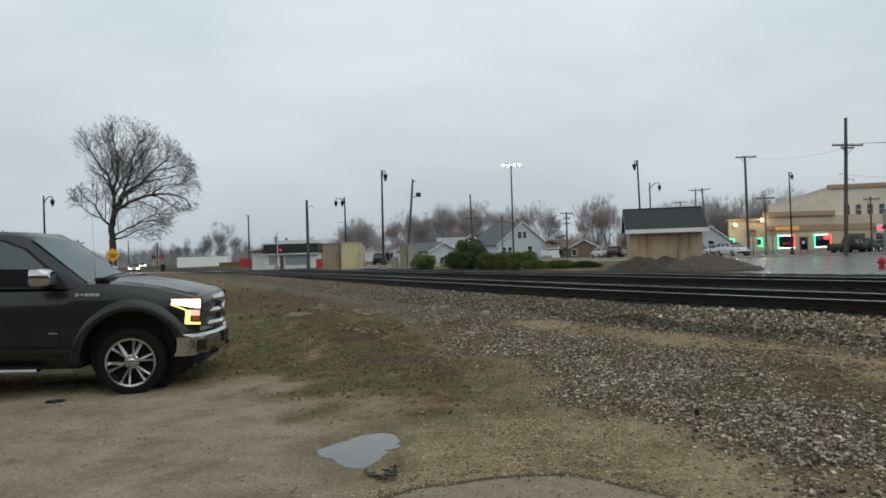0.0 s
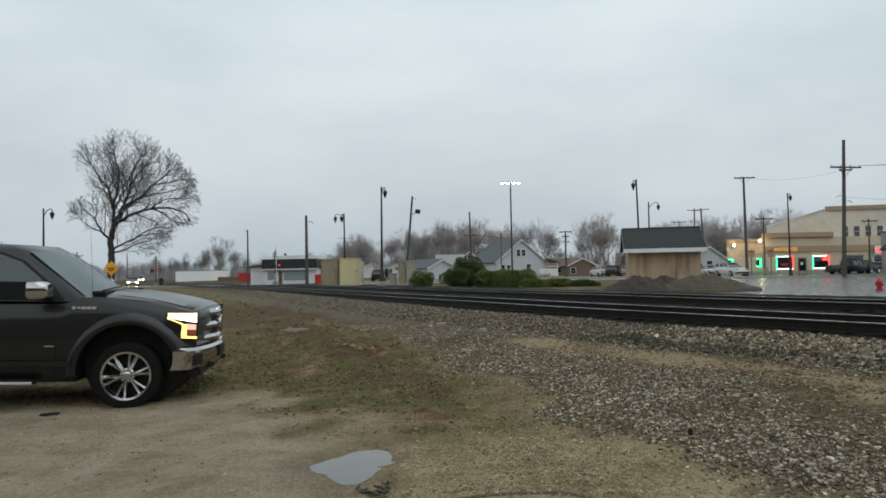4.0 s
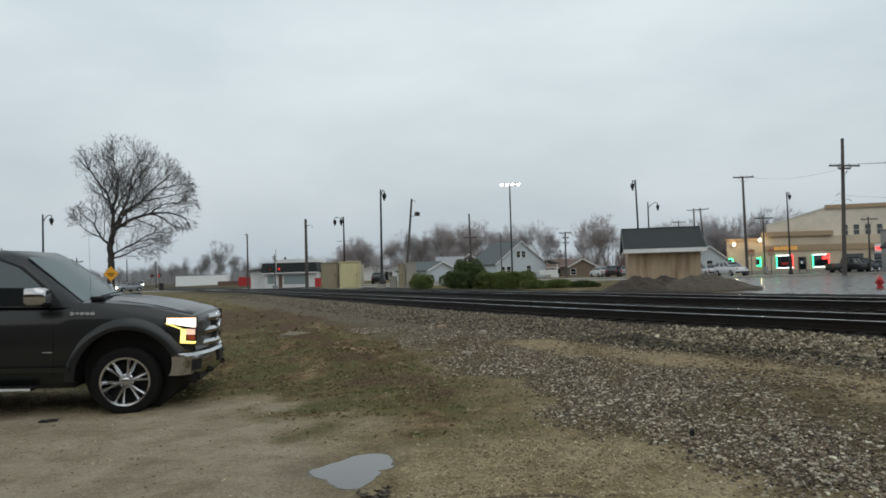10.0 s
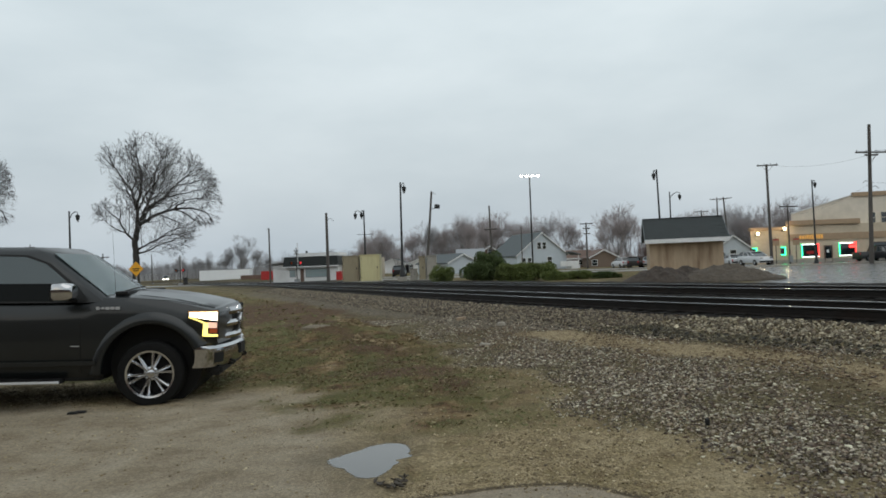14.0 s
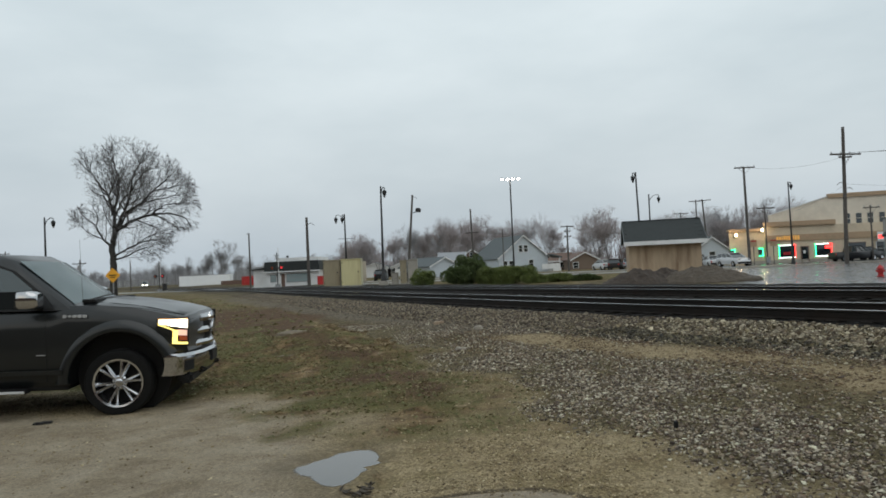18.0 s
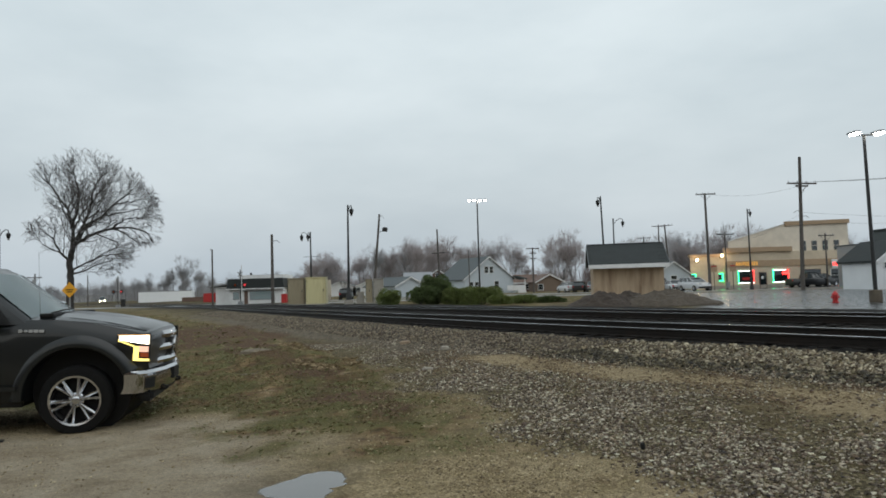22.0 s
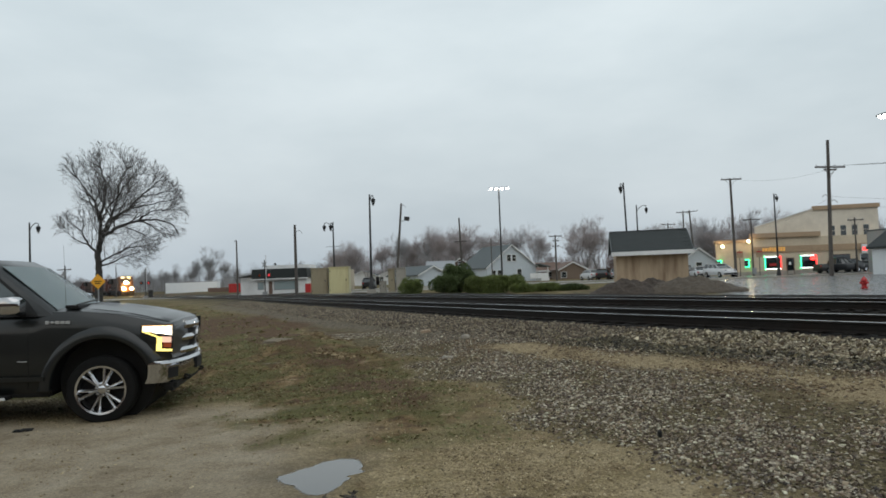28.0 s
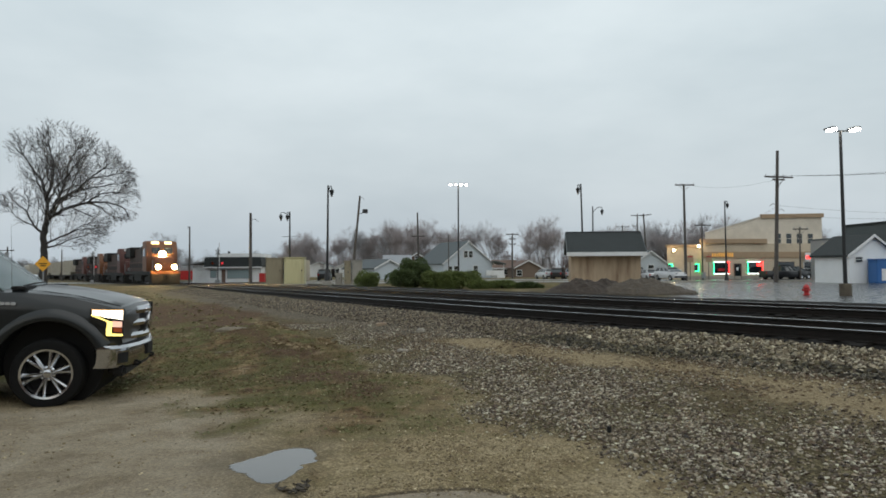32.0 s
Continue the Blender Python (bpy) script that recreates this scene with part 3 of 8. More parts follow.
def ground_material():
    m = bpy.data.materials.new("ground")
    m.use_nodes = True
    nt = m.node_tree
    n, l = nt.nodes, nt.links
    b = n["Principled BSDF"]
    tc = n.new("ShaderNodeTexCoord")
    at = n.new("ShaderNodeAttribute")
    at.attribute_name = "zone"
    wet = n.new("ShaderNodeAttribute")
    wet.attribute_name = "wet"
    sep = n.new("ShaderNodeSeparateColor")
    l.new(at.outputs["Color"], sep.inputs["Color"])

    def noise_at(scale, detail=6.0, rough=0.6):
        k = n.new("ShaderNodeTexNoise")
        k.inputs["Scale"].default_value, k.inputs["Detail"].default_value, k.inputs["Roughness"].default_value = scale, detail, rough
        l.new(tc.outputs["Object"], k.inputs["Vector"])
        return k.outputs["Fac"]

    def ramp(fac, rows):
        k = n.new("ShaderNodeValToRGB")
        e = k.color_ramp.elements
        e[0].position, e[0].color = rows[0][0], (*rows[0][1], 1)
        e[1].position, e[1].color = rows[-1][0], (*rows[-1][1], 1)
        for p, c in rows[1:-1]:
            q = e.new(p)
            q.color = (*c, 1)
        l.new(fac, k.inputs["Fac"])
        return k.outputs["Color"]

    def mix(fac, a, c, kind="MIX"):
        k = n.new("ShaderNodeMix")
        k.data_type, k.blend_type = "RGBA", kind
        if isinstance(fac, float):
            k.inputs["Factor"].default_value = fac
        else:
            l.new(fac, k.inputs["Factor"])
        l.new(a, k.inputs["A"])
        if isinstance(c, tuple):
            k.inputs["B"].default_value = (*c, 1)
        else:
            l.new(c, k.inputs["B"])
        return k.outputs["Result"]

    def sharpen(fac, noise_fac, amount=0.6):
        a = n.new("ShaderNodeMath")
        a.operation = "MULTIPLY_ADD"
        l.new(noise_fac, a.inputs[0])
        a.inputs[1].default_value = amount
        l.new(fac, a.inputs[2])
        r = n.new("ShaderNodeMapRange")
        r.interpolation_type = "SMOOTHSTEP"
        r.inputs["From Min"].default_value, r.inputs["From Max"].default_value = 0.5 + amount * 0.5 - 0.28, 0.5 + amount * 0.5 + 0.28
        l.new(a.outputs[0], r.inputs["Value"])
        return r.outputs["Result"]

    fine, mid, wide, coarse = noise_at(85, 8, 0.75), noise_at(9, 8, 0.7), noise_at(0.8, 6, 0.6), noise_at(28, 6, 0.75)
    patch, tuft = noise_at(1.9, 7, 0.62), noise_at(3.7, 7, 0.66)
    vor = n.new("ShaderNodeTexVoronoi")
    vor.inputs["Scale"].default_value = 38
    l.new(tc.outputs["Object"], vor.inputs["Vector"])
    crumb = n.new("ShaderNodeTexVoronoi")
    crumb.inputs["Scale"].default_value = 55
    l.new(tc.outputs["Object"], crumb.inputs["Vector"])
    grain = ramp(fine, ((0.33, (0.05, 0.05, 0.05)), (0.5, (0.5, 0.5, 0.5)), (0.68, (0.98, 0.97, 0.93))))
    grain = mix(0.45, grain, ramp(crumb.outputs["Color"], ((0.1, (0.15, 0.15, 0.15)), (0.55, (0.5, 0.5, 0.5)), (0.95, (0.95, 0.94, 0.90)))))
    dirt = ramp(mid, ((0.28, (0.183, 0.138, 0.075)), (0.5, (0.303, 0.239, 0.140)), (0.72, (0.403, 0.325, 0.202))))
    dirt = mix(ramp(patch, ((0.48, (0, 0, 0)), (0.62, (0.75, 0.75, 0.75)))), dirt, (0.205, 0.162, 0.081))
    dirt = mix(ramp(wide, ((0.52, (0, 0, 0)), (0.64, (0.75, 0.75, 0.75)))), dirt, (0.344, 0.278, 0.175))
    dirt = mix(ramp(tuft, ((0.55, (0, 0, 0)), (0.64, (0.7, 0.7, 0.7)))), dirt, (0.148, 0.103, 0.057))
    bare = n.new("ShaderNodeAttribute")
    bare.attribute_name = "bare"
    dirt = mix(0.95, dirt, grain, "OVERLAY")
    worn = ramp(patch, ((0.36, (0.222, 0.180, 0.129)), (0.52, (0.312, 0.262, 0.194)), (0.66, (0.388, 0.332, 0.255))))
    worn = mix(0.5, worn, grain, "OVERLAY")
    dirt = mix(ramp(bare.outputs["Fac"], ((0.1, (0, 0, 0)), (0.8, (0.8, 0.8, 0.8)))), dirt, worn)
    broad, sward = noise_at(0.62, 5, 0.55), noise_at(1.25, 6, 0.60)
    turf = ramp(tuft, ((0.34, (0.045, 0.023, 0.013)), (0.46, (0.110, 0.065, 0.033)), (0.56, (0.193, 0.130, 0.063)), (0.68, (0.325, 0.235, 0.132))))
    turf = mix(ramp(sward, ((0.40, (0, 0, 0)), (0.53, (0.85, 0.85, 0.85)))), turf, ramp(mid, ((0.3, (0.060, 0.064, 0.021)), (0.7, (0.142, 0.132, 0.051)))))
    turf = mix(ramp(broad, ((0.57, (0, 0, 0)), (0.67, (0.75, 0.75, 0.75)))), turf, ramp(mid, ((0.3, (0.058, 0.028, 0.016)), (0.7, (0.134, 0.074, 0.040)))))
    turf = mix(ramp(patch, ((0.60, (0, 0, 0)), (0.68, (0.8, 0.8, 0.8)))), turf, (0.336, 0.247, 0.158))
    turf = mix(0.5, turf, grain, "OVERLAY")
    stone = ramp(vor.outputs["Color"], ((0.05, (0.035, 0.027, 0.016)), (0.5, (0.105, 0.085, 0.048)), (0.95, (0.254, 0.214, 0.123))))
    stone = mix(ramp(patch, ((0.48, (0, 0, 0)), (0.60, (0.75, 0.75, 0.75)))), stone, (0.088, 0.067, 0.033))
    stone = mix(0.7, stone, ramp(coarse, ((0.3, (0.15, 0.15, 0.15)), (0.7, (0.85, 0.84, 0.80)))), "OVERLAY")
    sand = ramp(mid, ((0.3, (0.195, 0.145, 0.082)), (0.7, (0.365, 0.290, 0.175))))
    sand = mix(0.6, sand, grain, "OVERLAY")
    pave = ramp(patch, ((0.35, (0.024, 0.025, 0.026)), (0.65, (0.055, 0.056, 0.057))))
    pave = mix(0.4, pave, ramp(mid, ((0.3, (0.3, 0.3, 0.3)), (0.7, (0.7, 0.7, 0.7)))), "OVERLAY")
    col = mix(sharpen(sep.outputs["Green"], mid), dirt, turf)
    col = mix(sharpen(sep.outputs["Red"], mid), col, stone)
    col = mix(sharpen(sep.outputs["Blue"], mid), col, sand)
    col = mix(at.outputs["Alpha"], col, pave)
    rust = n.new("ShaderNodeAttribute")
    rust.attribute_name = "rust"
    col = mix(sharpen(rust.outputs["Fac"], tuft, 1.1), col, mix(0.7, ramp(mid, ((0.3, (0.060, 0.034, 0.020)), (0.7, (0.135, 0.086, 0.050)))), grain, "OVERLAY"))
    fines = n.new("ShaderNodeAttribute")
    fines.attribute_name = "fines"
    col = mix(sharpen(fines.outputs["Fac"], tuft, 1.0), col, mix(0.6, ramp(mid, ((0.3, (0.088, 0.072, 0.052)), (0.7, (0.190, 0.160, 0.118)))), grain, "OVERLAY"))
    hard = n.new("ShaderNodeAttribute")
    hard.attribute_name = "hard"
    slab = mix(0.4, ramp(mid, ((0.3, (0.270, 0.224, 0.165)), (0.7, (0.355, 0.302, 0.232)))), grain, "OVERLAY")
    col = mix(ramp(hard.outputs["Fac"], ((0.42, (0, 0, 0)), (0.47, (0.85, 0.85, 0.85)), (0.53, (0.85, 0.85, 0.85)), (0.56, (0, 0, 0)))), col, (0.075, 0.058, 0.042))
    col = mix(ramp(hard.outputs["Fac"], ((0.53, (0, 0, 0)), (0.58, (0.9, 0.9, 0.9)))), col, slab)
    dark = n.new("ShaderNodeMath")
    dark.operation = "MULTIPLY"
    l.new(wet.outputs["Fac"], dark.inputs[0])
    dark.inputs[1].default_value = 0.30
    col = mix(dark.outputs[0], col, (0.055, 0.045, 0.034))
    oil = n.new("ShaderNodeAttribute")
    oil.attribute_name = "oil"
    col = mix(oil.outputs["Fac"], col, ramp(coarse, ((0.3, (0.008, 0.007, 0.006)), (0.75, (0.028, 0.025, 0.022)))))
    l.new(col, b.inputs["Base Color"])
    rg = n.new("ShaderNodeMapRange")
    film = n.new("ShaderNodeMapRange")
    film.inputs["From Min"].default_value, film.inputs["From Max"].default_value = 0.35, 0.65
    film.inputs["To Min"].default_value, film.inputs["To Max"].default_value = 0.14, 0.40
    l.new(patch, film.inputs["Value"])
    rg.inputs["To Min"].default_value = 0.92
    l.new(film.outputs["Result"], rg.inputs["To Max"])
    l.new(at.outputs["Alpha"], rg.inputs["Value"])
    l.new(rg.outputs["Result"], b.inputs["Roughness"])
    sp = n.new("ShaderNodeMapRange")
    sp.inputs["To Min"].default_value, sp.inputs["To Max"].default_value = 0.12, 0.5
    l.new(at.outputs["Alpha"], sp.inputs["Value"])
    l.new(sp.outputs["Result"], b.inputs["Specular IOR Level"])
    bp = n.new("ShaderNodeBump")
    bp.inputs["Strength"].default_value, bp.inputs["Distance"].default_value = 0.7, 0.03
    h = mix(0.5, ramp(coarse, ((0.2, (0, 0, 0)), (0.8, (1, 1, 1)))), ramp(fine, ((0.2, (0, 0, 0)), (0.8, (1, 1, 1)))))
    flat = mix(at.outputs["Alpha"], h, (0.5, 0.5, 0.5))
    l.new(flat, bp.inputs["Height"])
    l.new(bp.outputs["Normal"], b.inputs["Normal"])
    return m


GROUND = make_ground()


def make_puddle():
    bm = B()
    z = gz(*PUDDLE) - 0.0042
    c = bm.verts.new((0, 0, 0))
    depths, rings = [1.0], []
    for f, deep in ((0.74, 1.0), (0.84, 0.55), (0.93, -0.05)):
        ring = []
        for k in range(144):
            a = 2 * math.pi * k / 144
            r = float(puddle_radius(np.array(a))) * f
            ring.append(bm.verts.new((r * math.cos(a), r * math.sin(a), 0)))
            depths.append(deep)
        rings.append(ring)
    for k in range(144):
        j = (k + 1) % 144
        bm.faces.new((c, rings[0][k], rings[0][j]))
        for p, q in zip(rings[:-1], rings[1:]):
            bm.faces.new((p[k], q[k], q[j], p[j]))
    m = mat("puddle_water", (0.055, 0.050, 0.042), 0.03, var=0.2, scale=4, spec=0.9)
    # thin water at the rim lets the mud show through
    n, l = m.node_tree.nodes, m.node_tree.links
    at, no, add, rim = n.new("ShaderNodeAttribute"), n.new("ShaderNodeTexNoise"), n.new("ShaderNodeMath"), n.new("ShaderNodeMapRange")
    tc = n.new("ShaderNodeTexCoord")
    at.attribute_name = "depth"
    no.inputs["Scale"].default_value, no.inputs["Detail"].default_value = 26, 5
    l.new(tc.outputs["Object"], no.inputs["Vector"])
    add.operation = "MULTIPLY_ADD"
    l.new(no.outputs["Fac"], add.inputs[0])
    add.inputs[1].default_value = 0.55
    l.new(at.outputs["Fac"], add.inputs[2])
    rim.inputs["From Min"].default_value, rim.inputs["From Max"].default_value = 0.38, 0.85
    l.new(add.outputs[0], rim.inputs["Value"])
    l.new(rim.outputs["Result"], n["Principled BSDF"].inputs["Alpha"])
    me = mesh_of("puddle", bm, m)
    me.attributes.new("depth", "FLOAT", "POINT").data.foreach_set("value", depths)
    ob = new("puddle", me)
    ob.location = (PUDDLE[0], PUDDLE[1], z)
    tagged(ob, "shallow rain puddle in the dirt, mirroring the sky", "puddle", kind="stuff")


make_puddle()


# ---- rails and ties ----
def make_rail(o, start, stop, name, label):
    """One rail: foot, web and head as a swept section; the polished running surface is a part of its own."""
    sec = ((-0.075, -0.17), (0.075, -0.17), (0.075, -0.158), (0.012, -0.14), (0.012, -0.045), (0.036, -0.036), (0.036, -0.004), (-0.036, -0.004), (-0.036, -0.036), (-0.012, -0.045), (-0.012, -0.14), (-0.075, -0.158))
    top = ((-0.031, -0.006), (0.031, -0.006), (0.027, 0.0), (-0.027, 0.0))
    ss = np.arange(start, stop, 1.5)
    thing_ob = thing(name, 0, 0, 0, label, "rail", "rails of the two tracks", kind="structure")
    for nm, prof, ma in (("rail_body", sec, M["steel"]), ("running_surface", top, M["rail_top"])):
        bm = B()
        last = None
        for s in ss:
            c, d = along(s, o), along(s + 0.1, o) - along(s - 0.1, o)
            d.z = 0
            d.normalize()
            side = Vector((d.y, -d.x, 0))
            ring = [bm.verts.new(c + side * a + Vector((0, 0, h))) for a, h in prof]
            if last:
                for k in range(len(ring)):
                    bm.faces.new((last[k], last[(k + 1) % len(ring)], ring[(k + 1) % len(ring)], ring[k]))
            last = ring
        part(nm, bm, ma, thing_ob)
    return thing_ob


S0 = float(ARC[np.argmin(np.abs(RAIL[:, 1] - 9.7) + np.abs(RAIL[:, 0] - 6.9))])     # abreast of the first place
for o, nm in ((0.0, "near track, near rail"), (1.51, "near track, far rail"), (5.1, "far track, near rail"), (6.61, "far track, far rail")):
    make_rail(o, S0 - 45, S0 + 330, "steel_rail", "rusty steel rail with a polished running surface, " + nm)


# ---- the pickup truck ----
def loft(bm, rings, close_ends=True):
    vs = [[bm.verts.new(p) for p in r] for r in rings]
    k = len(vs[0])
    for a, b in zip(vs[:-1], vs[1:]):
        for i in range(k):
            bm.faces.new((a[i], a[(i + 1) % k], b[(i + 1) % k], b[i]))
    if close_ends:
        bm.faces.new(vs[0][::-1])
        bm.faces.new(vs[-1])
    return bm


def carve(bm, cutters):
    """Subtract closed bmeshes from a closed bmesh; gives a new bmesh."""
    bmesh.ops.recalc_face_normals(bm, faces=bm.faces)
    obs = []
    for k, c in enumerate([bm] + cutters):
        bmesh.ops.recalc_face_normals(c, faces=c.faces)
        me = bpy.data.meshes.new("carve")
        c.to_mesh(me)
        c.free()
        obs.append(new("carve", me))
    for c in obs[1:]:
        mod = obs[0].modifiers.new("cut", "BOOLEAN")
        mod.operation, mod.solver, mod.object = "DIFFERENCE", "EXACT", c
    me = bpy.data.meshes.new_from_object(obs[0].evaluated_get(bpy.context.evaluated_depsgraph_get()))
    out = B()
    out.from_mesh(me)
    for o in obs:
        bpy.data.objects.remove(o)
    return out


def mirrored(half):
    """Close a half section given from the bottom centre to the top centre, v >= 0."""
    return half + [(-v, z) for v, z in half[::-1] if v > 1e-6]


def make_wheel(parent, u, v, z, side):
    """A road wheel; side is -1 where its face looks to -y."""
    w = new("wheel")
    w.parent = parent
    w.matrix_local = pose(u, v, z) @ Matrix.Diagonal((0.955, 1.0, 0.955, 1.0))
    s = side
    prof = [(0.27, -0.12), (0.345, -0.135), (0.385, -0.125), (0.402, -0.09), (0.405, 0.0), (0.402, 0.09), (0.385, 0.125), (0.345, 0.135), (0.27, 0.12)]
    bm = lathe(B(), prof + prof[:1], axis="Y", seg=48, caps=False)
    part("tyre", bm, M["tyre"], w, "black rubber tyre")
    bm = lathe(B(), [(0.285, 0.128 * s), (0.292, 0.118 * s), (0.272, 0.09 * s), (0.255, -0.08 * s), (0.268, -0.12 * s)], axis="Y", seg=48, caps=False)
    rim = part("rim", bm, M["barrel"], w, "alloy rim with a dirty barrel")
    part("rim_lip", lathe(B(), [(0.294, 0.112 * s), (0.294, 0.136 * s), (0.270, 0.130 * s), (0.262, 0.095 * s)], axis="Y", seg=48, caps=False), M["alloy"], rim)
    bm = lathe(B(), [(0.0, 0.0), (0.252, 0.002 * s), (0.252, -0.02 * s), (0.0, -0.02 * s)], axis="Y", seg=32)
    part("brake_disc", bm, M["black_plastic"], w)
    for k in range(6):
        a = 2 * math.pi * k / 6 + 0.25
        for da in (-0.17, 0.17):
            bm = B()
            c0, c1 = a + da * 0.35, a + da
            for (r0, q0), (r1, q1) in (((0.045, c0), (0.275, c1)),):
                d = Vector((math.cos(q1) * r1 - math.cos(q0) * r0, 0, math.sin(q1) * r1 - math.sin(q0) * r0)).normalized()
                n = Vector((-d.z, 0, d.x))
                p0, p1 = Vector((math.cos(q0) * r0, 0, math.sin(q0) * r0)), Vector((math.cos(q1) * r1, 0, math.sin(q1) * r1))
                ring = []
                for p, hw, y0, y1 in ((p0, 0.019, 0.045, 0.098), (p1, 0.025, 0.075, 0.120)):
                    ring.append([p + n * hw + Vector((0, y0 * s, 0)), p - n * hw + Vector((0, y0 * s, 0)), p - n * hw * 0.95 + Vector((0, (y1 - 0.022) * s, 0)), p - n * hw * 0.15 + Vector((0, y1 * s, 0)), p + n * hw * 0.15 + Vector((0, y1 * s, 0)), p + n * hw * 0.95 + Vector((0, (y1 - 0.022) * s, 0))])
                loft(bm, ring)
            part("spoke", bm, M["alloy"], rim)
    part("hub_cap", lathe(B(), [(0.046, 0.07 * s), (0.046, 0.098 * s), (0.036, 0.104 * s), (0.0, 0.105 * s)], axis="Y", seg=20), M["alloy"], rim, "alloy hub cap")
    part("hub", lathe(B(), [(0.088, 0.02 * s), (0.088, 0.070 * s), (0.070, 0.080 * s), (0.0, 0.080 * s)], axis="Y", seg=24), M["alloy"], rim)
    for k in range(6):
        a = 2 * math.pi * (k + 0.5) / 6 + 0.25
        part("lug_nut", lathe(B(), [(0.011, 0.0), (0.011, 0.018 * s), (0.0, 0.022 * s)], (0.066 * math.cos(a), 0.074 * s, 0.066 * math.sin(a)), "Y", 6), M["chrome"], rim, "chrome lug nut")
    return w


def nose(u):
    """The overhang ahead of the front wheel is short."""
    return u if u < 0.4 else 0.4 + (u - 0.4) * 0.745


def bow(bm):
    """The nose is bowed in plan: its corners lie behind its middle."""
    for q in bm.verts:
        f = min(1.0, max(0.0, (q.co.x - 0.25) / 0.45))
        q.co.x -= 0.10 * f * (abs(q.co.y) / 0.95) ** 2.5
    return bm


def make_truck():
    t = thing("pickup_truck", -3.70, 9.07, -0.07, "dark grey crew-cab pickup truck with chrome trim and lit headlights", "truck")
    t.matrix_world = pose(-3.844, 9.059, -0.065, 0, 2.0, 9.0)
    # lower body, from the tail to the nose
    rings = []
    st = ((-4.80, 1.36, 0.97, 0.50), (-4.70, 1.38, 0.99, 0.46), (-3.2, 1.38, 1.0, 0.42), (-3.0, 1.27, 1.0, 0.40), (-1.4, 1.25, 1.0, 0.36), (-0.75, 1.26, 1.0, 0.36), (-0.60, 1.325, 0.99, 0.36), (-0.2, 1.322, 0.985, 0.40), (0.2, 1.276, 0.985, 0.42), (0.50, 1.226, 0.978, 0.50), (0.60, 1.211, 0.975, 0.69), (0.80, 1.178, 0.970, 0.70), (0.93, 1.150, 0.950, 0.71), (0.985, 1.08, 0.93, 0.72))
    for u, zt, w, zb in st:
        u = nose(u)
        half = [(0, zb), (w * 0.93, zb), (w * 0.985, zb + 0.08), (w, zb + 0.36 if zb < 0.45 else 0.85), (w * 0.992, max(zt - 0.24, 0.93)), (w * 0.965, zt - 0.095), (w * 0.92, zt - 0.035), (w * 0.82, zt - 0.008), (w * 0.62, zt + 0.002), (w * 0.45, zt + 0.022), (0, zt + 0.026)]
        rings.append([(u, v, z) for v, z in mirrored(half)])
    body = bow(loft(B(), rings))
    cut = []
    for cu in (0.0, -3.68):
        cut.append(lathe(B(), [(0.545, -1.3), (0.545, 1.3)], (cu, 0, 0.43), "Y", 48))
    c2 = box(B(), -0.545, -1.3, 0.1, 0.545, 1.3, 0.43)
    c3 = box(B(), -4.225, -1.3, 0.1, -3.135, 1.3, 0.43)
    bed = box(B(), -4.68, -0.82, 0.85, -3.18, 0.82, 1.6)
    body = carve(body, cut + [c2, c3, bed])
    bmesh.ops.remove_doubles(body, verts=body.verts, dist=0.0005)
    part("body", body, M["paint"], t, "dark grey metallic body")
    # inner arches and chassis
    for cu in (0.0, -3.68):
        part("wheel_well", lathe(B(), [(0.54, -0.70), (0.54, 0.70)], (cu, 0, 0.47), "Y", 32), M["black_plastic"], t)
    bm = bx(-4.6, -0.5, 0.34, 0.75, 0.5, 0.52, 0.03)
    part("chassis", bm, M["black_plastic"], t)
    # floor block added and set low to deepen the shade under the truck
    part("added_underbody", bx(-3.12, -0.92, 0.31, -0.56, 0.92, 0.46, 0.02), M["black_plastic"], t)
    part("added_underbody", bx(-4.7, -0.90, 0.50, -4.24, 0.90, 0.58, 0.02), M["black_plastic"], t)
    # flares over the wheels
    for cu in (0.0, -3.68):
        for s in (-1, 1):
            bm = B()
            rings = []
            for k in range(25):
                a = math.radians(25 + 159 * k / 24)
                c, q = math.cos(a), math.sin(a)
                pts = ((0.545, 0.950), (0.546, 0.996), (0.554, 1.008), (0.572, 1.013), (0.602, 1.010), (0.640, 0.996), (0.680, 0.974), (0.710, 0.945), (0.620, 0.920))
                rings.append([(cu + c * r , s * v, 0.43 + q * r) for r, v in pts])
            loft(bm, rings)
            part("wheel_flare", bm, M["paint"], t)
    # greenhouse
    bw, tw = 0.945, 0.735
    low = [(-0.34, 0.0), (-0.375, 0.45), (-0.455, bw - 0.04), (-0.54, bw), (-2.95, bw), (-3.12, 0.80)]
    top = [(-1.16, 0.0), (-1.18, 0.42), (-1.27, tw - 0.06), (-1.36, tw), (-2.80, tw), (-2.92, 0.62)]
    rings = []
    for f, dz in ((0.0, 0.0), (0.93, 0.0), (1.0, 0.0)):
        z = 1.24 + (1.865 - 1.24) * f
        q = [(a[0] + (b[0] - a[0]) * f, a[1] + (b[1] - a[1]) * f + dz) for a, b in zip(low, top)]
        if f == 1.0:
            q = [(u * 1.0 - (0.08 if i < 4 else -0.06), v * 0.90) for i, (u, v) in enumerate(q)]
            z = 1.895
        ring = [(u, -v, z) for u, v in q] + [(u, v, z) for u, v in q[::-1] if v > 1e-6]
        rings.append(ring)
    cab = loft(B(), rings)
    part("cab", cab, M["paint"], t, "dark grey cab roof and pillars")

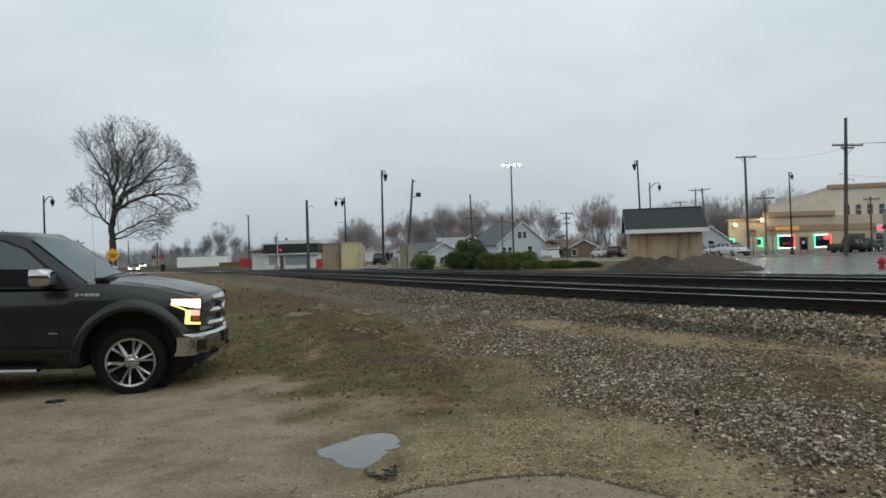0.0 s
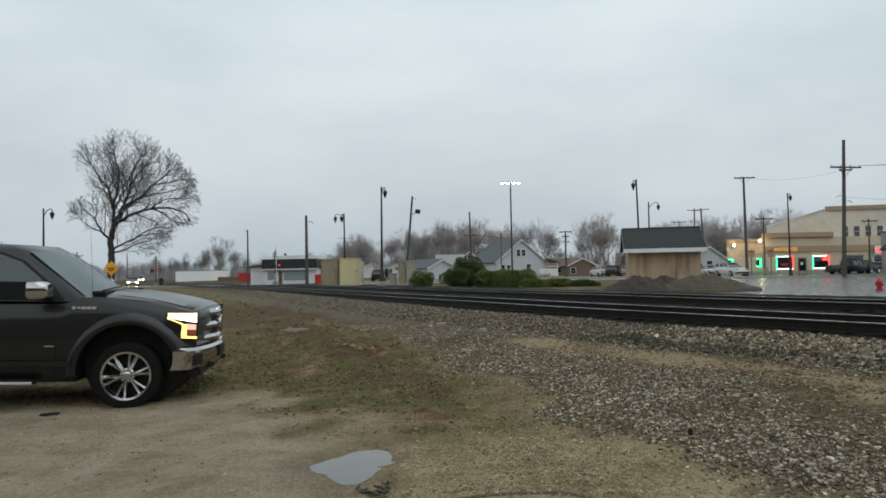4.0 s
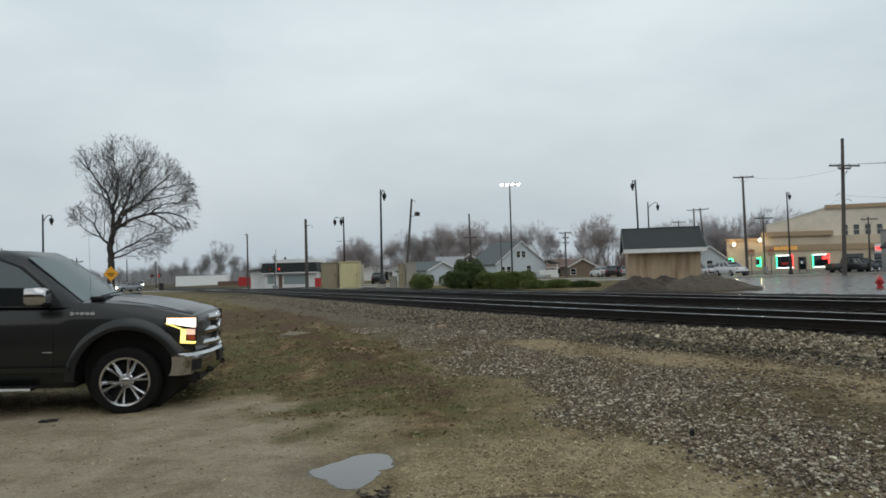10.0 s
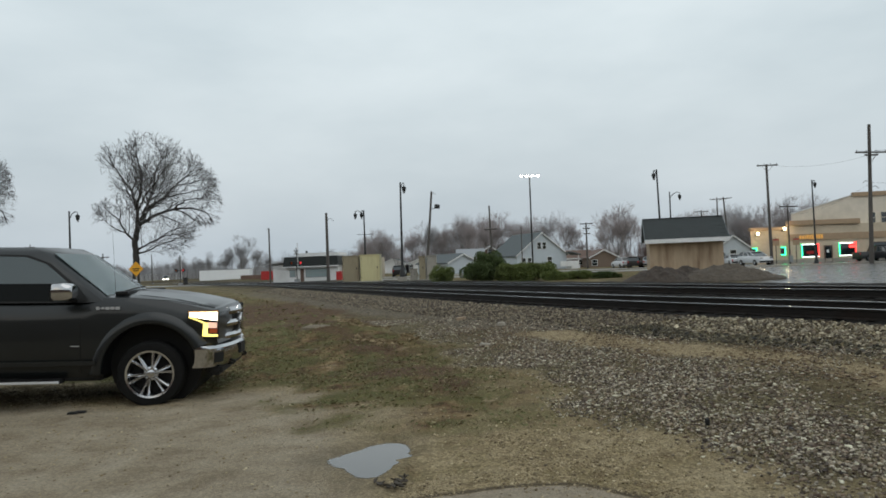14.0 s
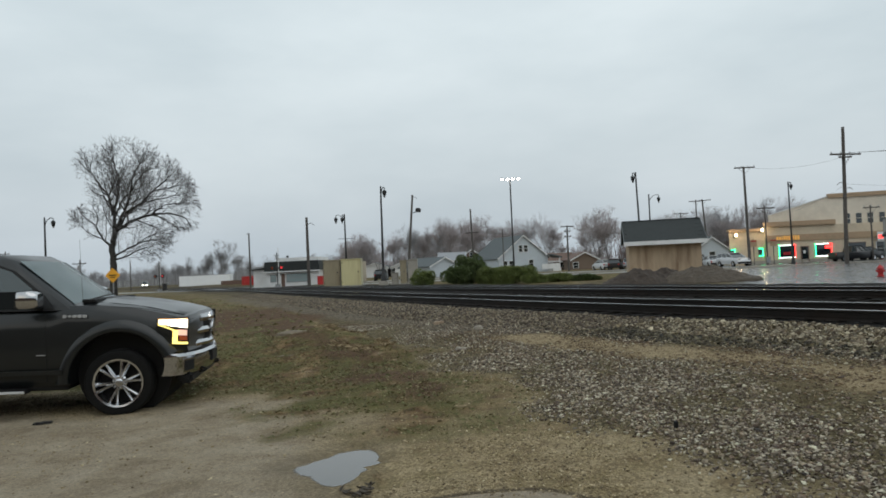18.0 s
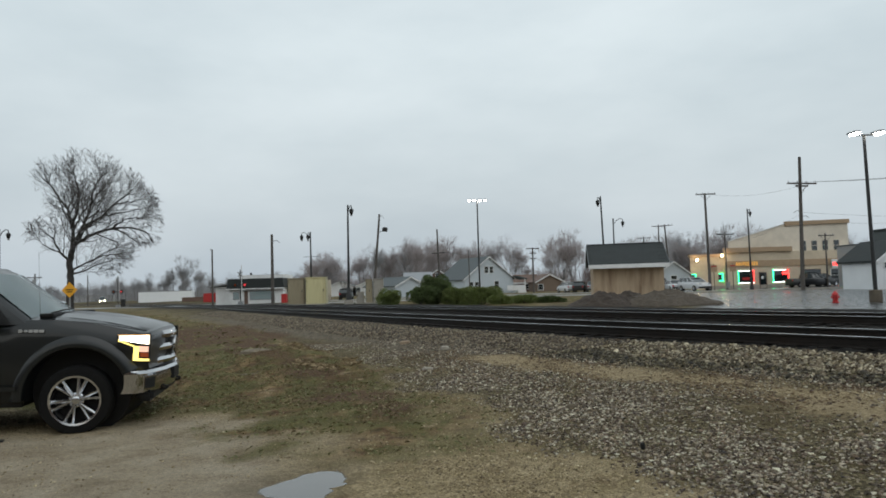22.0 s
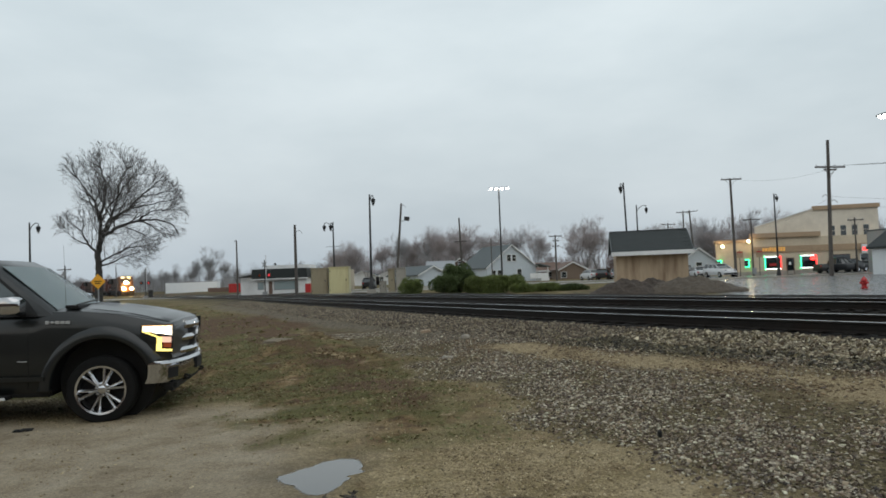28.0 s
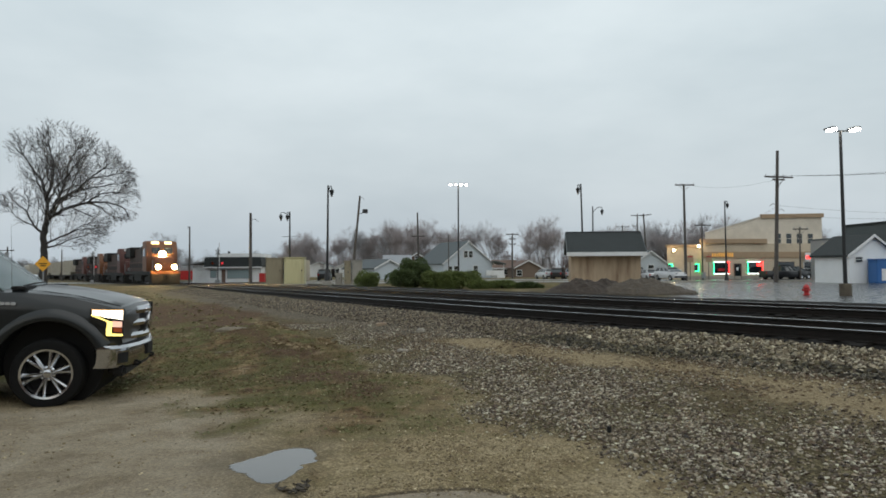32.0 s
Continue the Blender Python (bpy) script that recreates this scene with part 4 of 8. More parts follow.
    def side_pane(name, outline, s, material, off=0.006):
        """A pane laid on the sloping cab side; outline in (u, z)."""
        bm = B()
        a = []
        for u, z in outline:
            f = (z - 1.24) / (1.865 - 1.24)
            v = bw + (tw - bw) * f + off
            a.append((u, v, z))
        v0 = [bm.verts.new((u, s * v, z)) for u, v, z in a]
        v1 = [bm.verts.new((u, s * (v - 0.012), z)) for u, v, z in a]
        k = len(a)
        bm.faces.new(v0)
        bm.faces.new(v1[::-1])
        for i in range(k):
            bm.faces.new((v0[i], v0[(i + 1) % k], v1[(i + 1) % k], v1[i]))
        return part(name, bm, material, t)
    for s in (-1, 1):
        side_pane("window_seal", [(-0.70, 1.235), (-0.83, 1.40), (-1.20, 1.70), (-1.46, 1.80), (-1.90, 1.81), (-1.90, 1.235)], s, M["black_plastic"], 0.004)
        # one door pane in two pieces, the reflection's dark and pale halves painted in
        side_pane("dark_window_half", [(-0.99, 1.26), (-0.99, 1.455), (-1.86, 1.455), (-1.86, 1.26)], s, M["dark_reflection_glass"], 0.009)
        side_pane("door_window", [(-0.99, 1.46), (-0.99, 1.49), (-1.24, 1.69), (-1.48, 1.775), (-1.86, 1.785), (-1.86, 1.46)], s, M["pale_reflection_glass"], 0.009)
        side_pane("quarter_window", [(-0.74, 1.26), (-0.84, 1.385), (-0.97, 1.47), (-0.97, 1.26)], s, M["black_plastic"], 0.009)
        side_pane("rear_door_window", [(-1.98, 1.26), (-1.98, 1.785), (-2.60, 1.77), (-2.76, 1.70), (-2.80, 1.26)], s, M["dark_glass"], 0.008)
    # windscreen
    bm = B()
    rows = []
    for f in (0.10, 0.5, 0.92):
        z = 1.24 + 0.625 * f
        line = []
        for v in (-0.86, -0.45, 0.0, 0.45, 0.86):
            fb = abs(v) / 0.86
            ub = -0.34 - 0.035 * min(fb / 0.52, 1) - 0.075 * max(0, (fb - 0.52) / 0.48) ** 1.2
            ut = -1.16 - 0.02 * min(fb / 0.52, 1) - 0.085 * max(0, (fb - 0.52) / 0.48)
            scale_v = 1 - 0.22 * f
            line.append((ub + (ut - ub) * f + 0.009, v * scale_v * 1.03, z + 0.007))
        rows.append(line)
    vs = [[bm.verts.new(p) for p in r] for r in rows]
    for a, b in zip(vs[:-1], vs[1:]):
        for i in range(4):
            bm.faces.new((a[i], a[i + 1], b[i + 1], b[i]))
    bmesh.ops.solidify(bm, geom=bm.faces[:], thickness=0.008)
    part("windscreen", bm, M["screen_glass"], t, "windscreen coloured pale for the sky it reflects")
    bm = tube(B(), [(-0.36, -0.72, 1.362), (-0.37, -0.30, 1.385), (-0.38, 0.1, 1.395)], 0.010)
    part("wiper", bm, M["black_plastic"], t)
    bm = bx(-0.46, -0.84, 1.318, -0.30, 0.84, 1.358, 0.012)
    part("cowl", bm, M["black_plastic"], t)
    part("aerial", cyl(B(), (-0.42, -0.90, 1.30), (-0.46, -0.91, 2.06), 0.0022, 0.0014, 6), M["black_plastic"], t)
    # hood
    bm = B()
    rings = []
    su, sz = [nose(q[0]) for q in st], [q[1] for q in st]
    for u in (-0.33, -0.1, 0.1, 0.3, 0.45, 0.60, 0.74, 0.83):
        zt = float(np.interp(u, su, sz))
        rings.append([(u, 0.83, zt - 0.03), (u, 0.80, zt - 0.001), (u, 0.60, zt + 0.010), (u, 0.42, zt + 0.030), (u, 0.0, zt + 0.036), (u, -0.42, zt + 0.030), (u, -0.60, zt + 0.010), (u, -0.80, zt - 0.001), (u, -0.83, zt - 0.03), (u, 0.0, zt - 0.05)])
    bow(loft(bm, rings))
    part("hood", bm, M["paint"], t, "dark grey hood beaded with rain")
    for s in (-1, 1):
        bm = tube(B(), [(-0.34, s * 0.905, 1.293), (0.2, s * 0.905, 1.248), (0.51, s * 0.895, 1.194), (0.72, s * 0.87, 1.154)], 0.004, 6)
        part("hood_seam", bm, M["black_plastic"], t)
    # doors: seams, sills, handles, mirrors
    for s in (-1, 1):
        for u in (-0.78, -1.93):
            bm = tube(B(), [(u, s * 0.995, 0.40), (u, s * 1.002, 0.75), (u - 0.015, s * 0.992, 1.02), (u - 0.03, s * 0.95, 1.2)], 0.004, 6)
            part("door_seam", bm, M["black_plastic"], t)
        bm = bx(-3.1, s * 1.012 - 0.012, 0.50, -0.60, s * 1.012 + 0.012, 0.56, 0.008)
        part("door_moulding", bm, M["paint"], t)
        for u in (-1.84, -2.85):
            bm = bx(u - 0.11, s * 1.035 - 0.012, 1.095, u + 0.11, s * 1.030 + 0.012, 1.128, 0.01)
            for du in (-0.09, 0.09):
                box(bm, u + du - 0.014, s * 1.0 - 0.03, 1.10, u + du + 0.014, s * 1.0 + 0.03, 1.122)
            part("door_handle", bm, M["chrome"], t, "chrome door handle")
        bm = bx(-2.95, min(s * 0.93, s * 1.08), 0.305, -0.96, max(s * 0.93, s * 1.08), 0.345, 0.014)
        board = part("running_board", bm, M["black_plastic"], t)
        bm = bx(-2.95, s * 1.085 - 0.006, 0.310, -0.98, s * 1.085 + 0.006, 0.338, 0.004)
        part("chrome_strip", bm, M["bright_trim"], board, "chrome edge strip")
        bm = B()
        rings = []
        for u, k in ((-1.00, 0.93), (-0.97, 1.0), (-0.89, 1.0), (-0.82, 0.92), (-0.785, 0.70)):
            ring = []
            for i in range(14):
                a = 2 * math.pi * i / 14
                cx, cz = math.cos(a), math.sin(a)
                ring.append((u, s * (1.165 + 0.115 * k * math.copysign(abs(cx) ** 0.45, cx)), 1.372 + 0.104 * k * math.copysign(abs(cz) ** 0.45, cz)))
            rings.append(ring)
        loft(bm, rings)
        mir = part("mirror", bm, M["chrome"], t, "chrome door mirror cap")
        bm = bx(-1.03, s * 1.165 - 0.10, 1.270, -0.965, s * 1.165 + 0.118, 1.400, 0.016)
        part("mirror_housing", bm, M["black_plastic"], mir)
        bm = tube(B(), [(-0.88, s * 1.10, 1.295), (-0.87, s * 0.93, 1.265)], 0.035, 8)
        part("mirror_arm", bm, M["black_plastic"], mir)
        # badges as plain bars
        badge = part("fender_badge", bx(-0.61, s * 0.983 - 0.003, 1.164, -0.36, s * 0.983 + 0.003, 1.170), M["badge"], t, "silver fender badge in bars")
        for u0, u1, z0, z1 in ((-0.615, -0.575, 1.148, 1.187), (-0.555, -0.525, 1.155, 1.183), (-0.51, -0.465, 1.150, 1.185), (-0.455, -0.41, 1.150, 1.185), (-0.40, -0.35, 1.150, 1.185)):
            part("badge_bar", bx(u0, s * 0.983 - 0.007, z0, u1, s * 0.983 + 0.007, z1, 0.004), M["badge"], badge)
        bm = bx(-0.89, s * 1.008 - 0.003, 0.725, -0.79, s * 1.008 + 0.003, 0.734, 0.001)
        part("door_badge", bm, M["badge"], t)
    # nose: grille, lamps, bumper
    rings = []
    for v in (-0.56, -0.4, -0.2, 0.0, 0.2, 0.4, 0.56):
        u = 0.845 - 0.13 * (abs(v) / 0.6) ** 2
        rings.append([(u - 0.12, v, 0.70), (u, v, 0.70), (u - 0.01, v, 1.13), (u - 0.12, v, 1.15)])
    bm = loft(B(), rings)
    gr = part("grille", bm, M["black_plastic"], t, "black grille with chrome bars")
    for z, hh in ((1.090, 0.050), (0.935, 0.042), (0.780, 0.040)):
        rings = []
        for v in (-0.55, -0.5, -0.25, 0.0, 0.25, 0.5, 0.55):
            u = 0.892 - 0.13 * (abs(v) / 0.6) ** 2
            rings.append([(u - 0.09, v, z - hh), (u - 0.01, v, z - hh * 0.9), (u, v, z), (u - 0.02, v, z + hh * 0.9), (u - 0.09, v, z + hh)])
        part("grille_bar", loft(B(), rings), M["chrome"], gr, "chrome bar")
    part("grille_emblem", lathe(B(), [(0.11, 0.0), (0.11, 0.02), (0.0, 0.03)], (0.888, 0, 0.935), "X", 24), M["chrome"], gr)
    for s in (-1, 1):
        # the lamp wraps the front corner: a plan curve from the side to the grille
        def wrap(f, z, out=0.0):
            a = f * math.pi / 2
            u = 0.42 + 0.40 * math.sin(min(f * 1.05, 1.0) * math.pi / 2) ** 0.95
            v = 0.985 - 0.22 * max(0.0, f - 0.35) ** 1.5 / 0.52
            return (u + out * math.sin(a), s * (v + out * math.cos(a)), z)

        def patch(name, f0, f1, z0, z1, material, parent, out, z0b=None, z1b=None, label="", k=8, deep=0.05):
            z0b, z1b = z0 if z0b is None else z0b, z1 if z1b is None else z1b
            rings = []
            for i in range(k + 1):
                q = i / k
                f = f0 + (f1 - f0) * q
                a, b = z0 + (z0b - z0) * q, z1 + (z1b - z1) * q
                rings.append([wrap(f, a, out), wrap(f, b, out), wrap(f, b, out - deep), wrap(f, a, out - deep)])
            return part(name, loft(B(), rings), material, parent, label)
        lamp = patch("headlight", 0.0, 0.63, 0.985, 1.125, M["black_plastic"], t, 0.006, 0.79, 1.130, "lit wrap-around headlight", deep=0.18)
        patch("headlight_lens", 0.03, 0.59, 1.055, 1.112, M["head_white"], lamp, 0.012, 1.000, 1.112)
        patch("headlight_projector", 0.20, 0.53, 1.040, 1.104, M["head_bright"], lamp, 0.015, 1.012, 1.104)
        patch("marker_strip", 0.02, 0.30, 1.046, 1.062, M["head_amber"], lamp, 0.016, 0.972, 0.990)
        patch("marker_strip", 0.27, 0.36, 0.835, 0.985, M["head_amber"], lamp, 0.016, 0.820, 0.985)
        patch("marker_strip", 0.27, 0.59, 0.822, 0.848, M["head_amber"], lamp, 0.016, 0.812, 0.838)
        patch("marker_strip", 0.02, 0.59, 1.113, 1.120, M["head_rim"], lamp, 0.014, 1.113, 1.120)
        patch("side_reflector", 0.40, 0.575, 0.865, 0.915, M["head_red"], lamp, 0.012, 0.855, 0.905)
        # bezel given a glow of its own in place of the headlight's spill
        patch("lamp_bezel", 0.37, 0.575, 0.922, 0.990, M["head_spill"], lamp, 0.010, 0.915, 0.980)
    rings = []
    for v, u in ((-1.0, 0.505), (-1.0, 0.585), (-0.985, 0.65), (-0.945, 0.70), (-0.86, 0.755), (-0.72, 0.81), (-0.45, 0.87), (0, 0.905), (0.45, 0.87), (0.72, 0.81), (0.86, 0.755), (0.945, 0.70), (0.985, 0.65), (1.0, 0.585), (1.0, 0.505)):
        q = abs(v)
        w = 0.05 if q > 0.95 else 0.0
        b = 0.0 if q > 0.95 else 0.14
        iv = v - math.copysign(w, v)
        rings.append([(u - b, iv, 0.44), (u - 0.025, v, 0.445), (u, v, 0.50), (u + 0.008, v, 0.58), (u - 0.004, v, 0.655), (u + 0.004, v, 0.665), (u - 0.02, v * 0.995, 0.70), (u - b, iv, 0.70)])
    bumper = part("front_bumper", loft(B(), rings), M["chrome"], t, "chrome front bumper")
    bm = bx(0.62, -0.86, 0.33, 0.80, 0.86, 0.47, 0.04)
    part("air_dam", bm, M["black_plastic"], bumper)
    for s in (-1, 1):
        for nm, grow, out, ma, lab in (("fog_lamp_rim", 0.022, 0.008, M["chrome"], "chrome rim"), ("fog_lamp_recess", 0.0, 0.012, M["black_plastic"], "")):
            rings = []
            for v in (0.77 - grow, 0.86, 0.925 + grow * 0.6):
                u = float(np.interp(v, (0.45, 0.72, 0.86, 0.945, 0.985), (0.87, 0.81, 0.755, 0.70, 0.65))) + out
                rings.append([(u - 0.12, s * v, 0.495 - grow), (u, s * v, 0.495 - grow), (u + 0.004, s * v, 0.615 + grow), (u - 0.12, s * v, 0.615 + grow)])
            part(nm, loft(B(), rings), ma, bumper, lab)
        bm = tube(B(), [(0.74, s * 0.45, 0.42), (0.88, s * 0.45, 0.43), (0.89, s * 0.45, 0.46), (0.78, s * 0.45, 0.47)], 0.014, 8)
        part("tow_hook", bm, M["black_plastic"], bumper)
    bm = bx(0.89, -0.17, 0.52, 0.918, 0.17, 0.66, 0.004)
    part("number_plate", bm, M["black_plastic"], bumper)
    # tail
    for s in (-1, 1):
        bm = bx(-4.83, s * 0.93 - 0.05, 0.95, -4.76, s * 0.93 + 0.05, 1.30, 0.01)
        part("tail_light", bm, M["red_paint"], t)
    part("rear_bumper", bx(-4.98, -0.95, 0.48, -4.80, 0.95, 0.68, 0.03), M["chrome"], t)
    for u in (0.0, -3.68):
        for s in (-1, 1):
            make_wheel(t, u, s * 0.875, 0.385 if u == 0 else 0.31, s)
    return t


make_truck()


# ---- poles, lamps and wires ----
def lantern(parent, x, y, z, material=None):
    bm = lathe(B(), [(0.03, 0.16), (0.05, 0.12), (0.17, 0.02), (0.19, -0.06), (0.15, -0.22), (0.12, -0.34), (0.08, -0.38), (0.0, -0.40)], (x, y, z), "Z", 12)
    lamp = part("lantern", bm, M["pole_black"], parent)
    part("lamp_glass", lathe(B(), [(0.10, -0.40), (0.08, -0.50), (0.0, -0.54)], (x, y, z), "Z", 10), material or M["grey_metal"], lamp)
    return lamp


def street_lamp(x, y, h, arms, lean=0.0, banner=None, plinth=0.0):
    """A decorative street lamp: arms holds signed reaches along x."""
    z = gz(x, y)
    t = thing("street_lamp", x, y, z, "black steel street lamp with a hanging lantern", "street lamp", "street lamps")
    t.matrix_world = pose(x, y, z, 0, lean, 0)
    if plinth:
        part("plinth", bx(-0.35, -0.35, -0.1, 0.35, 0.35, plinth, 0.05), M["concrete"], t, "concrete plinth")
    part("pole", cyl(B(), (0, 0, plinth), (0, 0, h), 0.11, 0.065, 12), M["pole_black"], t)
    part("pole_base", lathe(B(), [(0.24, plinth - 0.05), (0.24, plinth + 0.25), (0.17, plinth + 0.45), (0.13, plinth + 1.0), (0.11, plinth + 1.05)], seg=14), M["pole_black"], t)
    for a in arms:
        pts = [(0, 0, h - 0.7), (a * 0.3, 0, h - 0.28), (a * 0.7, 0, h - 0.05), (a, 0, h - 0.12), (a, 0, h - 0.28)]
        arm = part("arm", tube(B(), pts, 0.035, 6), M["pole_black"], t)
        lantern(t, a, 0, h - 0.42)
    if banner:
        part("banner_arm", cyl(B(), (-0.75, 0, banner), (0.75, 0, banner), 0.025, 0.025, 6), M["pole_black"], t)
    return t


def utility_pole(x, y, h, arms=(), lean=0.0, r=0.17, extras=(), z=None, turn=0.0):
    z = gz(x, y) if z is None else z
    t = thing("utility_pole", x, y, z, "weathered wooden utility pole with cross-arms" if arms else "weathered plain wooden pole", "utility pole", "utility poles")
    t.matrix_world = pose(x, y, z, 0, lean, turn)
    part("pole", cyl(B(), (0, 0, -0.3), (0, 0, h), r * 0.85, r * 0.56, 12), M["pole_wood"], t)
    for za, la in arms:
        arm = part("cross_arm", bx(-la / 2, -r - 0.12, za - 0.07, la / 2, -r + 0.02, za + 0.07, 0.01), M["pole_wood"], t)
        k = max(2, int(la / 0.8) + 1)
        for i in range(k):
            u = -la / 2 + 0.12 + (la - 0.24) * i / (k - 1)
            part("insulator", lathe(B(), [(0.02, 0), (0.05, 0.03), (0.03, 0.07), (0.055, 0.10), (0.03, 0.16), (0.0, 0.18)], (u, -r - 0.05, za + 0.07), "Z", 8), M["grey_metal"], arm)
        for s in (-1, 1):
            part("brace", tube(B(), [(s * min(0.7, la * 0.35), -r - 0.02, za - 0.07), (0, -r * 0.9, za - 0.75)], 0.018, 5), M["pole_wood"], arm)
    for kind, u, ze in extras:
        if kind == "transformer":
            part("transformer", lathe(B(), [(0.10, -0.45), (0.26, -0.42), (0.28, 0.42), (0.20, 0.48), (0.0, 0.5)], (u, 0, ze), "Z", 14), M["grey_metal"], t, "grey drum transformer")
        if kind == "flood":
            f = part("floodlight_bracket", tube(B(), [(0, 0, ze), (u, 0, ze + 0.25)], 0.04, 6), M["pole_black"], t)
            part("floodlight", bx(u - 0.3, -0.25, ze + 0.15, u + 0.3, 0.2, ze + 0.62, 0.06), M["pole_black"], f)
        if kind == "hook":
            part("bracket", tube(B(), [(0, 0, ze), (u * 0.6, 0, ze + 0.15), (u, 0, ze - 0.1)], 0.03, 6), M["grey_metal"], t)
        if kind == "box":
            part("meter_box", bx(u - 0.25, -0.35, ze - 0.4, u + 0.25, -0.1, ze + 0.4, 0.03), M["grey_metal"], t)
    return t


def flood_pole(x, y, h, heads, plinth=0.0, lean=0.0):
    z = gz(x, y)
    t = thing("parking_lot_light", x, y, z, "tall black pole with lit floodlight heads", "lamp post", "parking lot lights")
    t.matrix_world = pose(x, y, z, 0, lean, 0)
    if plinth:
        part("plinth", lathe(B(), [(0.29, -0.2), (0.29, plinth - 0.03), (0.26, plinth)], seg=20), M["stained_concrete"], t, "stained concrete plinth")
    part("pole", cyl(B(), (0, 0, plinth), (0, 0, h), 0.10, 0.07, 12), M["pole_black"], t)
    part("cross_bar", cyl(B(), (-heads[-1], 0, h), (heads[-1], 0, h), 0.04, 0.04, 8), M["pole_black"], t)
    for u in heads:
        f = part("floodlight", bx(u - 0.17, -0.5, h + 0.06, u + 0.17, 0.2, h + 0.16, 0.03), M["grey_metal"], t)
        part("lamp_lens", bx(u - 0.14, -0.53, h - 0.05, u + 0.14, 0.05, h + 0.058, 0.03), M["flood"], f, "glowing lens")
    return t


def make_poles():
    street_lamp(-34.4, 60, 7.3, (0.75,))
    street_lamp(-55, 80, 6.6, (-0.8,))
    utility_pole(-22.4, 80, 6.5, r=0.14, extras=(("hook", -0.25, 6.4),))
    utility_pole(-12.9, 66, 6.7, r=0.20, extras=(("hook", 0.7, 6.0),))
    street_lamp(-10.15, 72, 7.4, (-0.9, -0.25), banner=4.85)
    street_lamp(-5.1, 58, 8.25, (0.30,), lean=0.6, plinth=0.35)
    utility_pole(-4.3, 80, 10.0, lean=5.3, r=0.19, extras=(("flood", 0.75, 7.9), ("hook", 0.5, 9.7)))
    utility_pole(4.35, 105, 10.2, ((6.6, 1.9),), lean=-1.2, r=0.20)
    utility_pole(9.9, 118, 7.6, r=0.12)
    flood_pole(7.35, 74, 10.45, (-0.86, -0.29, 0.29, 0.86))
    utility_pole(21.2, 120, 7.9, ((7.7, 2.2), (6.9, 1.2), (6.0, 1.2)), r=0.2)
    street_lamp(17.6, 62, 9.1, (-0.28,), lean=-1.3)
    street_lamp(22.3, 75, 8.3, (1.05,))
    utility_pole(51, 150, 11.2, ((10.9, 3.0),), r=0.2)
    utility_pole(54.4, 150, 13.8, ((13.4, 3.2),), r=0.22)
    utility_pole(53.6, 142, 13.2, ((12.9, 3.2),), lean=-3.4, r=0.25)
    utility_pole(37.1, 85, 12.1, ((11.95, 2.5),), lean=-0.6, r=0.22)
    street_lamp(39.9, 80, 9.5, (0.32,), lean=-0.6)
    utility_pole(40.65, 88, 7.4, ((7.1, 2.2),), r=0.13, extras=(("box", 0, 0.6),))
    utility_pole(38.0, 66, 13.0, ((10.35, 2.9), (10.1, 1.2)), lean=1.6, r=0.24, extras=(("hook", -0.7, 7.6), ("hook", 0.8, 7.1)))
    utility_pole(52.1, 85, 6.7, ((6.4, 2.0),), r=0.14)
    flood_pole(23.05, 33.5, 8.35, (-0.62, 0.62), plinth=0.62, lean=-0.8)
    for x, y, h in ((-57.8, 110, 5.4), (-77.5, 140, 6.6), (-95, 150, 9.5)):
        utility_pole(x, y, h, ((h - 0.6, 2.2),), r=0.16, extras=(("box", 0, h - 1.25),))
    utility_pole(-63.5, 140, 6.3, r=0.15)


make_poles()


def wire(a, b, sag, r=0.009):
    a, b = Vector(a), Vector(b)
    pts = [a.lerp(b, k / 14) - Vector((0, 0, sag * 4 * (k / 14) * (1 - k / 14))) for k in range(15)]
    side = (b - a).cross(Vector((0, 0, 1))).normalized()
    rings = [[p + side * r * math.cos(1.2566 * k) + Vector((0, 0, r * math.sin(1.2566 * k))) for k in range(5)] for p in pts]
    ob = new("overhead_wire", mesh_of("overhead_wire", loft(B(), rings), M["pole_black"]))
    tagged(ob, "black overhead wire slung between utility poles", "wire", "overhead wires")


for dx in (-1.2, -0.4, 0.5, 1.2):
    wire((38.3 + dx, 65.8, 10.45), (66 + dx, 62, 12.6), 0.7)
for dz in (0, -2.6, -3.6):
    wire((38.2, 65.8, 10.1 + dz), (37.1 if dz == 0 else 70, 85 if dz == 0 else 66, 11.9 if dz == 0 else 6.5 - dz * 0.2), 0.6)
wire((38.1, 65.9, 7.4), (44.0, 92.0, 6.2), 0.5)
for dx in (-1.1, 1.1):
    wire((21.2 + dx, 120, 7.7), (4.4, 105, 6.6), 1.0)


# ---- buildings ----
def window(parent, x, y, z, w, h, frame_material, pane=None, name="window"):
    f = part(name, bx(x - w / 2 - 0.09, y - 0.07, z - 0.09, x + w / 2 + 0.09, y + 0.02, z + h + 0.09, 0.01), frame_material, parent)
    part("pane", bx(x - w / 2, y - 0.085, z, x + w / 2, y - 0.05, z + h), pane or M["dark_glass"], f)
    part("glazing_bar", bx(x - w / 2, y - 0.10, z + h / 2 - 0.025, x + w / 2, y - 0.085, z + h / 2 + 0.025), frame_material, f)
    return f


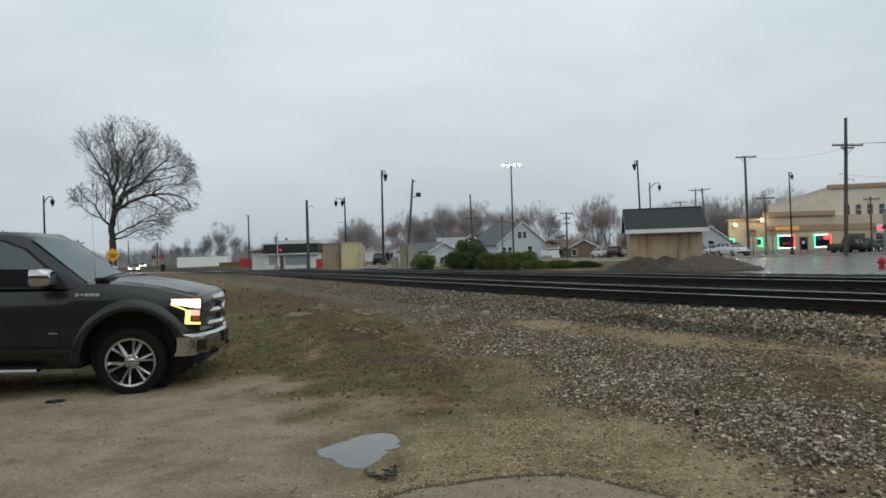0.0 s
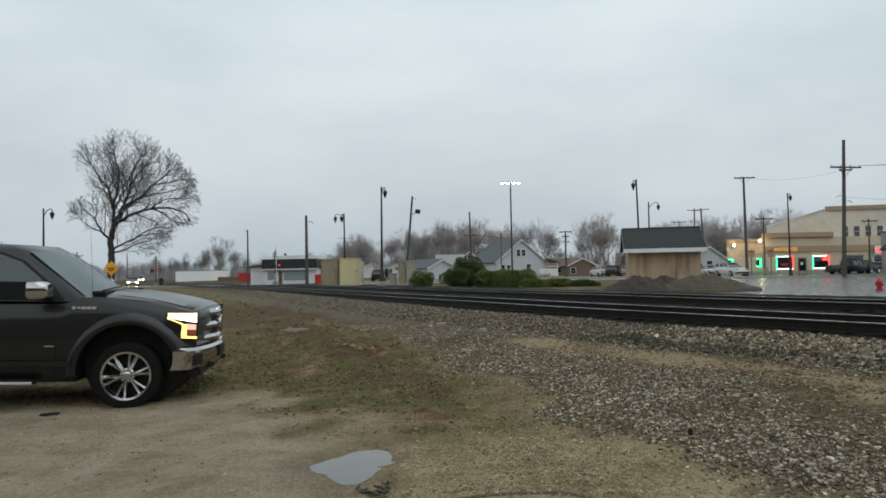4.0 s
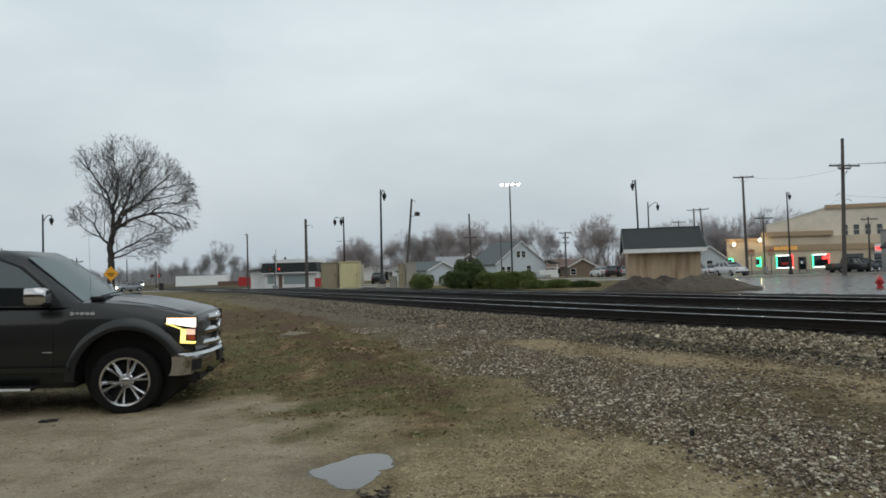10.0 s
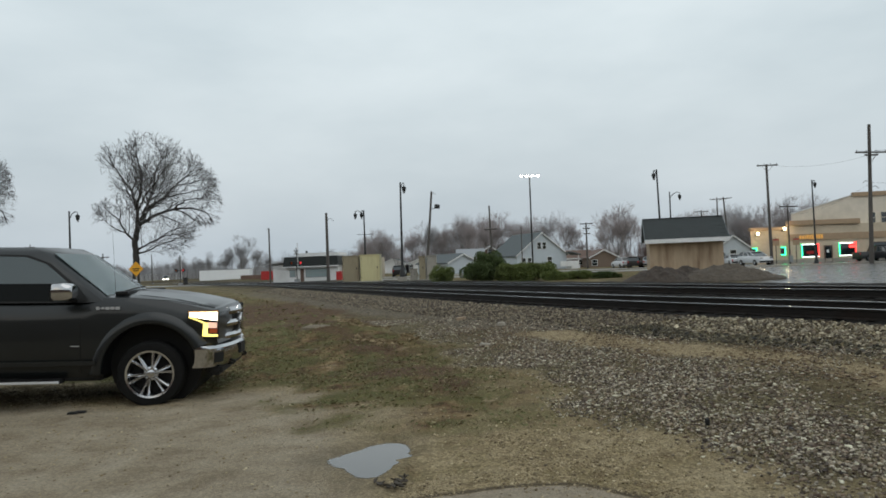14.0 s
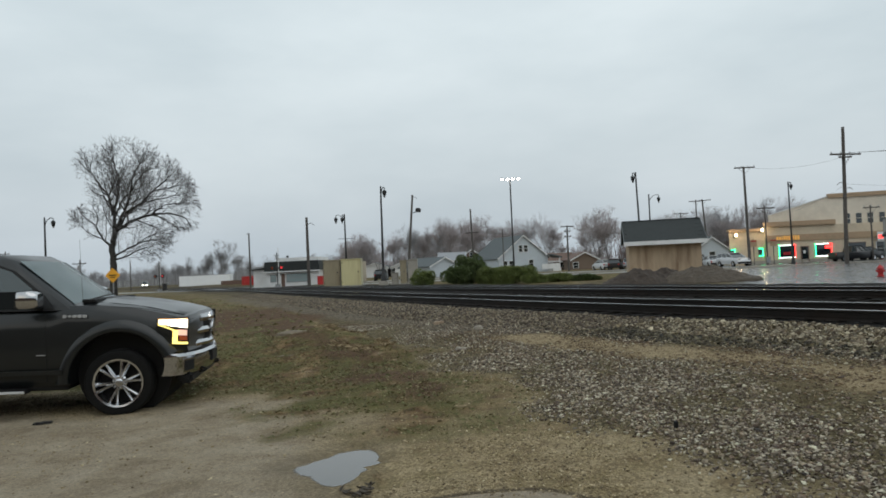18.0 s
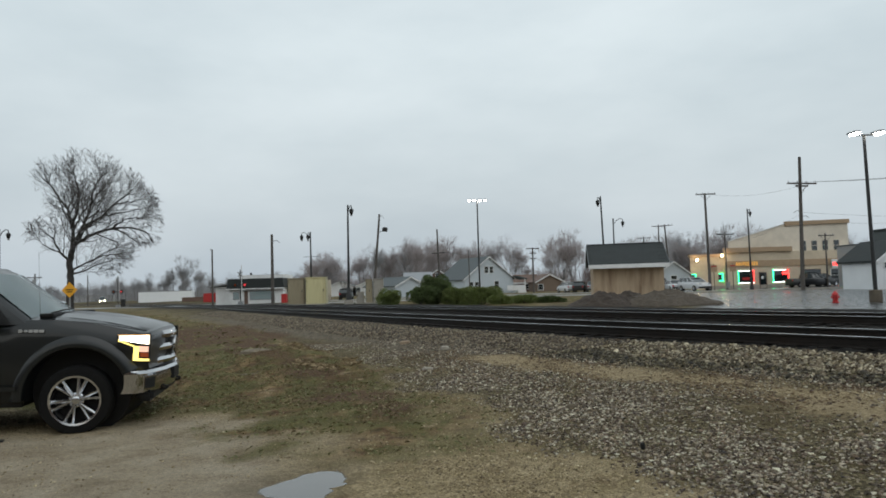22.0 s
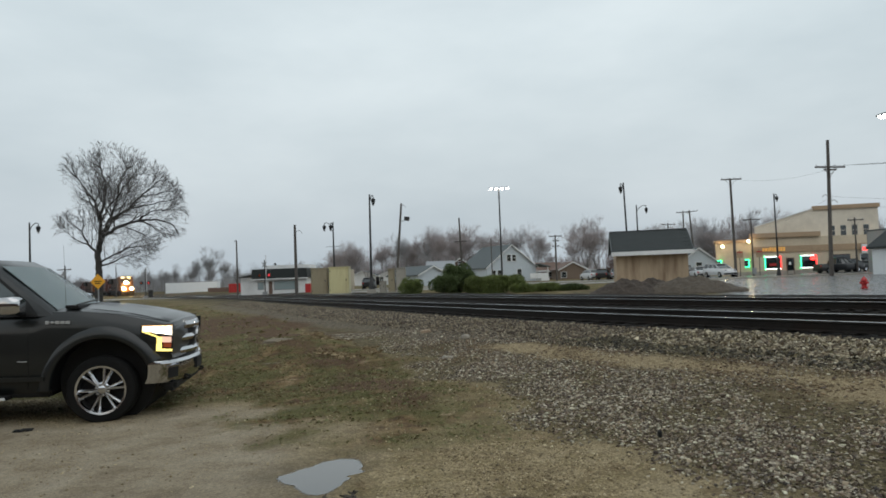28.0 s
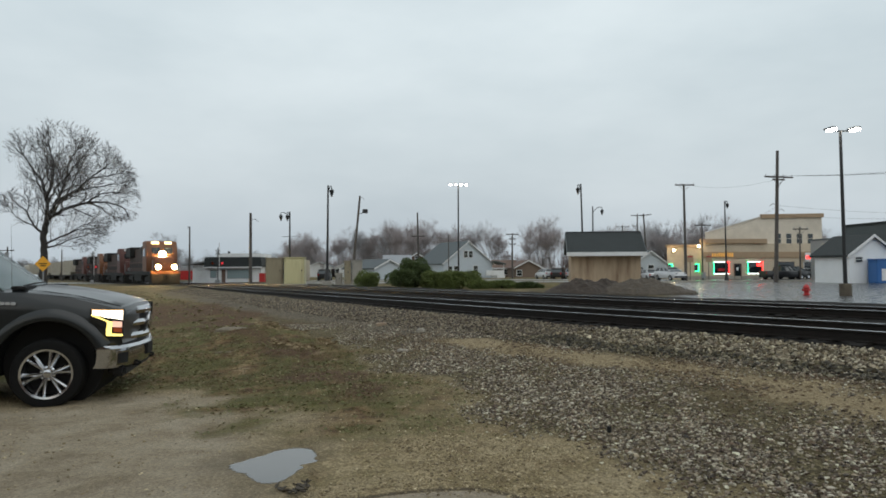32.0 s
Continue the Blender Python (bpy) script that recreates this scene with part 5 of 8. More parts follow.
def gable_house(x, y, w, depth, eave, ridge, wall, roof, label, turn=0.0, facing="gable", windows=(), name="house", porch=False, group="houses", ridge_at=0.5, z=None):
    """A house with its gable (or its eave) towards -y; x is the middle of the front."""
    z = gz(x, y) if z is None else z
    t = thing(name, x, y, z, label, "house", group, turn)
    h = w / 2
    rx = -h + w * ridge_at
    if facing == "gable":
        out = [(-h, -0.3), (h, -0.3), (h, eave), (rx, ridge), (-h, eave)]
        part("wall", prism(B(), out, 0, depth), wall, t)
        for s, ex in ((-1, -h), (1, h)):
            ov = 0.35
            sl = (ridge - eave) / max(0.1, abs(ex - rx))
            a = [(rx, ridge + 0.02), (ex + s * ov, eave - sl * ov + 0.02), (ex + s * ov, eave - sl * ov + 0.20), (rx, ridge + 0.22)]
            part("roof", prism(B(), a, -0.35, depth + 0.35), roof, t)
            b = [(rx, ridge - 0.05), (ex + s * (ov + 0.02), eave - sl * ov - 0.07), (ex + s * (ov + 0.02), eave - sl * ov + 0.17), (rx, ridge + 0.19)]
            part("barge_board", prism(B(), b, -0.40, -0.352), M["white"], t, "white barge board")
    else:
        out = [(0, -0.3), (depth, -0.3), (depth, eave), (depth / 2, ridge), (0, eave)]
        part("wall", prism(B(), out, -h, h, "X"), wall, t)
        sl = (ridge - eave) / (depth / 2)
        for s, e in ((-1, 0.0), (1, depth)):
            ov = 0.3
            a = [(depth / 2, ridge + 0.02), (e + s * ov, eave - sl * ov + 0.02), (e + s * ov, eave - sl * ov + 0.17), (depth / 2, ridge + 0.2)]
            part("roof", prism(B(), a, -h - 0.3, h + 0.3, "X"), roof, t)
        part("fascia", bx(-h - 0.3, -0.36, eave - sl * 0.3 - 0.12, h + 0.3, -0.305, eave - sl * 0.3 + 0.14), M["white"], t)
    for wx, wz, ww, wh in windows:
        window(t, wx, 0, wz, ww, wh, M["white"])
    if porch:
        part("porch_floor", bx(h - 0.2, -2.2, -0.2, h + 1.6, 0.6, 0.55, 0.02), M["white"], t)
        part("porch_post", bx(h + 1.35, -2.1, 0.55, h + 1.5, -1.95, 2.7), M["white"], t)
        part("porch_roof", prism(B(), [(h - 0.3, 3.1), (h + 1.8, 2.55), (h + 1.8, 2.75), (h - 0.3, 3.3)], -2.4, 0.8), roof, t)
        part("porch_rail", bx(h - 2.6, -2.2, 0.5, h + 1.4, -2.1, 1.5, 0.01), M["white"], t)
    return t


def make_houses():
    gable_house(14.9, 133, 10.6, 12, 2.9, 7.0, M["blue_grey"], M["roof_grey"], "pale blue-grey gabled house with white trim and porch", windows=((-3.9, 0.9, 0.75, 1.4), (-2.7, 0.9, 0.75, 1.4), (1.6, 1.0, 0.9, 1.4), (-0.55, 4.0, 0.75, 1.2), (0.55, 4.0, 0.75, 1.2)), porch=True, turn=22)
    gable_house(5.7, 150, 5, 8, 3.6, 5.2, M["brick_brown"], M["roof_grey"], "brown house with a grey roof and white gable trim", windows=((0, 3.6, 0.8, 1.0),))
    gable_house(-0.2, 121, 6.0, 10, 1.9, 3.3, M["blue_grey"], M["roof_grey"], "low pale blue house with a long grey roof", windows=((1.4, 0.6, 1.0, 1.0),), turn=35)
    gable_house(1.4, 142, 5.4, 8, 3.0, 4.6, M["blue_grey"], M["grey_metal"], "low house with a pale grey roof", facing="eave")
    gable_house(-10.5, 170, 7.5, 10, 2.0, 3.4, M["white"], M["roof_grey"], "small white gabled house behind the road", windows=((-2.4, 0.5, 0.9, 1.5), (2.2, 0.5, 0.9, 1.5)))
    gable_house(-17.3, 170, 8, 10, 2.0, 3.5, M["white"], M["roof_grey"], "small white house with a shallow grey roof", windows=((1, 0.5, 1.2, 1.4),))
    gable_house(28.0, 140, 5.4, 10, 2.0, 3.4, M["garage_tan"], M["brick_brown"], "tan garage-like house with a brown roof", facing="gable", windows=((-1.9, 0.4, 1.0, 1.1),))
    gable_house(22.5, 152, 11, 8, 2.0, 3.6, M["brick_brown"], M["brick_brown"], "long low house with a brown roof", facing="eave", windows=((-3, 0.6, 1.4, 1.0), (0, 0.6, 1.4, 1.0), (3, 0.6, 1.4, 1.0)))
    gable_house(47.8, 125, 6, 12, 2.6, 4.8, M["blue_grey"], M["roof_grey"], "small pale blue-grey house with a steep grey roof", windows=((0, 1.0, 1.0, 1.3),))
    gable_house(42.2, 58, 4.2, 5.0, 2.55, 4.10, M["trailer_white"], M["shingle"], "white clapboard gabled building beside the wet lot", windows=((-1.25, 1.85, 0.6, 0.42),), name="shop_annex", group="")
    gable_house(-106, 234, 16, 12, 2.6, 4.2, M["white"], M["grey_metal"], "low pale shed beyond the crossing", facing="eave")


make_houses()


def make_annex_wing():
    t = thing("flat_roofed_block", 52.0, 69, gz(48, 75), "low grey flat-roofed block behind the white annex", "building")
    part("wall", bx(-1.0, 6.0, -0.3, 2.0, 12.0, 4.7), M["grey_metal"], t)
    part("roof_edge", bx(-1.1, 5.9, 4.7, 2.1, 12.1, 4.85), M["roof_grey"], t)
    t = thing("dark_warehouse", 75.4, 92, gz(70, 92), "dark grey metal-clad warehouse with a flat roof", "building")
    part("wall", bx(-1.5, 0, -0.3, 10, 16, 8.1), M["roof_grey"], t)
    for k in range(7):
        part("cladding_rib", bx(-1.5 + k * 1.6, -0.05, 0, -1.4 + k * 1.6, 0.0, 8.0), M["roof_grey"], t)
    part("roof_edge", bx(-1.7, -0.2, 8.1, 10.2, 16.2, 8.4), M["shingle"], t)


make_annex_wing()


def lettering_bars(parent, x0, x1, y, z0, z1, n, material, seed):
    r = random.Random(seed)
    u = x0
    while u < x1 - 0.1:
        w = r.uniform(0.16, 0.34) * (z1 - z0) * 1.6
        part("sign_bar", bx(u, y - 0.06, z0 + r.uniform(0, 0.08), min(u + w, x1), y, z1 - r.uniform(0, 0.12), 0.02), material, parent)
        u += w + 0.07


def neon_frame(parent, x0, x1, y, z0, z1):
    f = part("shop_window", bx(x0, y - 0.05, z0, x1, y, z1), M["dark_glass"], parent, "dark shop window edged with neon")
    w = 0.12
    xm = x1 - (x1 - x0) * 0.16
    for a, b, c, d, m in ((x0, xm, z1 - w, z1, "neon_white"), (x0, x0 + w, z0, z1, "neon_green"), (x0, xm, z0, z0 + w, "neon_white"), (xm, x1, z1 - w, z1, "neon_red"), (x1 - w, x1, z0, z1, "neon_red"), (xm, x1, z0, z0 + w, "neon_white")):
        part("neon_tube", bx(a, y - 0.13, c, b, y - 0.06, d, 0.02), M[m], f)
    return f


def lean_back(ob):
    """The plot is not square: the side walls run back along the side street."""
    for v in ob.data.vertices:
        v.co.x += 0.52 * max(0.0, v.co.y - 1.2)


def make_shop():
    y = 93.0
    z = gz(48, y)
    t = thing("corner_shop", 0, y, z, "cream two-storey shop with tan bands and neon-edged windows", "building")
    # two-storey part with a stepped, sloping parapet
    out = [(43.9, -0.4), (61.0, -0.4), (61.0, 8.95), (52.2, 8.8), (44.4, 6.6), (43.9, 6.6)]
    lean_back(part("upper_wall", prism(B(), out, 1.2, 12), M["pale_siding"], t, "pale siding of the upper storey"))
    cap = [(52.0, 8.5), (61.15, 8.65), (61.15, 9.2), (52.0, 9.05)]
    part("parapet_cap", prism(B(), cap, 0.95, 1.4), M["tan"], t, "tan parapet band")
    cap = [(44.0, 6.50), (52.2, 8.75), (52.2, 8.87), (44.0, 6.62)]
    part("parapet_cap", prism(B(), cap, 1.1, 1.3), M["white"], t)
    # ground-floor front
    part("front_wall", bx(43.0, 0, -0.4, 62.0, 1.2, 4.9), M["cream"], t, "cream ground-floor front")
    lean_back(part("low_wing", bx(38.2, 0.6, -0.4, 43.0, 9, 4.4), M["cream"], t))
    part("cornice", bx(42.7, -0.35, 4.9, 52.1, 0.3, 5.55, 0.04), M["tan"], t, "tan cornice")
    part("cornice", bx(38.0, 0.3, 4.4, 42.7, 0.8, 4.8, 0.04), M["tan"], t)
    part("sign_band", bx(43.0, -0.12, 2.9, 62.0, -0.004, 3.75, 0.02), M["tan"], t, "tan sign band")
    lettering_bars(t, 44.2, 47.3, -0.14, 3.05, 3.65, 9, M["sign_lit"], 5)
    part("stall_riser", bx(40.0, -0.10, -0.3, 58.0, -0.004, 0.45, 0.02), M["concrete"], t)
    neon_frame(t, 44.45, 46.7, -0.02, 0.68, 2.42)
    neon_frame(t, 49.3, 51.5, -0.02, 0.68, 2.42)
    part("neon_sign", bx(50.6, -0.20, 1.75, 51.45, -0.14, 2.1, 0.03), M["neon_red"], t)
    part("neon_sign", bx(45.0, -0.20, 1.1, 46.0, -0.14, 1.5, 0.03), M["red_paint"], t)
    d = part("door", bx(47.5, -0.08, -0.1, 48.35, -0.01, 2.05, 0.01), M["dark_glass"], t, "dark glazed door")
    for a, b, c, e in ((47.4, 47.5, -0.1, 2.15), (48.35, 48.45, -0.1, 2.15), (47.4, 48.45, 2.05, 2.15)):
        part("door_frame", bx(a, -0.12, c, b, -0.005, e), M["brick_brown"], d)
    part("door_notice", bx(47.7, -0.10, 1.2, 48.0, -0.085, 1.6), M["white"], d)
    window(t, 54.8, -0.02, 0.6, 2.4, 1.7, M["brick_brown"], name="shop_window")
    window(t, 58.3, -0.02, 0.6, 1.6, 1.7, M["white"], name="shop_window")
    part("lit_shop_sign", bx(57.3, -0.7, 2.4, 58.6, -0.55, 3.6, 0.05), M["white"], t, "white sign box with a red bar")
    part("shop_sign_bar", bx(57.4, -0.74, 2.75, 58.5, -0.702, 3.2), M["neon_red"], t)
    for wx in (54.5, 56.05, 57.6, 59.2):
        window(t, wx, 1.2, 4.95, 0.75, 1.35, M["pale_siding"])
    # the side wing's small green-lit windows and wall lamps
    for wx in (38.6, 42.35):
        f = part("shop_window", bx(wx - 0.3, 0.52, 1.05, wx + 0.3, 0.6, 2.15), M["dark_glass"], t)
        part("neon_tube", bx(wx - 0.3, 0.44, 1.05, wx + 0.3, 0.50, 1.2), M["neon_green"], f)
        part("neon_tube", bx(wx + 0.18, 0.44, 1.05, wx + 0.3, 0.50, 2.15), M["neon_green"], f)
        part("neon_tube", bx(wx - 0.3, 0.44, 2.03, wx + 0.3, 0.50, 2.15), M["neon_green"], f)
    for wx, wz in ((38.8, 4.0), (42.3, 4.55)):
        a = part("wall_lamp", tube(B(), [(wx, 0.6, wz - 0.3), (wx, 0.1, wz), (wx, -0.25, wz)], 0.04, 6), M["pole_black"], t)
        lamp = new("wall_lamp_light", bpy.data.lights.new("wall_lamp_light", "POINT"))
        lamp.data.energy, lamp.data.color, lamp.data.shadow_soft_size = 50, (1.0, 0.72, 0.38), 0.2
        lamp.location = (wx, y - 0.75, z + wz + 0.1)
        part("lamp_globe", lathe(B(), [(0.0, -0.20), (0.14, -0.12), (0.18, 0.0), (0.14, 0.12), (0.0, 0.20)], (wx, -0.3, wz), "Z", 14), M["wall_lamp"], a, "glowing wall lamp")
    for wx in (39.2, 41.7):
        s = thing("street_sign", wx, 88.5, gz(wx, 88.5), "small orange and white street sign on a post", "sign", "street signs")
        part("post", cyl(B(), (0, 0, -0.1), (0, 0, 3.3), 0.05, 0.05, 8), M["pole_wood"], s)
        part("sign_plate", bx(-0.42, -0.06, 2.3, 0.42, -0.02, 3.2, 0.02), M["tan"], s)
        part("sign_bar", bx(-0.35, -0.075, 2.95, 0.35, -0.061, 3.1), M["red_paint"], s)


make_shop()


def make_shed():
    x0, x1, y0, y1, z = 12.33, 16.93, 46.0, 50.2, gz(14.7, 46)
    t = thing("shed", (x0 + x1) / 2, y0, z, "small plywood shed with a dark shingled roof", "shed", turn=-12)
    h, d, e, r = (x1 - x0) / 2, y1 - y0, 2.55, 3.95
    part("frame", bx(-h + 0.04, 0.04, -0.2, h - 0.04, d, e - 0.02), M["plywood"], t)
    for k in range(4):
        a, b = -h + k * h / 2, -h + (k + 1) * h / 2
        part("wall_panel", bx(a + 0.004, 0, -0.15, b - 0.004, 0.035, e, 0.004), M["plywood"], t)
    for s in (-1, 1):
        out = [(0.04, -0.15), (d, -0.15), (d, e), (d / 2, r - 0.1), (0.04, e)]
        part("gable_wall", prism(B(), out, s * h - 0.02 * (s > 0), s * h + 0.02 * (s < 0), "X"), M["plywood"], t)
        out = [(-0.65, e - 0.30), (-0.65, e - 0.02), (d / 2, r + 0.03), (d + 0.65, e - 0.02), (d + 0.65, e - 0.30), (d / 2, r - 0.22)]
        part("barge_board", prism(B(), out, s * (h + 0.30) - 0.025, s * (h + 0.30) + 0.025, "X"), M["roof_grey"], t, "dark barge board")
    sl = math.atan2(r - e, d / 2 + 0.6)
    for s in (-1, 1):
        a = [(d / 2, r - 0.05), (d / 2 + s * (d / 2 + 0.6), e - 0.12), (d / 2 + s * (d / 2 + 0.6), e - 0.02), (d / 2, r + 0.05)]
        roof = part("roof", prism(B(), a, -h - 0.28, h + 0.28, "X"), M["shingle"], t, "dark asphalt shingle roof")
        if s == -1:
            n = 11
            shingle = mesh_of("shingle", bx(-0.317, -0.16, 0.0, 0.317, 0.16, 0.012), M["shingle"], False)
            for i in range(n):
                f = (i + 0.5) / n
                yy, zz = d / 2 - f * (d / 2 + 0.6), (r + 0.055) + f * (e - 0.02 - r - 0.05)
                for j in range(9):
                    u = -h + 0.05 + j * 0.636 + (0.20 if i % 2 else 0)
                    if u < h + 0.05:
                        q = new("shingle", shingle)
                        q.parent = roof
                        q.matrix_local = pose(u, yy, zz, math.degrees(sl) + 2, 0, 0)
    part("fascia", bx(-h - 0.32, -0.68, e - 0.30, h + 0.32, -0.62, e - 0.03, 0.01), M["white"], t, "white fascia board")
    part("soffit", bx(-h - 0.27, -0.62, e - 0.16, h + 0.27, 0.0, e - 0.13), M["white"], t)
    part("ridge_cap", bx(-h - 0.29, d / 2 - 0.12, r + 0.03, h + 0.29, d / 2 + 0.12, r + 0.08, 0.02), M["shingle"], t)


make_shed()


def make_mound(x, y, rx, ry, h, seed, label, material="mound"):
    bm = B()
    n, k = 84, 26
    rows = []
    for j in range(k + 1):
        f = j / k
        ring = []
        for i in range(n):
            a = 2 * math.pi * i / n
            q = 1 + 0.10 * math.sin(2 * a + seed) + 0.06 * math.sin(5 * a + 2 * seed)
            p = Vector((rx * q * (1 - f) * math.cos(a), ry * q * (1 - f) * math.sin(a), 0))
            prof = h * (1 - (1 - f) ** 1.25) ** 0.85
            p.z = prof + (0.11 * noise.noise(p * 2.3 + Vector((seed, 0, 0))) + 0.07 * noise.noise(p * 6.0) + 0.04 * noise.noise(p * 14.0)) * (1 if 0 < j else 0) - (0.25 if j == 0 else 0)
            ring.append(bm.verts.new(p))
        rows.append(ring)
    for a, b in zip(rows[:-1], rows[1:]):
        for i in range(n):
            bm.faces.new((a[i], a[(i + 1) % n], b[(i + 1) % n], b[i]))
    bmesh.ops.remove_doubles(bm, verts=bm.verts, dist=0.001)
    ob = new("gravel_pile", mesh_of("gravel_pile", bm, M[material]))
    ob.location = (x, y, gz(x, y))
    tagged(ob, label, "gravel pile", kind="stuff")


make_mound(10.5, 37.4, 2.1, 1.5, 0.90, 1.0, "dark brown heap of earth and gravel", "earth")
make_mound(12.1, 38.0, 1.6, 1.2, 0.88, 4.0, "dark brown heap of earth and gravel", "earth")
make_mound(13.9, 37.3, 2.8, 1.6, 0.90, 2.0, "grey-brown heap of gravel beside the lot")


def cabinet(x, y, w, d, h, material, label, rounded=False):
    z = gz(x, y)
    t = thing("equipment_cabinet", x, y, z, label, "cabinet", "trackside equipment cabinets")
    part("body", bx(-w / 2, 0, -0.1, w / 2, d, h - 0.1, 0.03), material, t)
    part("lid", bx(-w / 2 - 0.05, -0.06, h - 0.1, w / 2 + 0.05, d + 0.05, h, 0.03), material, t, "overhanging lid")
    part("base", bx(-w / 2 - 0.08, -0.1, -0.15, w / 2 + 0.08, d + 0.1, 0.08, 0.02), M["concrete"], t)
    dr = part("door", bx(-w / 2 + 0.08, -0.03, 0.15, w / 2 - 0.08, 0.0, h - 0.2, 0.012), material, t)
    part("door_handle", bx(w / 2 - 0.25, -0.09, h * 0.48, w / 2 - 0.19, -0.03, h * 0.56, 0.01), M["pole_black"], dr)
    for zz in (0.3, h - 0.4):
        part("hinge", cyl(B(), (-w / 2 + 0.09, -0.04, zz), (-w / 2 + 0.09, -0.04, zz + 0.12), 0.02, 0.02, 6), M["pole_black"], dr)
    return t


cabinet(-9.9, 61, 1.45, 1.4, 2.35, M["cab_dark"], "weathered olive-tan trackside equipment cabinet")
cabinet(-8.15, 60.6, 1.72, 1.5, 2.38, M["cab_tan"], "pale yellow-tan trackside equipment cabinet")
cabinet(-3.55, 60, 0.55, 0.8, 2.05, M["cab_dark"], "narrow brown trackside cabinet")
cabinet(-2.75, 60, 0.85, 1.0, 2.15, M["concrete"], "grey trackside equipment cabinet")
cabinet(-4.35, 60.5, 0.6, 0.6, 1.0, M["concrete"], "low grey trackside box")


def make_station():
    y, z = 97.0, gz(-21, 97)
    t = thing("roadside_diner", 0, y, z, "white low building with a dark mansard roof", "building")
    part("wall", bx(-25.0, 0, -0.3, -17.6, 9, 2.5), M["white"], t)
    a = [(-25.2, 2.1), (-17.4, 2.1), (-17.6, 3.45), (-25.0, 3.45)]
    part("mansard_roof", prism(B(), a, -0.55, 9.2), M["shingle"], t, "dark mansard roof")
    part("roof_deck", bx(-23.6, 0.3, 3.45, -17.7, 8.5, 3.95), M["white"], t)
    part("vent", cyl(B(), (-22.4, 2, 3.9), (-22.4, 2, 4.3), 0.15, 0.15, 8), M["pole_black"], t)
    part("fascia", bx(-25.25, -0.62, 1.98, -17.35, -0.552, 2.12), M["white"], t)
    window(t, -20.6, 0, 0.6, 3.0, 1.1, M["grey_metal"], M["screen_glass"])
    window(t, -24.0, 0, 0.7, 0.7, 0.9, M["grey_metal"], M["screen_glass"])
    part("door", bx(-22.9, -0.06, -0.2, -22.4, -0.01, 1.75), M["brick_brown"], t)
    part("wing", bx(-27.0, 0.8, -0.3, -25.0, 9, 2.4), M["white"], t)
    a = [(-28.4, 2.35), (-24.9, 2.75), (-24.9, 2.95), (-28.4, 2.55)]
    part("wing_roof", prism(B(), a, 0.2, 9), M["grey_metal"], t)
    part("rear_hall", bx(-17.5, 3, -0.3, -12.4, 12, 3.1), M["cream"], t)
    part("wall_lamp", lathe(B(), [(0.0, -0.14), (0.13, 0.0), (0.0, 0.14)], (-14.9, 2.8, 2.65), "Z", 10), M["wall_lamp"], t)
    b = thing("red_dumpster", -16.9, 94, gz(-16.9, 94), "small red painted steel bin beside the diner", "bin")
    part("body", bx(-0.36, -0.4, 0, 0.36, 0.5, 1.1, 0.03), M["red_paint"], b)
    part("lid", bx(-0.40, -0.44, 1.1, 0.40, 0.54, 1.17, 0.02), M["red_paint"], b)
    b = thing("red_container", -39.8, 140, gz(-39.8, 140), "red steel container beyond the crossing", "container")
    part("body", bx(-1.35, 0, 0, 1.35, 4, 1.75, 0.03), M["red_paint"], b)
    for k in range(7):
        part("rib", bx(-1.3 + k * 0.42, -0.05, 0.1, -1.2 + k * 0.42, 0.0, 1.65), M["red_paint"], b)
    b = thing("brown_container", -46, 150, gz(-46, 150), "low brown flat load beyond the crossing", "container")
    part("body", bx(-2.6, 0, 0.1, 2.6, 2, 1.0, 0.05), M["brick_brown"], b)


make_station()


def make_trailer():
    t = thing("semi_trailer", -64.3, 185, gz(-64, 185) - 1.4, "white box semi-trailer parked beyond the crossing", "trailer", turn=-2.0)
    b = part("box", bx(-6.9, 0, 1.1, 6.9, 2.5, 3.95, 0.04), M["trailer_white"], t, "white trailer box")
    part("rail", bx(-6.9, -0.03, 1.0, 6.9, 0.0, 1.15), M["grey_metal"], b)
    part("rail", bx(-6.9, -0.03, 3.85, 6.9, 0.0, 3.98), M["grey_metal"], b)
    part("landing_gear", bx(-4.6, 0.3, 0, -4.3, 2.2, 1.1), M["pole_black"], t)
    for u in (4.2, 5.5):
        part("wheel", lathe(B(), [(0.3, -0.15), (0.52, -0.15), (0.52, 0.15), (0.3, 0.15)], (u, 0.3, 0.52), "Y", 16), M["tyre"], t)


make_trailer()


# ---- signs, signals, hydrant ----
def make_sign():
    x, y = -20.0, 42.0
    z = gz(x, y)
    t = thing("warning_sign", x, y, z, "yellow diamond warning sign on a steel post", "sign")
    part("post", bx(-0.035, 0.02, -0.2, 0.035, 0.07, 2.2, 0.005), M["grey_metal"], t)
    r = 0.46
    out = [(0, 1.86 - r), (r, 1.86), (0, 1.86 + r), (-r, 1.86)]
    pl = part("plate", bevel(prism(B(), out, -0.012, 0.012), 0.008), M["yellow_sign"], t, "yellow diamond plate")
    part("legend_bar", bx(-0.22, -0.018, 1.84, 0.22, -0.0125, 1.90), M["black_plastic"], pl)
    part("legend_bar", bx(-0.16, -0.018, 1.72, 0.16, -0.0125, 1.78), M["black_plastic"], pl)


make_sign()


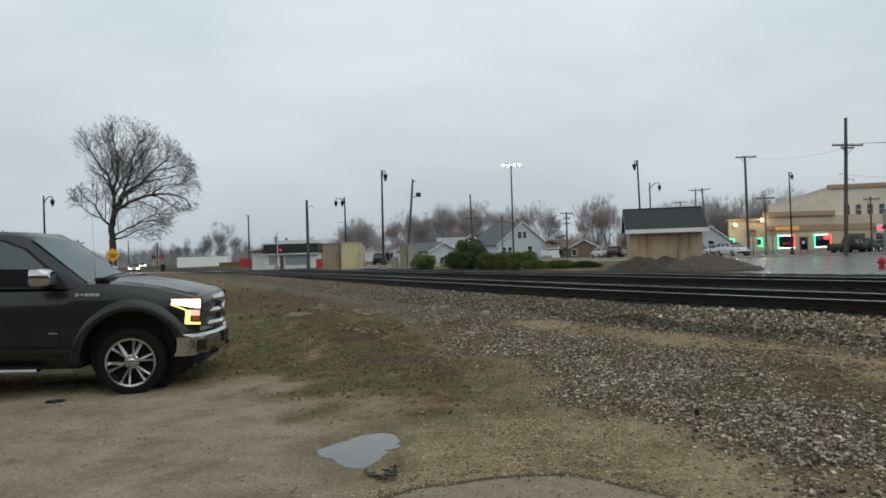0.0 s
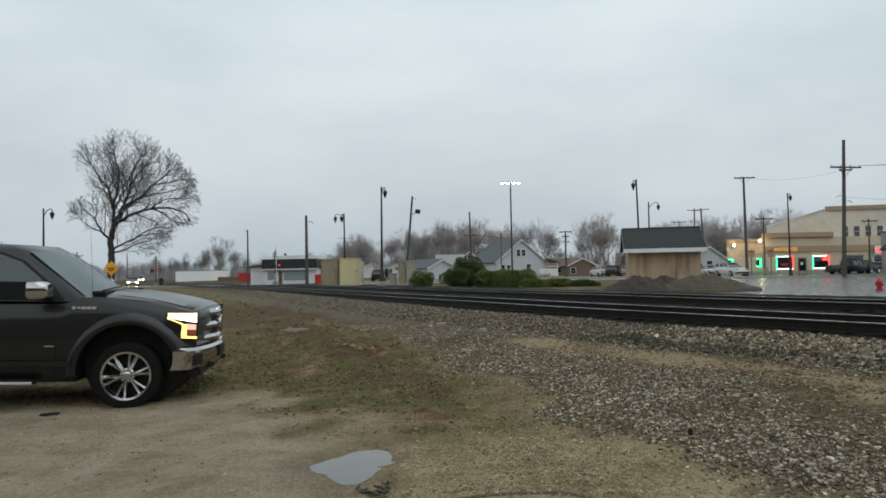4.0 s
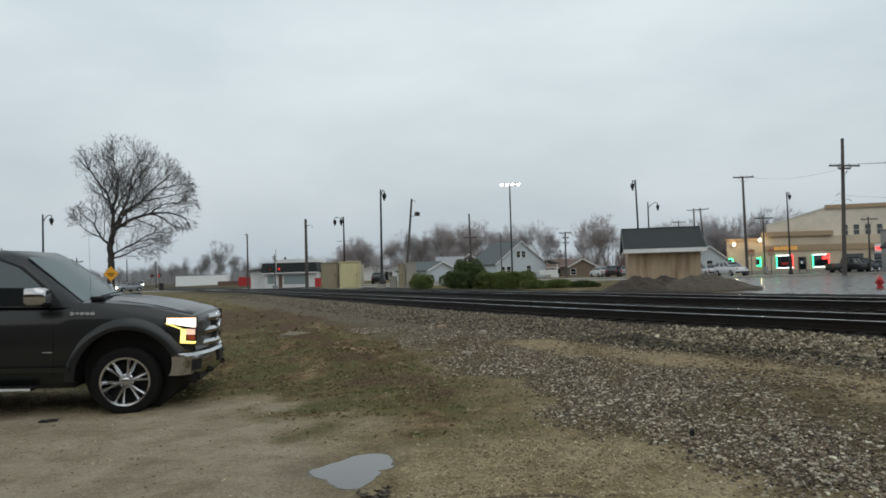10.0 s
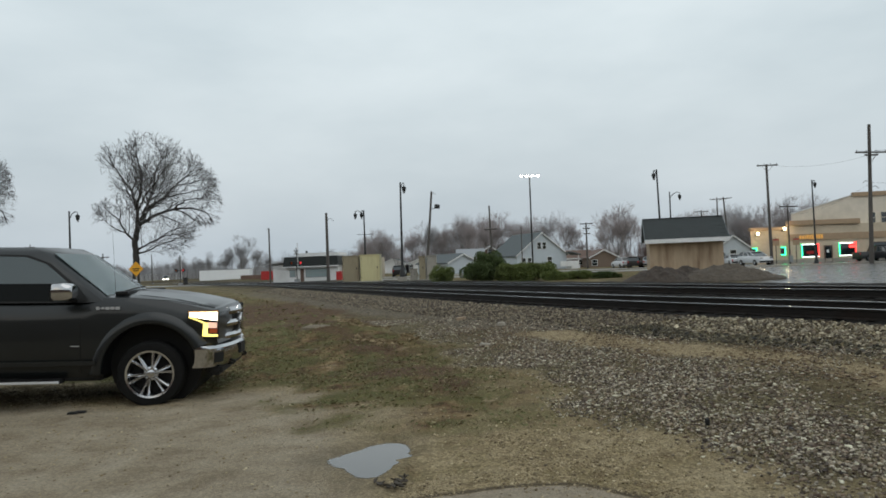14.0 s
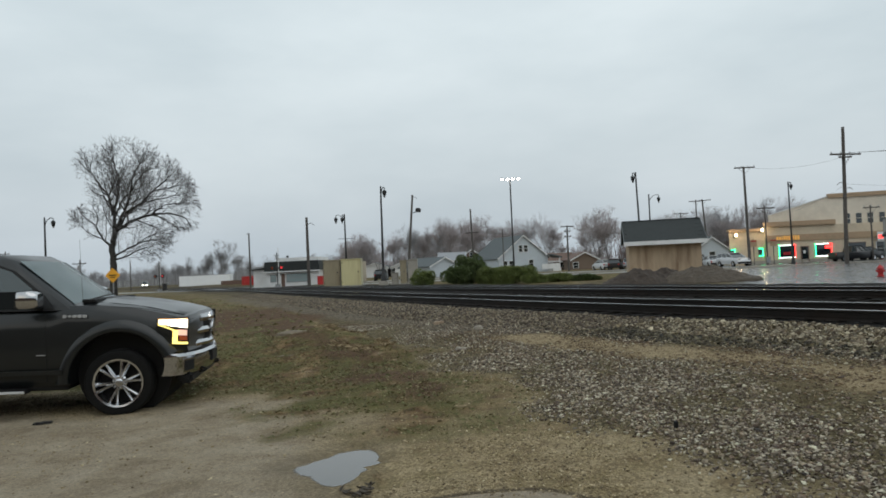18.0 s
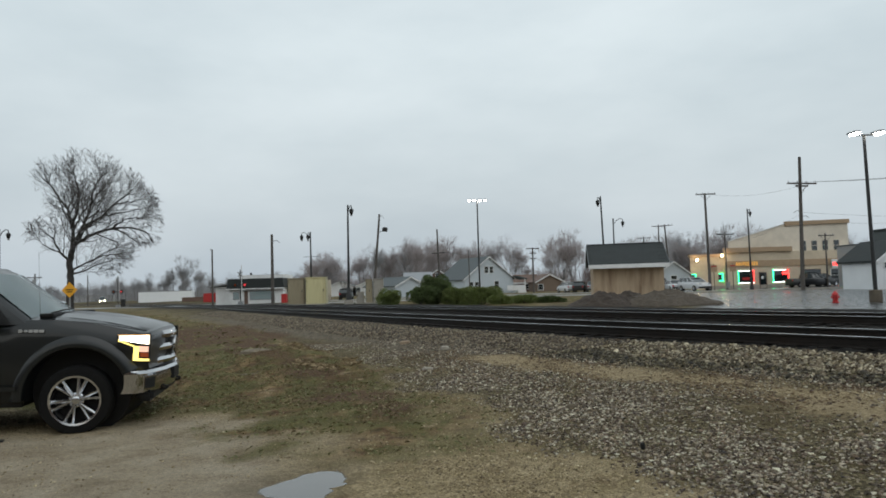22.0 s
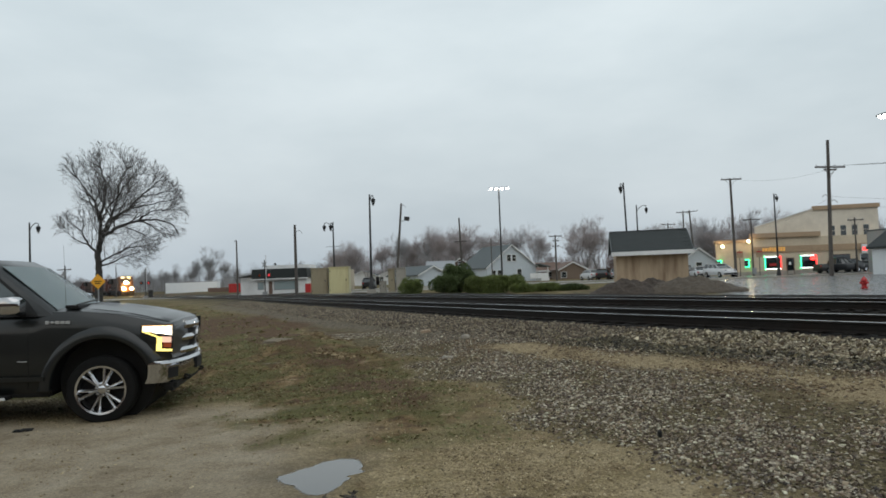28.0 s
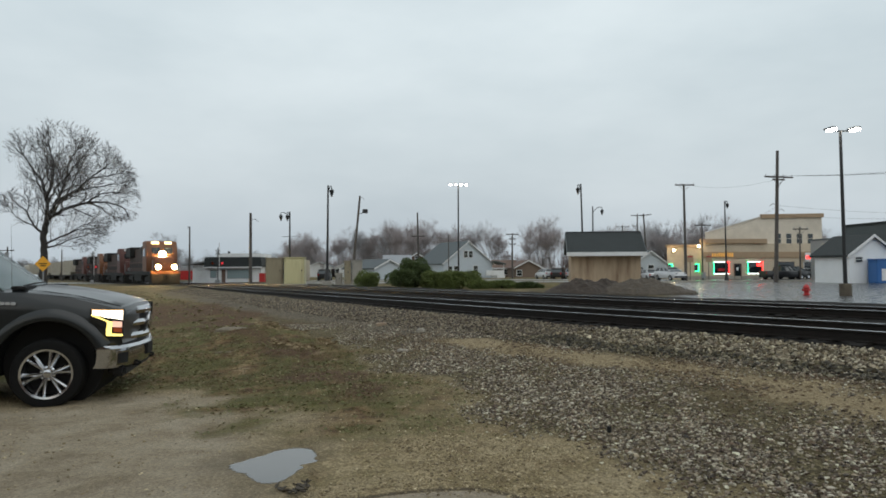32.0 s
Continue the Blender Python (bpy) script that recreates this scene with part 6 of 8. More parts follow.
def crossing_signal(x, y, face=-1, h=4.6):
    z = gz(x, y)
    t = thing("crossing_signal", x, y, z, "railway crossing signal mast with red flashing lights", "crossing signal", "crossing signals")
    part("mast", cyl(B(), (0, 0, -0.1), (0, 0, h), 0.07, 0.06, 10), M["pole_black"], t)
    part("mast_base", bx(-0.3, -0.3, -0.1, 0.3, 0.3, 0.45, 0.04), M["grey_metal"], t)
    for a in (45, -45):
        bm = bx(-0.42, -0.02, -0.07, 0.42, 0.0, 0.07, 0.005)
        part("crossbuck_board", bm, M["grey_metal"], t, "dull crossbuck board", m=pose(0, -0.10 - (0.025 if a > 0 else 0), h - 0.6, 0, a, 0))
    part("lamp_bar", cyl(B(), (-0.75, -0.1, 2.6), (0.75, -0.1, 2.6), 0.04, 0.04, 8), M["pole_black"], t)
    for u, lit in ((-0.62, False), (0.62, True)):
        q = part("lamp_background", lathe(B(), [(0.30, 0.0), (0.30, 0.03), (0.0, 0.03)], (u, -0.18, 2.6), "Y", 20), M["pole_black"], t)
        part("lamp_lens", lathe(B(), [(0.15, 0.0), (0.15, -0.05), (0.0, -0.07)], (u, -0.18, 2.6), "Y", 16), M["signal_red"] if lit else M["head_red"], q, "lit red lens" if lit else "")
        part("lamp_hood", lathe(B(), [(0.17, 0.0), (0.17, -0.25)], (u, -0.18, 2.6), "Y", 14, caps=False), M["pole_black"], q)
    part("gate_arm", tube(B(), [(0.15, 0.1, 1.2), (0.15, 0.1, 5.2)], 0.05, 6), M["white"], t, "raised gate arm")
    return t


crossing_signal(-48.6, 118, h=5.2)
crossing_signal(-22.2, 92, h=4.6)
for x, y, h in ((-47.6, 117.4, 1.3),):
    cabinet(x, y, 0.6, 0.5, h, M["pole_black"], "small dark steel signal case beside the crossing")


def make_hydrant():
    x, y = 21.6, 34.5
    t = thing("fire_hydrant", x, y, gz(x, y), "red cast-iron fire hydrant on the wet lot", "hydrant")
    part("barrel", lathe(B(), [(0.17, 0), (0.17, 0.05), (0.12, 0.07), (0.12, 0.36), (0.16, 0.37), (0.16, 0.41), (0.14, 0.45), (0.09, 0.53), (0.03, 0.56), (0.03, 0.60), (0.0, 0.60)], seg=18), M["red_paint"], t)
    for d in ((0.2, 0, 0), (-0.2, 0, 0), (0, -0.22, 0)):
        part("outlet_cap", cyl(B(), (0, 0, 0.28), (d[0], d[1], 0.28), 0.065, 0.065, 10), M["red_paint"], t)


make_hydrant()


def make_ice_box():
    t = thing("vending_bin", 42.8, 56.5, gz(42, 57), "tall blue steel drop box with a white panel", "bin")
    part("body", bx(-1.25, 0, 0.0, 1.25, 1.2, 2.0, 0.05), M["blue_paint"], t)
    part("panel", bx(-0.85, -0.03, 0.25, 0.05, 0.0, 1.25, 0.01), M["white"], t, "white panel")
    part("chute", bx(-0.95, -0.05, 1.45, 0.15, 0.0, 1.75, 0.02), M["blue_paint"], t)
    part("roof", bx(-1.3, -0.08, 2.0, 1.3, 1.25, 2.12, 0.02), M["blue_paint"], t)


make_ice_box()


def make_reflected_block():
    """An unseen block added behind the viewer to darken the truck's reflections; it closes the south."""
    t = thing("depot_building", -8, -13, 0, "unseen dark brown block added behind the viewer for the truck to reflect", "building")
    part("wall", bx(-38, -6, -0.3, 30, 0, 5.6), M["brick_brown"], t)
    part("roof", prism(B(), [(-7.0, 5.5), (1.2, 5.5), (1.2, 5.8), (-3.0, 7.6), (-7.0, 5.8)], -39, 31, "X"), M["shingle"], t)


make_reflected_block()


def make_pavement():
    t = thing("pavement", 0, 0, 0, "pale concrete pavement strip with a raised kerb", "pavement", kind="structure")
    for k in range(16):
        x = 24.0 + k * 2.5
        part("paving_slab", bx(x, 67.0, gz(x, 67) - 0.2, x + 2.48, 69.0, gz(x, 67) + 0.13, 0.02), M["concrete"], t)
        part("kerb", bx(x, 66.75, gz(x, 67) - 0.2, x + 2.48, 66.995, gz(x, 67) + 0.15, 0.02), M["concrete"], t)


make_pavement()


# ---- parked vehicles ----
def make_car(x, y, turn, kind, paint, label, lights=False, z=None):
    """A parked vehicle; its nose points along +x before the turn."""
    L, W, belt, roof = {"sedan": (4.7, 1.8, 0.92, 1.45), "suv": (4.7, 1.9, 1.12, 1.70), "pickup": (5.6, 1.95, 1.12, 1.85), "van": (5.2, 2.0, 1.15, 2.1)}[kind]
    t = thing("pickup_truck" if kind == "pickup" else "car", x, y, gz(x, y) if z is None else z, label, "truck" if kind == "pickup" else "car", "parked vehicles", turn)
    h, w = L / 2, W / 2
    st = ((-h, belt - 0.12, 0.9), (-h + 0.12, belt, 0.98), (-0.5, belt, 1.0), (0.7, belt, 1.0), (h - 0.7, belt - 0.12, 0.98), (h - 0.12, belt - 0.22, 0.93), (h, belt - 0.40, 0.86))
    rings = []
    for u, zt, k in st:
        half = [(0, 0.28), (w * k * 0.95, 0.28), (w * k, 0.5), (w * k, zt - 0.15), (w * k * 0.93, zt), (0, zt + 0.02)]
        rings.append([(u, v, q) for v, q in mirrored(half)])
    part("body", loft(B(), rings), paint, t)
    if kind == "sedan":
        lo, hi = (-1.9, 1.1), (-1.1, 0.2)
    elif kind == "pickup":
        lo, hi = (-0.9, 1.15), (-0.7, 0.45)
    else:
        lo, hi = (-h + 0.1, 1.25), (-h + 0.5, 0.15)
    rings = []
    for f in (0.0, 1.0):
        z = belt - 0.02 + (roof - 0.08 - belt) * f
        a, b, v = lo[0] + (hi[0] - lo[0]) * f, lo[1] + (hi[1] - lo[1]) * f, w * (0.94 - 0.18 * f)
        rings.append([(a, -v, z), (b, -v * 0.95, z), (b, v * 0.95, z), (a, v, z)])
    part("cabin", loft(B(), rings), M["dark_glass"], t, "dark glazed cabin")
    bm = bx(hi[0] - 0.08, -w * 0.78, roof - 0.1, hi[1] + 0.08, w * 0.78, roof, 0.04)
    part("roof", bm, paint, t)
    for s in (-1, 1):
        for k in range(4):
            f = k / 3
            u0, u1 = lo[0] + (lo[1] - lo[0]) * f, hi[0] + (hi[1] - hi[0]) * f
            part("pillar", tube(B(), [(u0, s * w * 0.935, belt - 0.02), (u1, s * w * 0.765, roof - 0.06)], 0.035, 6), paint, t)
        part("headlight", bx(h - 0.16, s * w * 0.66 - 0.17, belt - 0.36, h + 0.02, s * w * 0.66 + 0.17, belt - 0.22, 0.03), M["car_lamp"] if lights else M["chrome"], t)
        part("tail_light", bx(-h - 0.02, s * w * 0.78 - 0.1, belt - 0.35, -h + 0.1, s * w * 0.78 + 0.1, belt - 0.1, 0.02), M["red_paint"], t)
        for u in (-h + 0.9, h - 0.95):
            q = new("wheel")
            q.parent = t
            q.matrix_local = pose(u, s * (w - 0.08), 0.34)
            part("tyre", lathe(B(), [(0.2, -0.1), (0.34, -0.11), (0.35, 0.0), (0.34, 0.11), (0.2, 0.1)], axis="Y", seg=18), M["tyre"], q)
            part("rim", lathe(B(), [(0.21, s * 0.09), (0.21, s * 0.115), (0.0, s * 0.10)], axis="Y", seg=14), M["alloy"], q)
    for nm, u in (("front_bumper", h - 0.08), ("rear_bumper", -h + 0.02)):
        part(nm, bx(u - 0.06, -w * 0.9, 0.3, u + 0.12, w * 0.9, 0.55, 0.04), M["black_plastic"], t)
    return t


make_car(35.5, 86.0, -80, "suv", M["car_white"], "white estate-like car parked by the shop corner")
make_car(34.6, 90.5, 84, "sedan", M["car_white"], "white saloon parked behind the white estate")
make_car(34.6, 96.0, 76, "suv", M["car_black"], "dark car behind the white saloon")
make_car(50.4, 86.0, 3, "pickup", M["car_black"], "black pickup truck parked before the shop")
make_car(54.0, 89.5, 12, "suv", M["car_black"], "black car parked before the shop", )
make_car(60.0, 89.5, 95, "suv", M["car_white"], "white car parked beside the shop")
make_car(25.2, 112, 100, "suv", M["car_white"], "white estate-like car parked beyond the lawn")
make_car(26.9, 110.5, 70, "suv", M["car_black"], "black car parked beyond the lawn")
make_car(29.0, 110, 74, "suv", M["car_silver"], "silver car parked beyond the lawn")
make_car(-10.0, 108, 90, "suv", M["car_black"], "black car parked by the small white houses")
make_car(-15.4, 108, 90, "sedan", M["car_black"], "dark car parked by the small white houses")
make_car(-94.2, 217, -66, "van", M["car_white"], "white van waiting with its headlights on", lights=True)
ROAD_CAR = make_car(-44.5, 107, -140, "sedan", M["car_silver"], "silver car creeping over the crossing road with lit headlights", lights=True)


# ---- trees ----
def sticks(segs, sides):
    """Tapered sticks as one mesh's vertices and faces."""
    vs, fs = [], []
    for a, b, r0, r1, level in segs:
        d = (b - a)
        if d.length < 1e-5:
            continue
        d = d.normalized()
        u = d.orthogonal().normalized()
        w = d.cross(u)
        k0 = len(vs)
        if level == 4:
            vs += [a - u * r0, a + u * r0, b + w * r1]
            fs.append((k0, k0 + 1, k0 + 2))
            continue
        n = sides if level < 2 and r0 > 0.03 else 3
        for p, r in ((a, r0), (b, r1)):
            for i in range(n):
                t = 6.28318 * i / n
                vs.append(p + u * (r * math.cos(t)) + w * (r * math.sin(t)))
        for i in range(n):
            fs.append((k0 + i, k0 + (i + 1) % n, k0 + n + (i + 1) % n, k0 + n + i))
    return vs, fs


def stick_mesh(name, segs, sides, material):
    vs, fs = sticks(segs, sides)
    me = bpy.data.meshes.new(name)
    me.from_pydata(vs, [], fs)
    me.shade_smooth()
    me.materials.append(material)
    return me


def forked_tree(seed, height, spread, trunk_r, label, twig_mat):
    """A distant leafless tree: limbs fork again and again and bend upwards; the last forks carry fine twigs."""
    rnd = random.Random(seed)
    limbs, twigs = [], []

    def grow(a, d, length, r, level):
        k = 2 if level < 4 else 1
        for _ in range(k):
            d = (d + Vector((rnd.gauss(0, 0.10), rnd.gauss(0, 0.10), 0.10))).normalized()
            b = a + d * length / k
            (limbs if level < 3 else twigs).append((a, b, r, r * 0.86, 1 if level < 3 else 3))
            if level < 4:
                for _ in range(1 if level else 3):
                    e = (d * 0.8 + Vector((rnd.gauss(0, 0.7), rnd.gauss(0, 0.7), rnd.gauss(0.1, 0.4)))).normalized()
                    grow(a.lerp(b, rnd.uniform(0.1, 0.9)), e, height * rnd.uniform(0.06, 0.11), r * 0.25, 5)
            a, r = b, r * 0.86
            if level >= 3:
                for _ in range(2):
                    e = (d + Vector((rnd.gauss(0, 0.6), rnd.gauss(0, 0.6), rnd.gauss(0.2, 0.5)))).normalized()
                    twigs.append((a - d * rnd.uniform(0, 0.4), a + e * rnd.uniform(0.35, 0.9), 0.011, 0.005, 4))
        if level == 6:
            for _ in range(3):
                e = (d + Vector((rnd.gauss(0, 0.45), rnd.gauss(0, 0.45), rnd.gauss(0.2, 0.4)))).normalized()
                twigs.append((a - d * rnd.uniform(0, 0.5), a + e * rnd.uniform(0.4, 1.0), 0.011, 0.004, 4))
            return
        n = 3 if level < 2 or rnd.random() < 0.35 else 2
        turn = rnd.uniform(0, 6.28)
        for i in range(n):
            u = d.orthogonal().normalized()
            w = d.cross(u)
            t = turn + 6.28 * i / n + rnd.uniform(-0.4, 0.4)
            lean = rnd.uniform(0.25, 0.62) * spread
            e = (d + (u * math.cos(t) + w * math.sin(t)) * lean + Vector((0, 0, 0.12))).normalized()
            grow(a, e, (height * 0.23 if level == 0 else length) * rnd.uniform(0.62, 0.92), r * 0.68, level + 1)

    grow(Vector((0, 0, -0.2)), Vector((0, 0, 1)), height * 0.17, trunk_r, 0)
    t = thing("tree", 0, 0, 0, label, "tree", "bare trees in the distance")
    # bark and twigs wear the colours paled for haze
    ob = new("trunk", stick_mesh("trunk", limbs, 5, M["hazy_bark"]))
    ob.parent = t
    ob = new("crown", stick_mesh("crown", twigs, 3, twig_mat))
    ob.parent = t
    ob["label"] = "crown of fine bare twigs"
    return t


def limbed_tree(name, seed, trunk, limbs, trunk_r, profile, label):
    """A leafless tree: given limbs carry branches, branchlets and twigs that fork alternately and stay inside an uneven crown."""
    rnd = random.Random(seed)
    zs, left, right = profile
    wood, twigs = [], []

    def inside(p):
        a, b = float(np.interp(p.z, zs, left)), float(np.interp(p.z, zs, right))
        half = max(0.3, (b - a) / 2)
        deep = min(4.6, half + 0.6)
        return zs[0] < p.z < zs[-1] and ((p.x - (a + b) / 2) / half) ** 2 + (p.y / deep) ** 2 < 1.0

    def fork(d, angle, roll):
        u = d.orthogonal().normalized()
        w = d.cross(u)
        return (d * math.cos(angle) + (u * math.cos(roll) + w * math.sin(roll)) * math.sin(angle)).normalized()

    def tips(p, d, k, size):
        for _ in range(k):
            e = fork(d, rnd.uniform(0.1, 0.7), rnd.uniform(0, 6.28))
            twigs.append((p - d * rnd.uniform(0, 0.2), p + e * size * rnd.uniform(0.5, 1.2), 0.0070, 0.003, 4))

    def grow(p, d, length, r, level):
        piece = (0.30, 0.30, 0.24, 0.20)[level]
        n = max(2, int(length / piece))
        roll, since, bend = rnd.uniform(0, 6.28), 0.0, fork(d, 1.57, rnd.uniform(0, 6.28)) * 0.05
        for i in range(n):
            f = (i + 1) / n
            pull = Vector((0.02, 0, 0.07 if p.z > 7.6 else (-0.02 if p.x > 3.5 else 0.04)))
            d = (d + bend + pull + Vector((rnd.gauss(0, 0.10), rnd.gauss(0, 0.10), rnd.gauss(0, 0.08)))).normalized()
            if rnd.random() < 0.3:
                bend = -bend
            q = p + d * (length / n)
            r1 = max(r * (1 - 0.62 / n), 0.004)
            (wood if r > 0.03 else twigs).append((p, q, r, r1, 1 if r > 0.03 else 3))
            since += length / n
            if level < 3 and since > (0.32, 0.23, 0.17)[level] and f > 0.12:
                since = 0.0
                roll += 2.4 + rnd.gauss(0, 0.5)
                rest = length * (0.72 - 0.34 * f) * rnd.uniform(0.6, 1.15)
                grow(q, fork(d, rnd.uniform(0.5, 0.95), roll), max(rest, 0.3), max(r1 * 0.48, (0.013, 0.009, 0.0060)[level]), level + 1)
            if level == 3 or f > 0.8:
                tips(q, d, 2, 0.46)
            p, r = q, r1
            if not inside(p):
                tips(p, d, 4, 0.35)
                return

    def follow(points, r0, r1, branches):
        """A limb through given points; side branches leave it all the way."""
        pts = [Vector(q) for q in points]
        total = sum((b - a).length for a, b in zip(pts[:-1], pts[1:]))
        gone, since, roll, last = 0.0, 0.0, rnd.uniform(0, 6.28), pts[0]
        for a, b in zip(pts[:-1], pts[1:]):
            n = max(2, int((b - a).length / 0.30))
            d = (b - a).normalized()
            for k in range(n):
                q = a.lerp(b, (k + 1) / n) + Vector((rnd.gauss(0, 0.035), rnd.gauss(0, 0.035), rnd.gauss(0, 0.03)))
                f0, f1 = gone / total, min(1.0, (gone + (b - a).length / n) / total)
                wood.append((last, q + (q - last) * 0.15, r0 + (r1 - r0) * f0 ** 0.8, r0 + (r1 - r0) * f1 ** 0.8, 0))
                gone += (b - a).length / n
                since += (b - a).length / n
                if branches and since > 0.34 and f1 > 0.16:
                    since = 0.0
                    roll += 2.4 + rnd.gauss(0, 0.4)
                    grow(q, fork(d, rnd.uniform(0.55, 1.0), roll), rnd.uniform(1.5, 3.2) * (1.05 - 0.30 * f1), max(0.020, (r0 + (r1 - r0) * f1) * 0.42), 1)
                last = q
        if branches:
            for _ in range(4):
                grow(last, fork(d, rnd.uniform(0.1, 0.8), rnd.uniform(0, 6.28)), rnd.uniform(1.2, 1.9), r1 * 0.9, 1)

    follow(trunk, trunk_r * 1.15, trunk_r * 0.72, False)
    for r0, r1, points in limbs:
        follow(points, r0, r1, True)
    t = thing(name, 0, 0, 0, label, "tree", "bare trees")
    ob = new("trunk", stick_mesh("trunk", wood, 10, M["bark"]))
    ob.parent = t
    ob = new("crown", stick_mesh("crown", twigs, 3, M["twig"]))
    ob.parent = t
    ob["label"] = "crown of fine bare twigs"
    return t


BIG_LIMBS = ((0.17, 0.045, ((0.3, 0, 5.9), (0.15, 0.1, 7.4), (-0.3, 0.3, 8.9), (-1.1, 0.3, 10.0), (-1.8, 0.2, 11.1))),
             (0.15, 0.040, ((0.1, 0.1, 7.2), (0.7, -0.2, 8.7), (0.9, -0.3, 10.2), (0.5, -0.2, 11.6))),
             (0.17, 0.040, ((0.3, 0, 5.9), (1.2, -0.3, 7.2), (1.9, -0.5, 8.8), (2.2, -0.5, 10.4), (2.7, -0.3, 11.5))),
             (0.14, 0.040, ((1.2, -0.3, 7.2), (2.9, -0.6, 8.1), (4.0, -0.6, 9.1), (4.9, -0.5, 9.9))),
             (0.18, 0.035, ((0.3, 0, 5.8), (1.7, 0.2, 6.7), (3.4, 0.4, 7.2), (5.0, 0.4, 7.2), (6.1, 0.3, 6.8), (6.6, 0.3, 6.3))),
             (0.10, 0.030, ((0.05, 0, 3.6), (1.0, -0.3, 4.0), (1.9, -0.5, 4.3), (3.0, -0.7, 4.8), (3.9, -0.7, 4.9))),
             (0.09, 0.030, ((0.05, 0, 3.3), (0.9, 0.5, 3.6), (1.8, 0.9, 4.1), (2.6, 1.1, 4.4))),
             (0.13, 0.030, ((-0.05, 0, 4.5), (-0.9, 0.1, 5.2), (-1.5, 0.3, 6.3), (-2.2, 0.2, 7.0))),
             (0.13, 0.035, ((0.1, 0, 5.2), (0.4, 1.4, 6.8), (0.9, 2.7, 8.6), (1.2, 3.3, 10.0))),
             (0.11, 0.035, ((0.1, 0, 5.0), (1.0, -1.6, 6.6), (2.2, -2.8, 8.0), (3.2, -3.0, 9.0))),
             (0.08, 0.030, ((1.9, -0.5, 8.8), (2.9, -1.4, 9.8), (3.9, -1.8, 10.7))),
             (0.08, 0.030, ((-0.3, 0.3, 8.9), (0.0, 0.9, 10.2), (-0.6, 1.2, 11.6))),
             (0.07, 0.030, ((-0.1, 0.2, 8.2), (-0.9, 0.6, 8.9), (-1.7, 0.8, 9.3))),
             (0.07, 0.025, ((2.9, -0.6, 8.1), (4.5, 0.1, 8.5), (6.2, 0.2, 8.8))),
             (0.07, 0.025, ((3.4, 0.4, 7.2), (4.7, -0.4, 7.8), (6.2, -0.6, 7.9))),
             (0.06, 0.025, ((4.0, -0.6, 9.1), (5.0, 0.3, 9.4), (6.0, 0.4, 9.6))),
             (0.06, 0.025, ((3.4, 0.4, 7.2), (4.4, 0.8, 6.6), (5.2, 0.8, 6.0))),
             (0.05, 0.022, ((1.9, -0.5, 4.3), (2.7, 0.3, 5.1), (3.9, 0.3, 5.5))),
             (0.05, 0.022, ((-0.9, 0.1, 5.2), (-1.6, -0.5, 5.6), (-2.2, -0.6, 6.2))),
             (0.05, 0.022, ((-1.5, 0.3, 6.3), (-1.5, 0.7, 7.2), (-1.9, 0.8, 7.9))))
big = limbed_tree("large_tree", 12, ((0, 0, -0.2), (0.03, 0, 2.0), (0.0, 0, 4.4), (0.3, 0, 6.0)), BIG_LIMBS, 0.31,
                  ((3.3, 3.9, 4.8, 5.3, 5.7, 6.2, 7.0, 7.8, 8.6, 10.0, 11.0, 12.0, 12.9, 13.6), (0.3, -0.6, -1.2, -1.7, -2.3, -2.7, -2.9, -2.3, -1.5, -2.2, -2.7, -2.6, -1.8, -0.4), (3.2, 4.3, 4.9, 4.8, 4.8, 7.0, 7.3, 7.3, 7.1, 6.5, 5.8, 4.9, 3.9, 2.2)),
                  "large leafless tree with a wide rounded crown")
big.matrix_world = pose(-28.6, 60, gz(-28.6, 60))
FAR_TREES = [forked_tree(40 + k, 9.0, rx / 3.2, 0.16, lab, M["hazy_twig_red"] if k % 2 else M["hazy_twig"])
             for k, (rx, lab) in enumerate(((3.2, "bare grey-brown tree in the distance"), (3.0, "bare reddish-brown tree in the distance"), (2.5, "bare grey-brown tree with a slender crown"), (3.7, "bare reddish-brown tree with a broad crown")))]


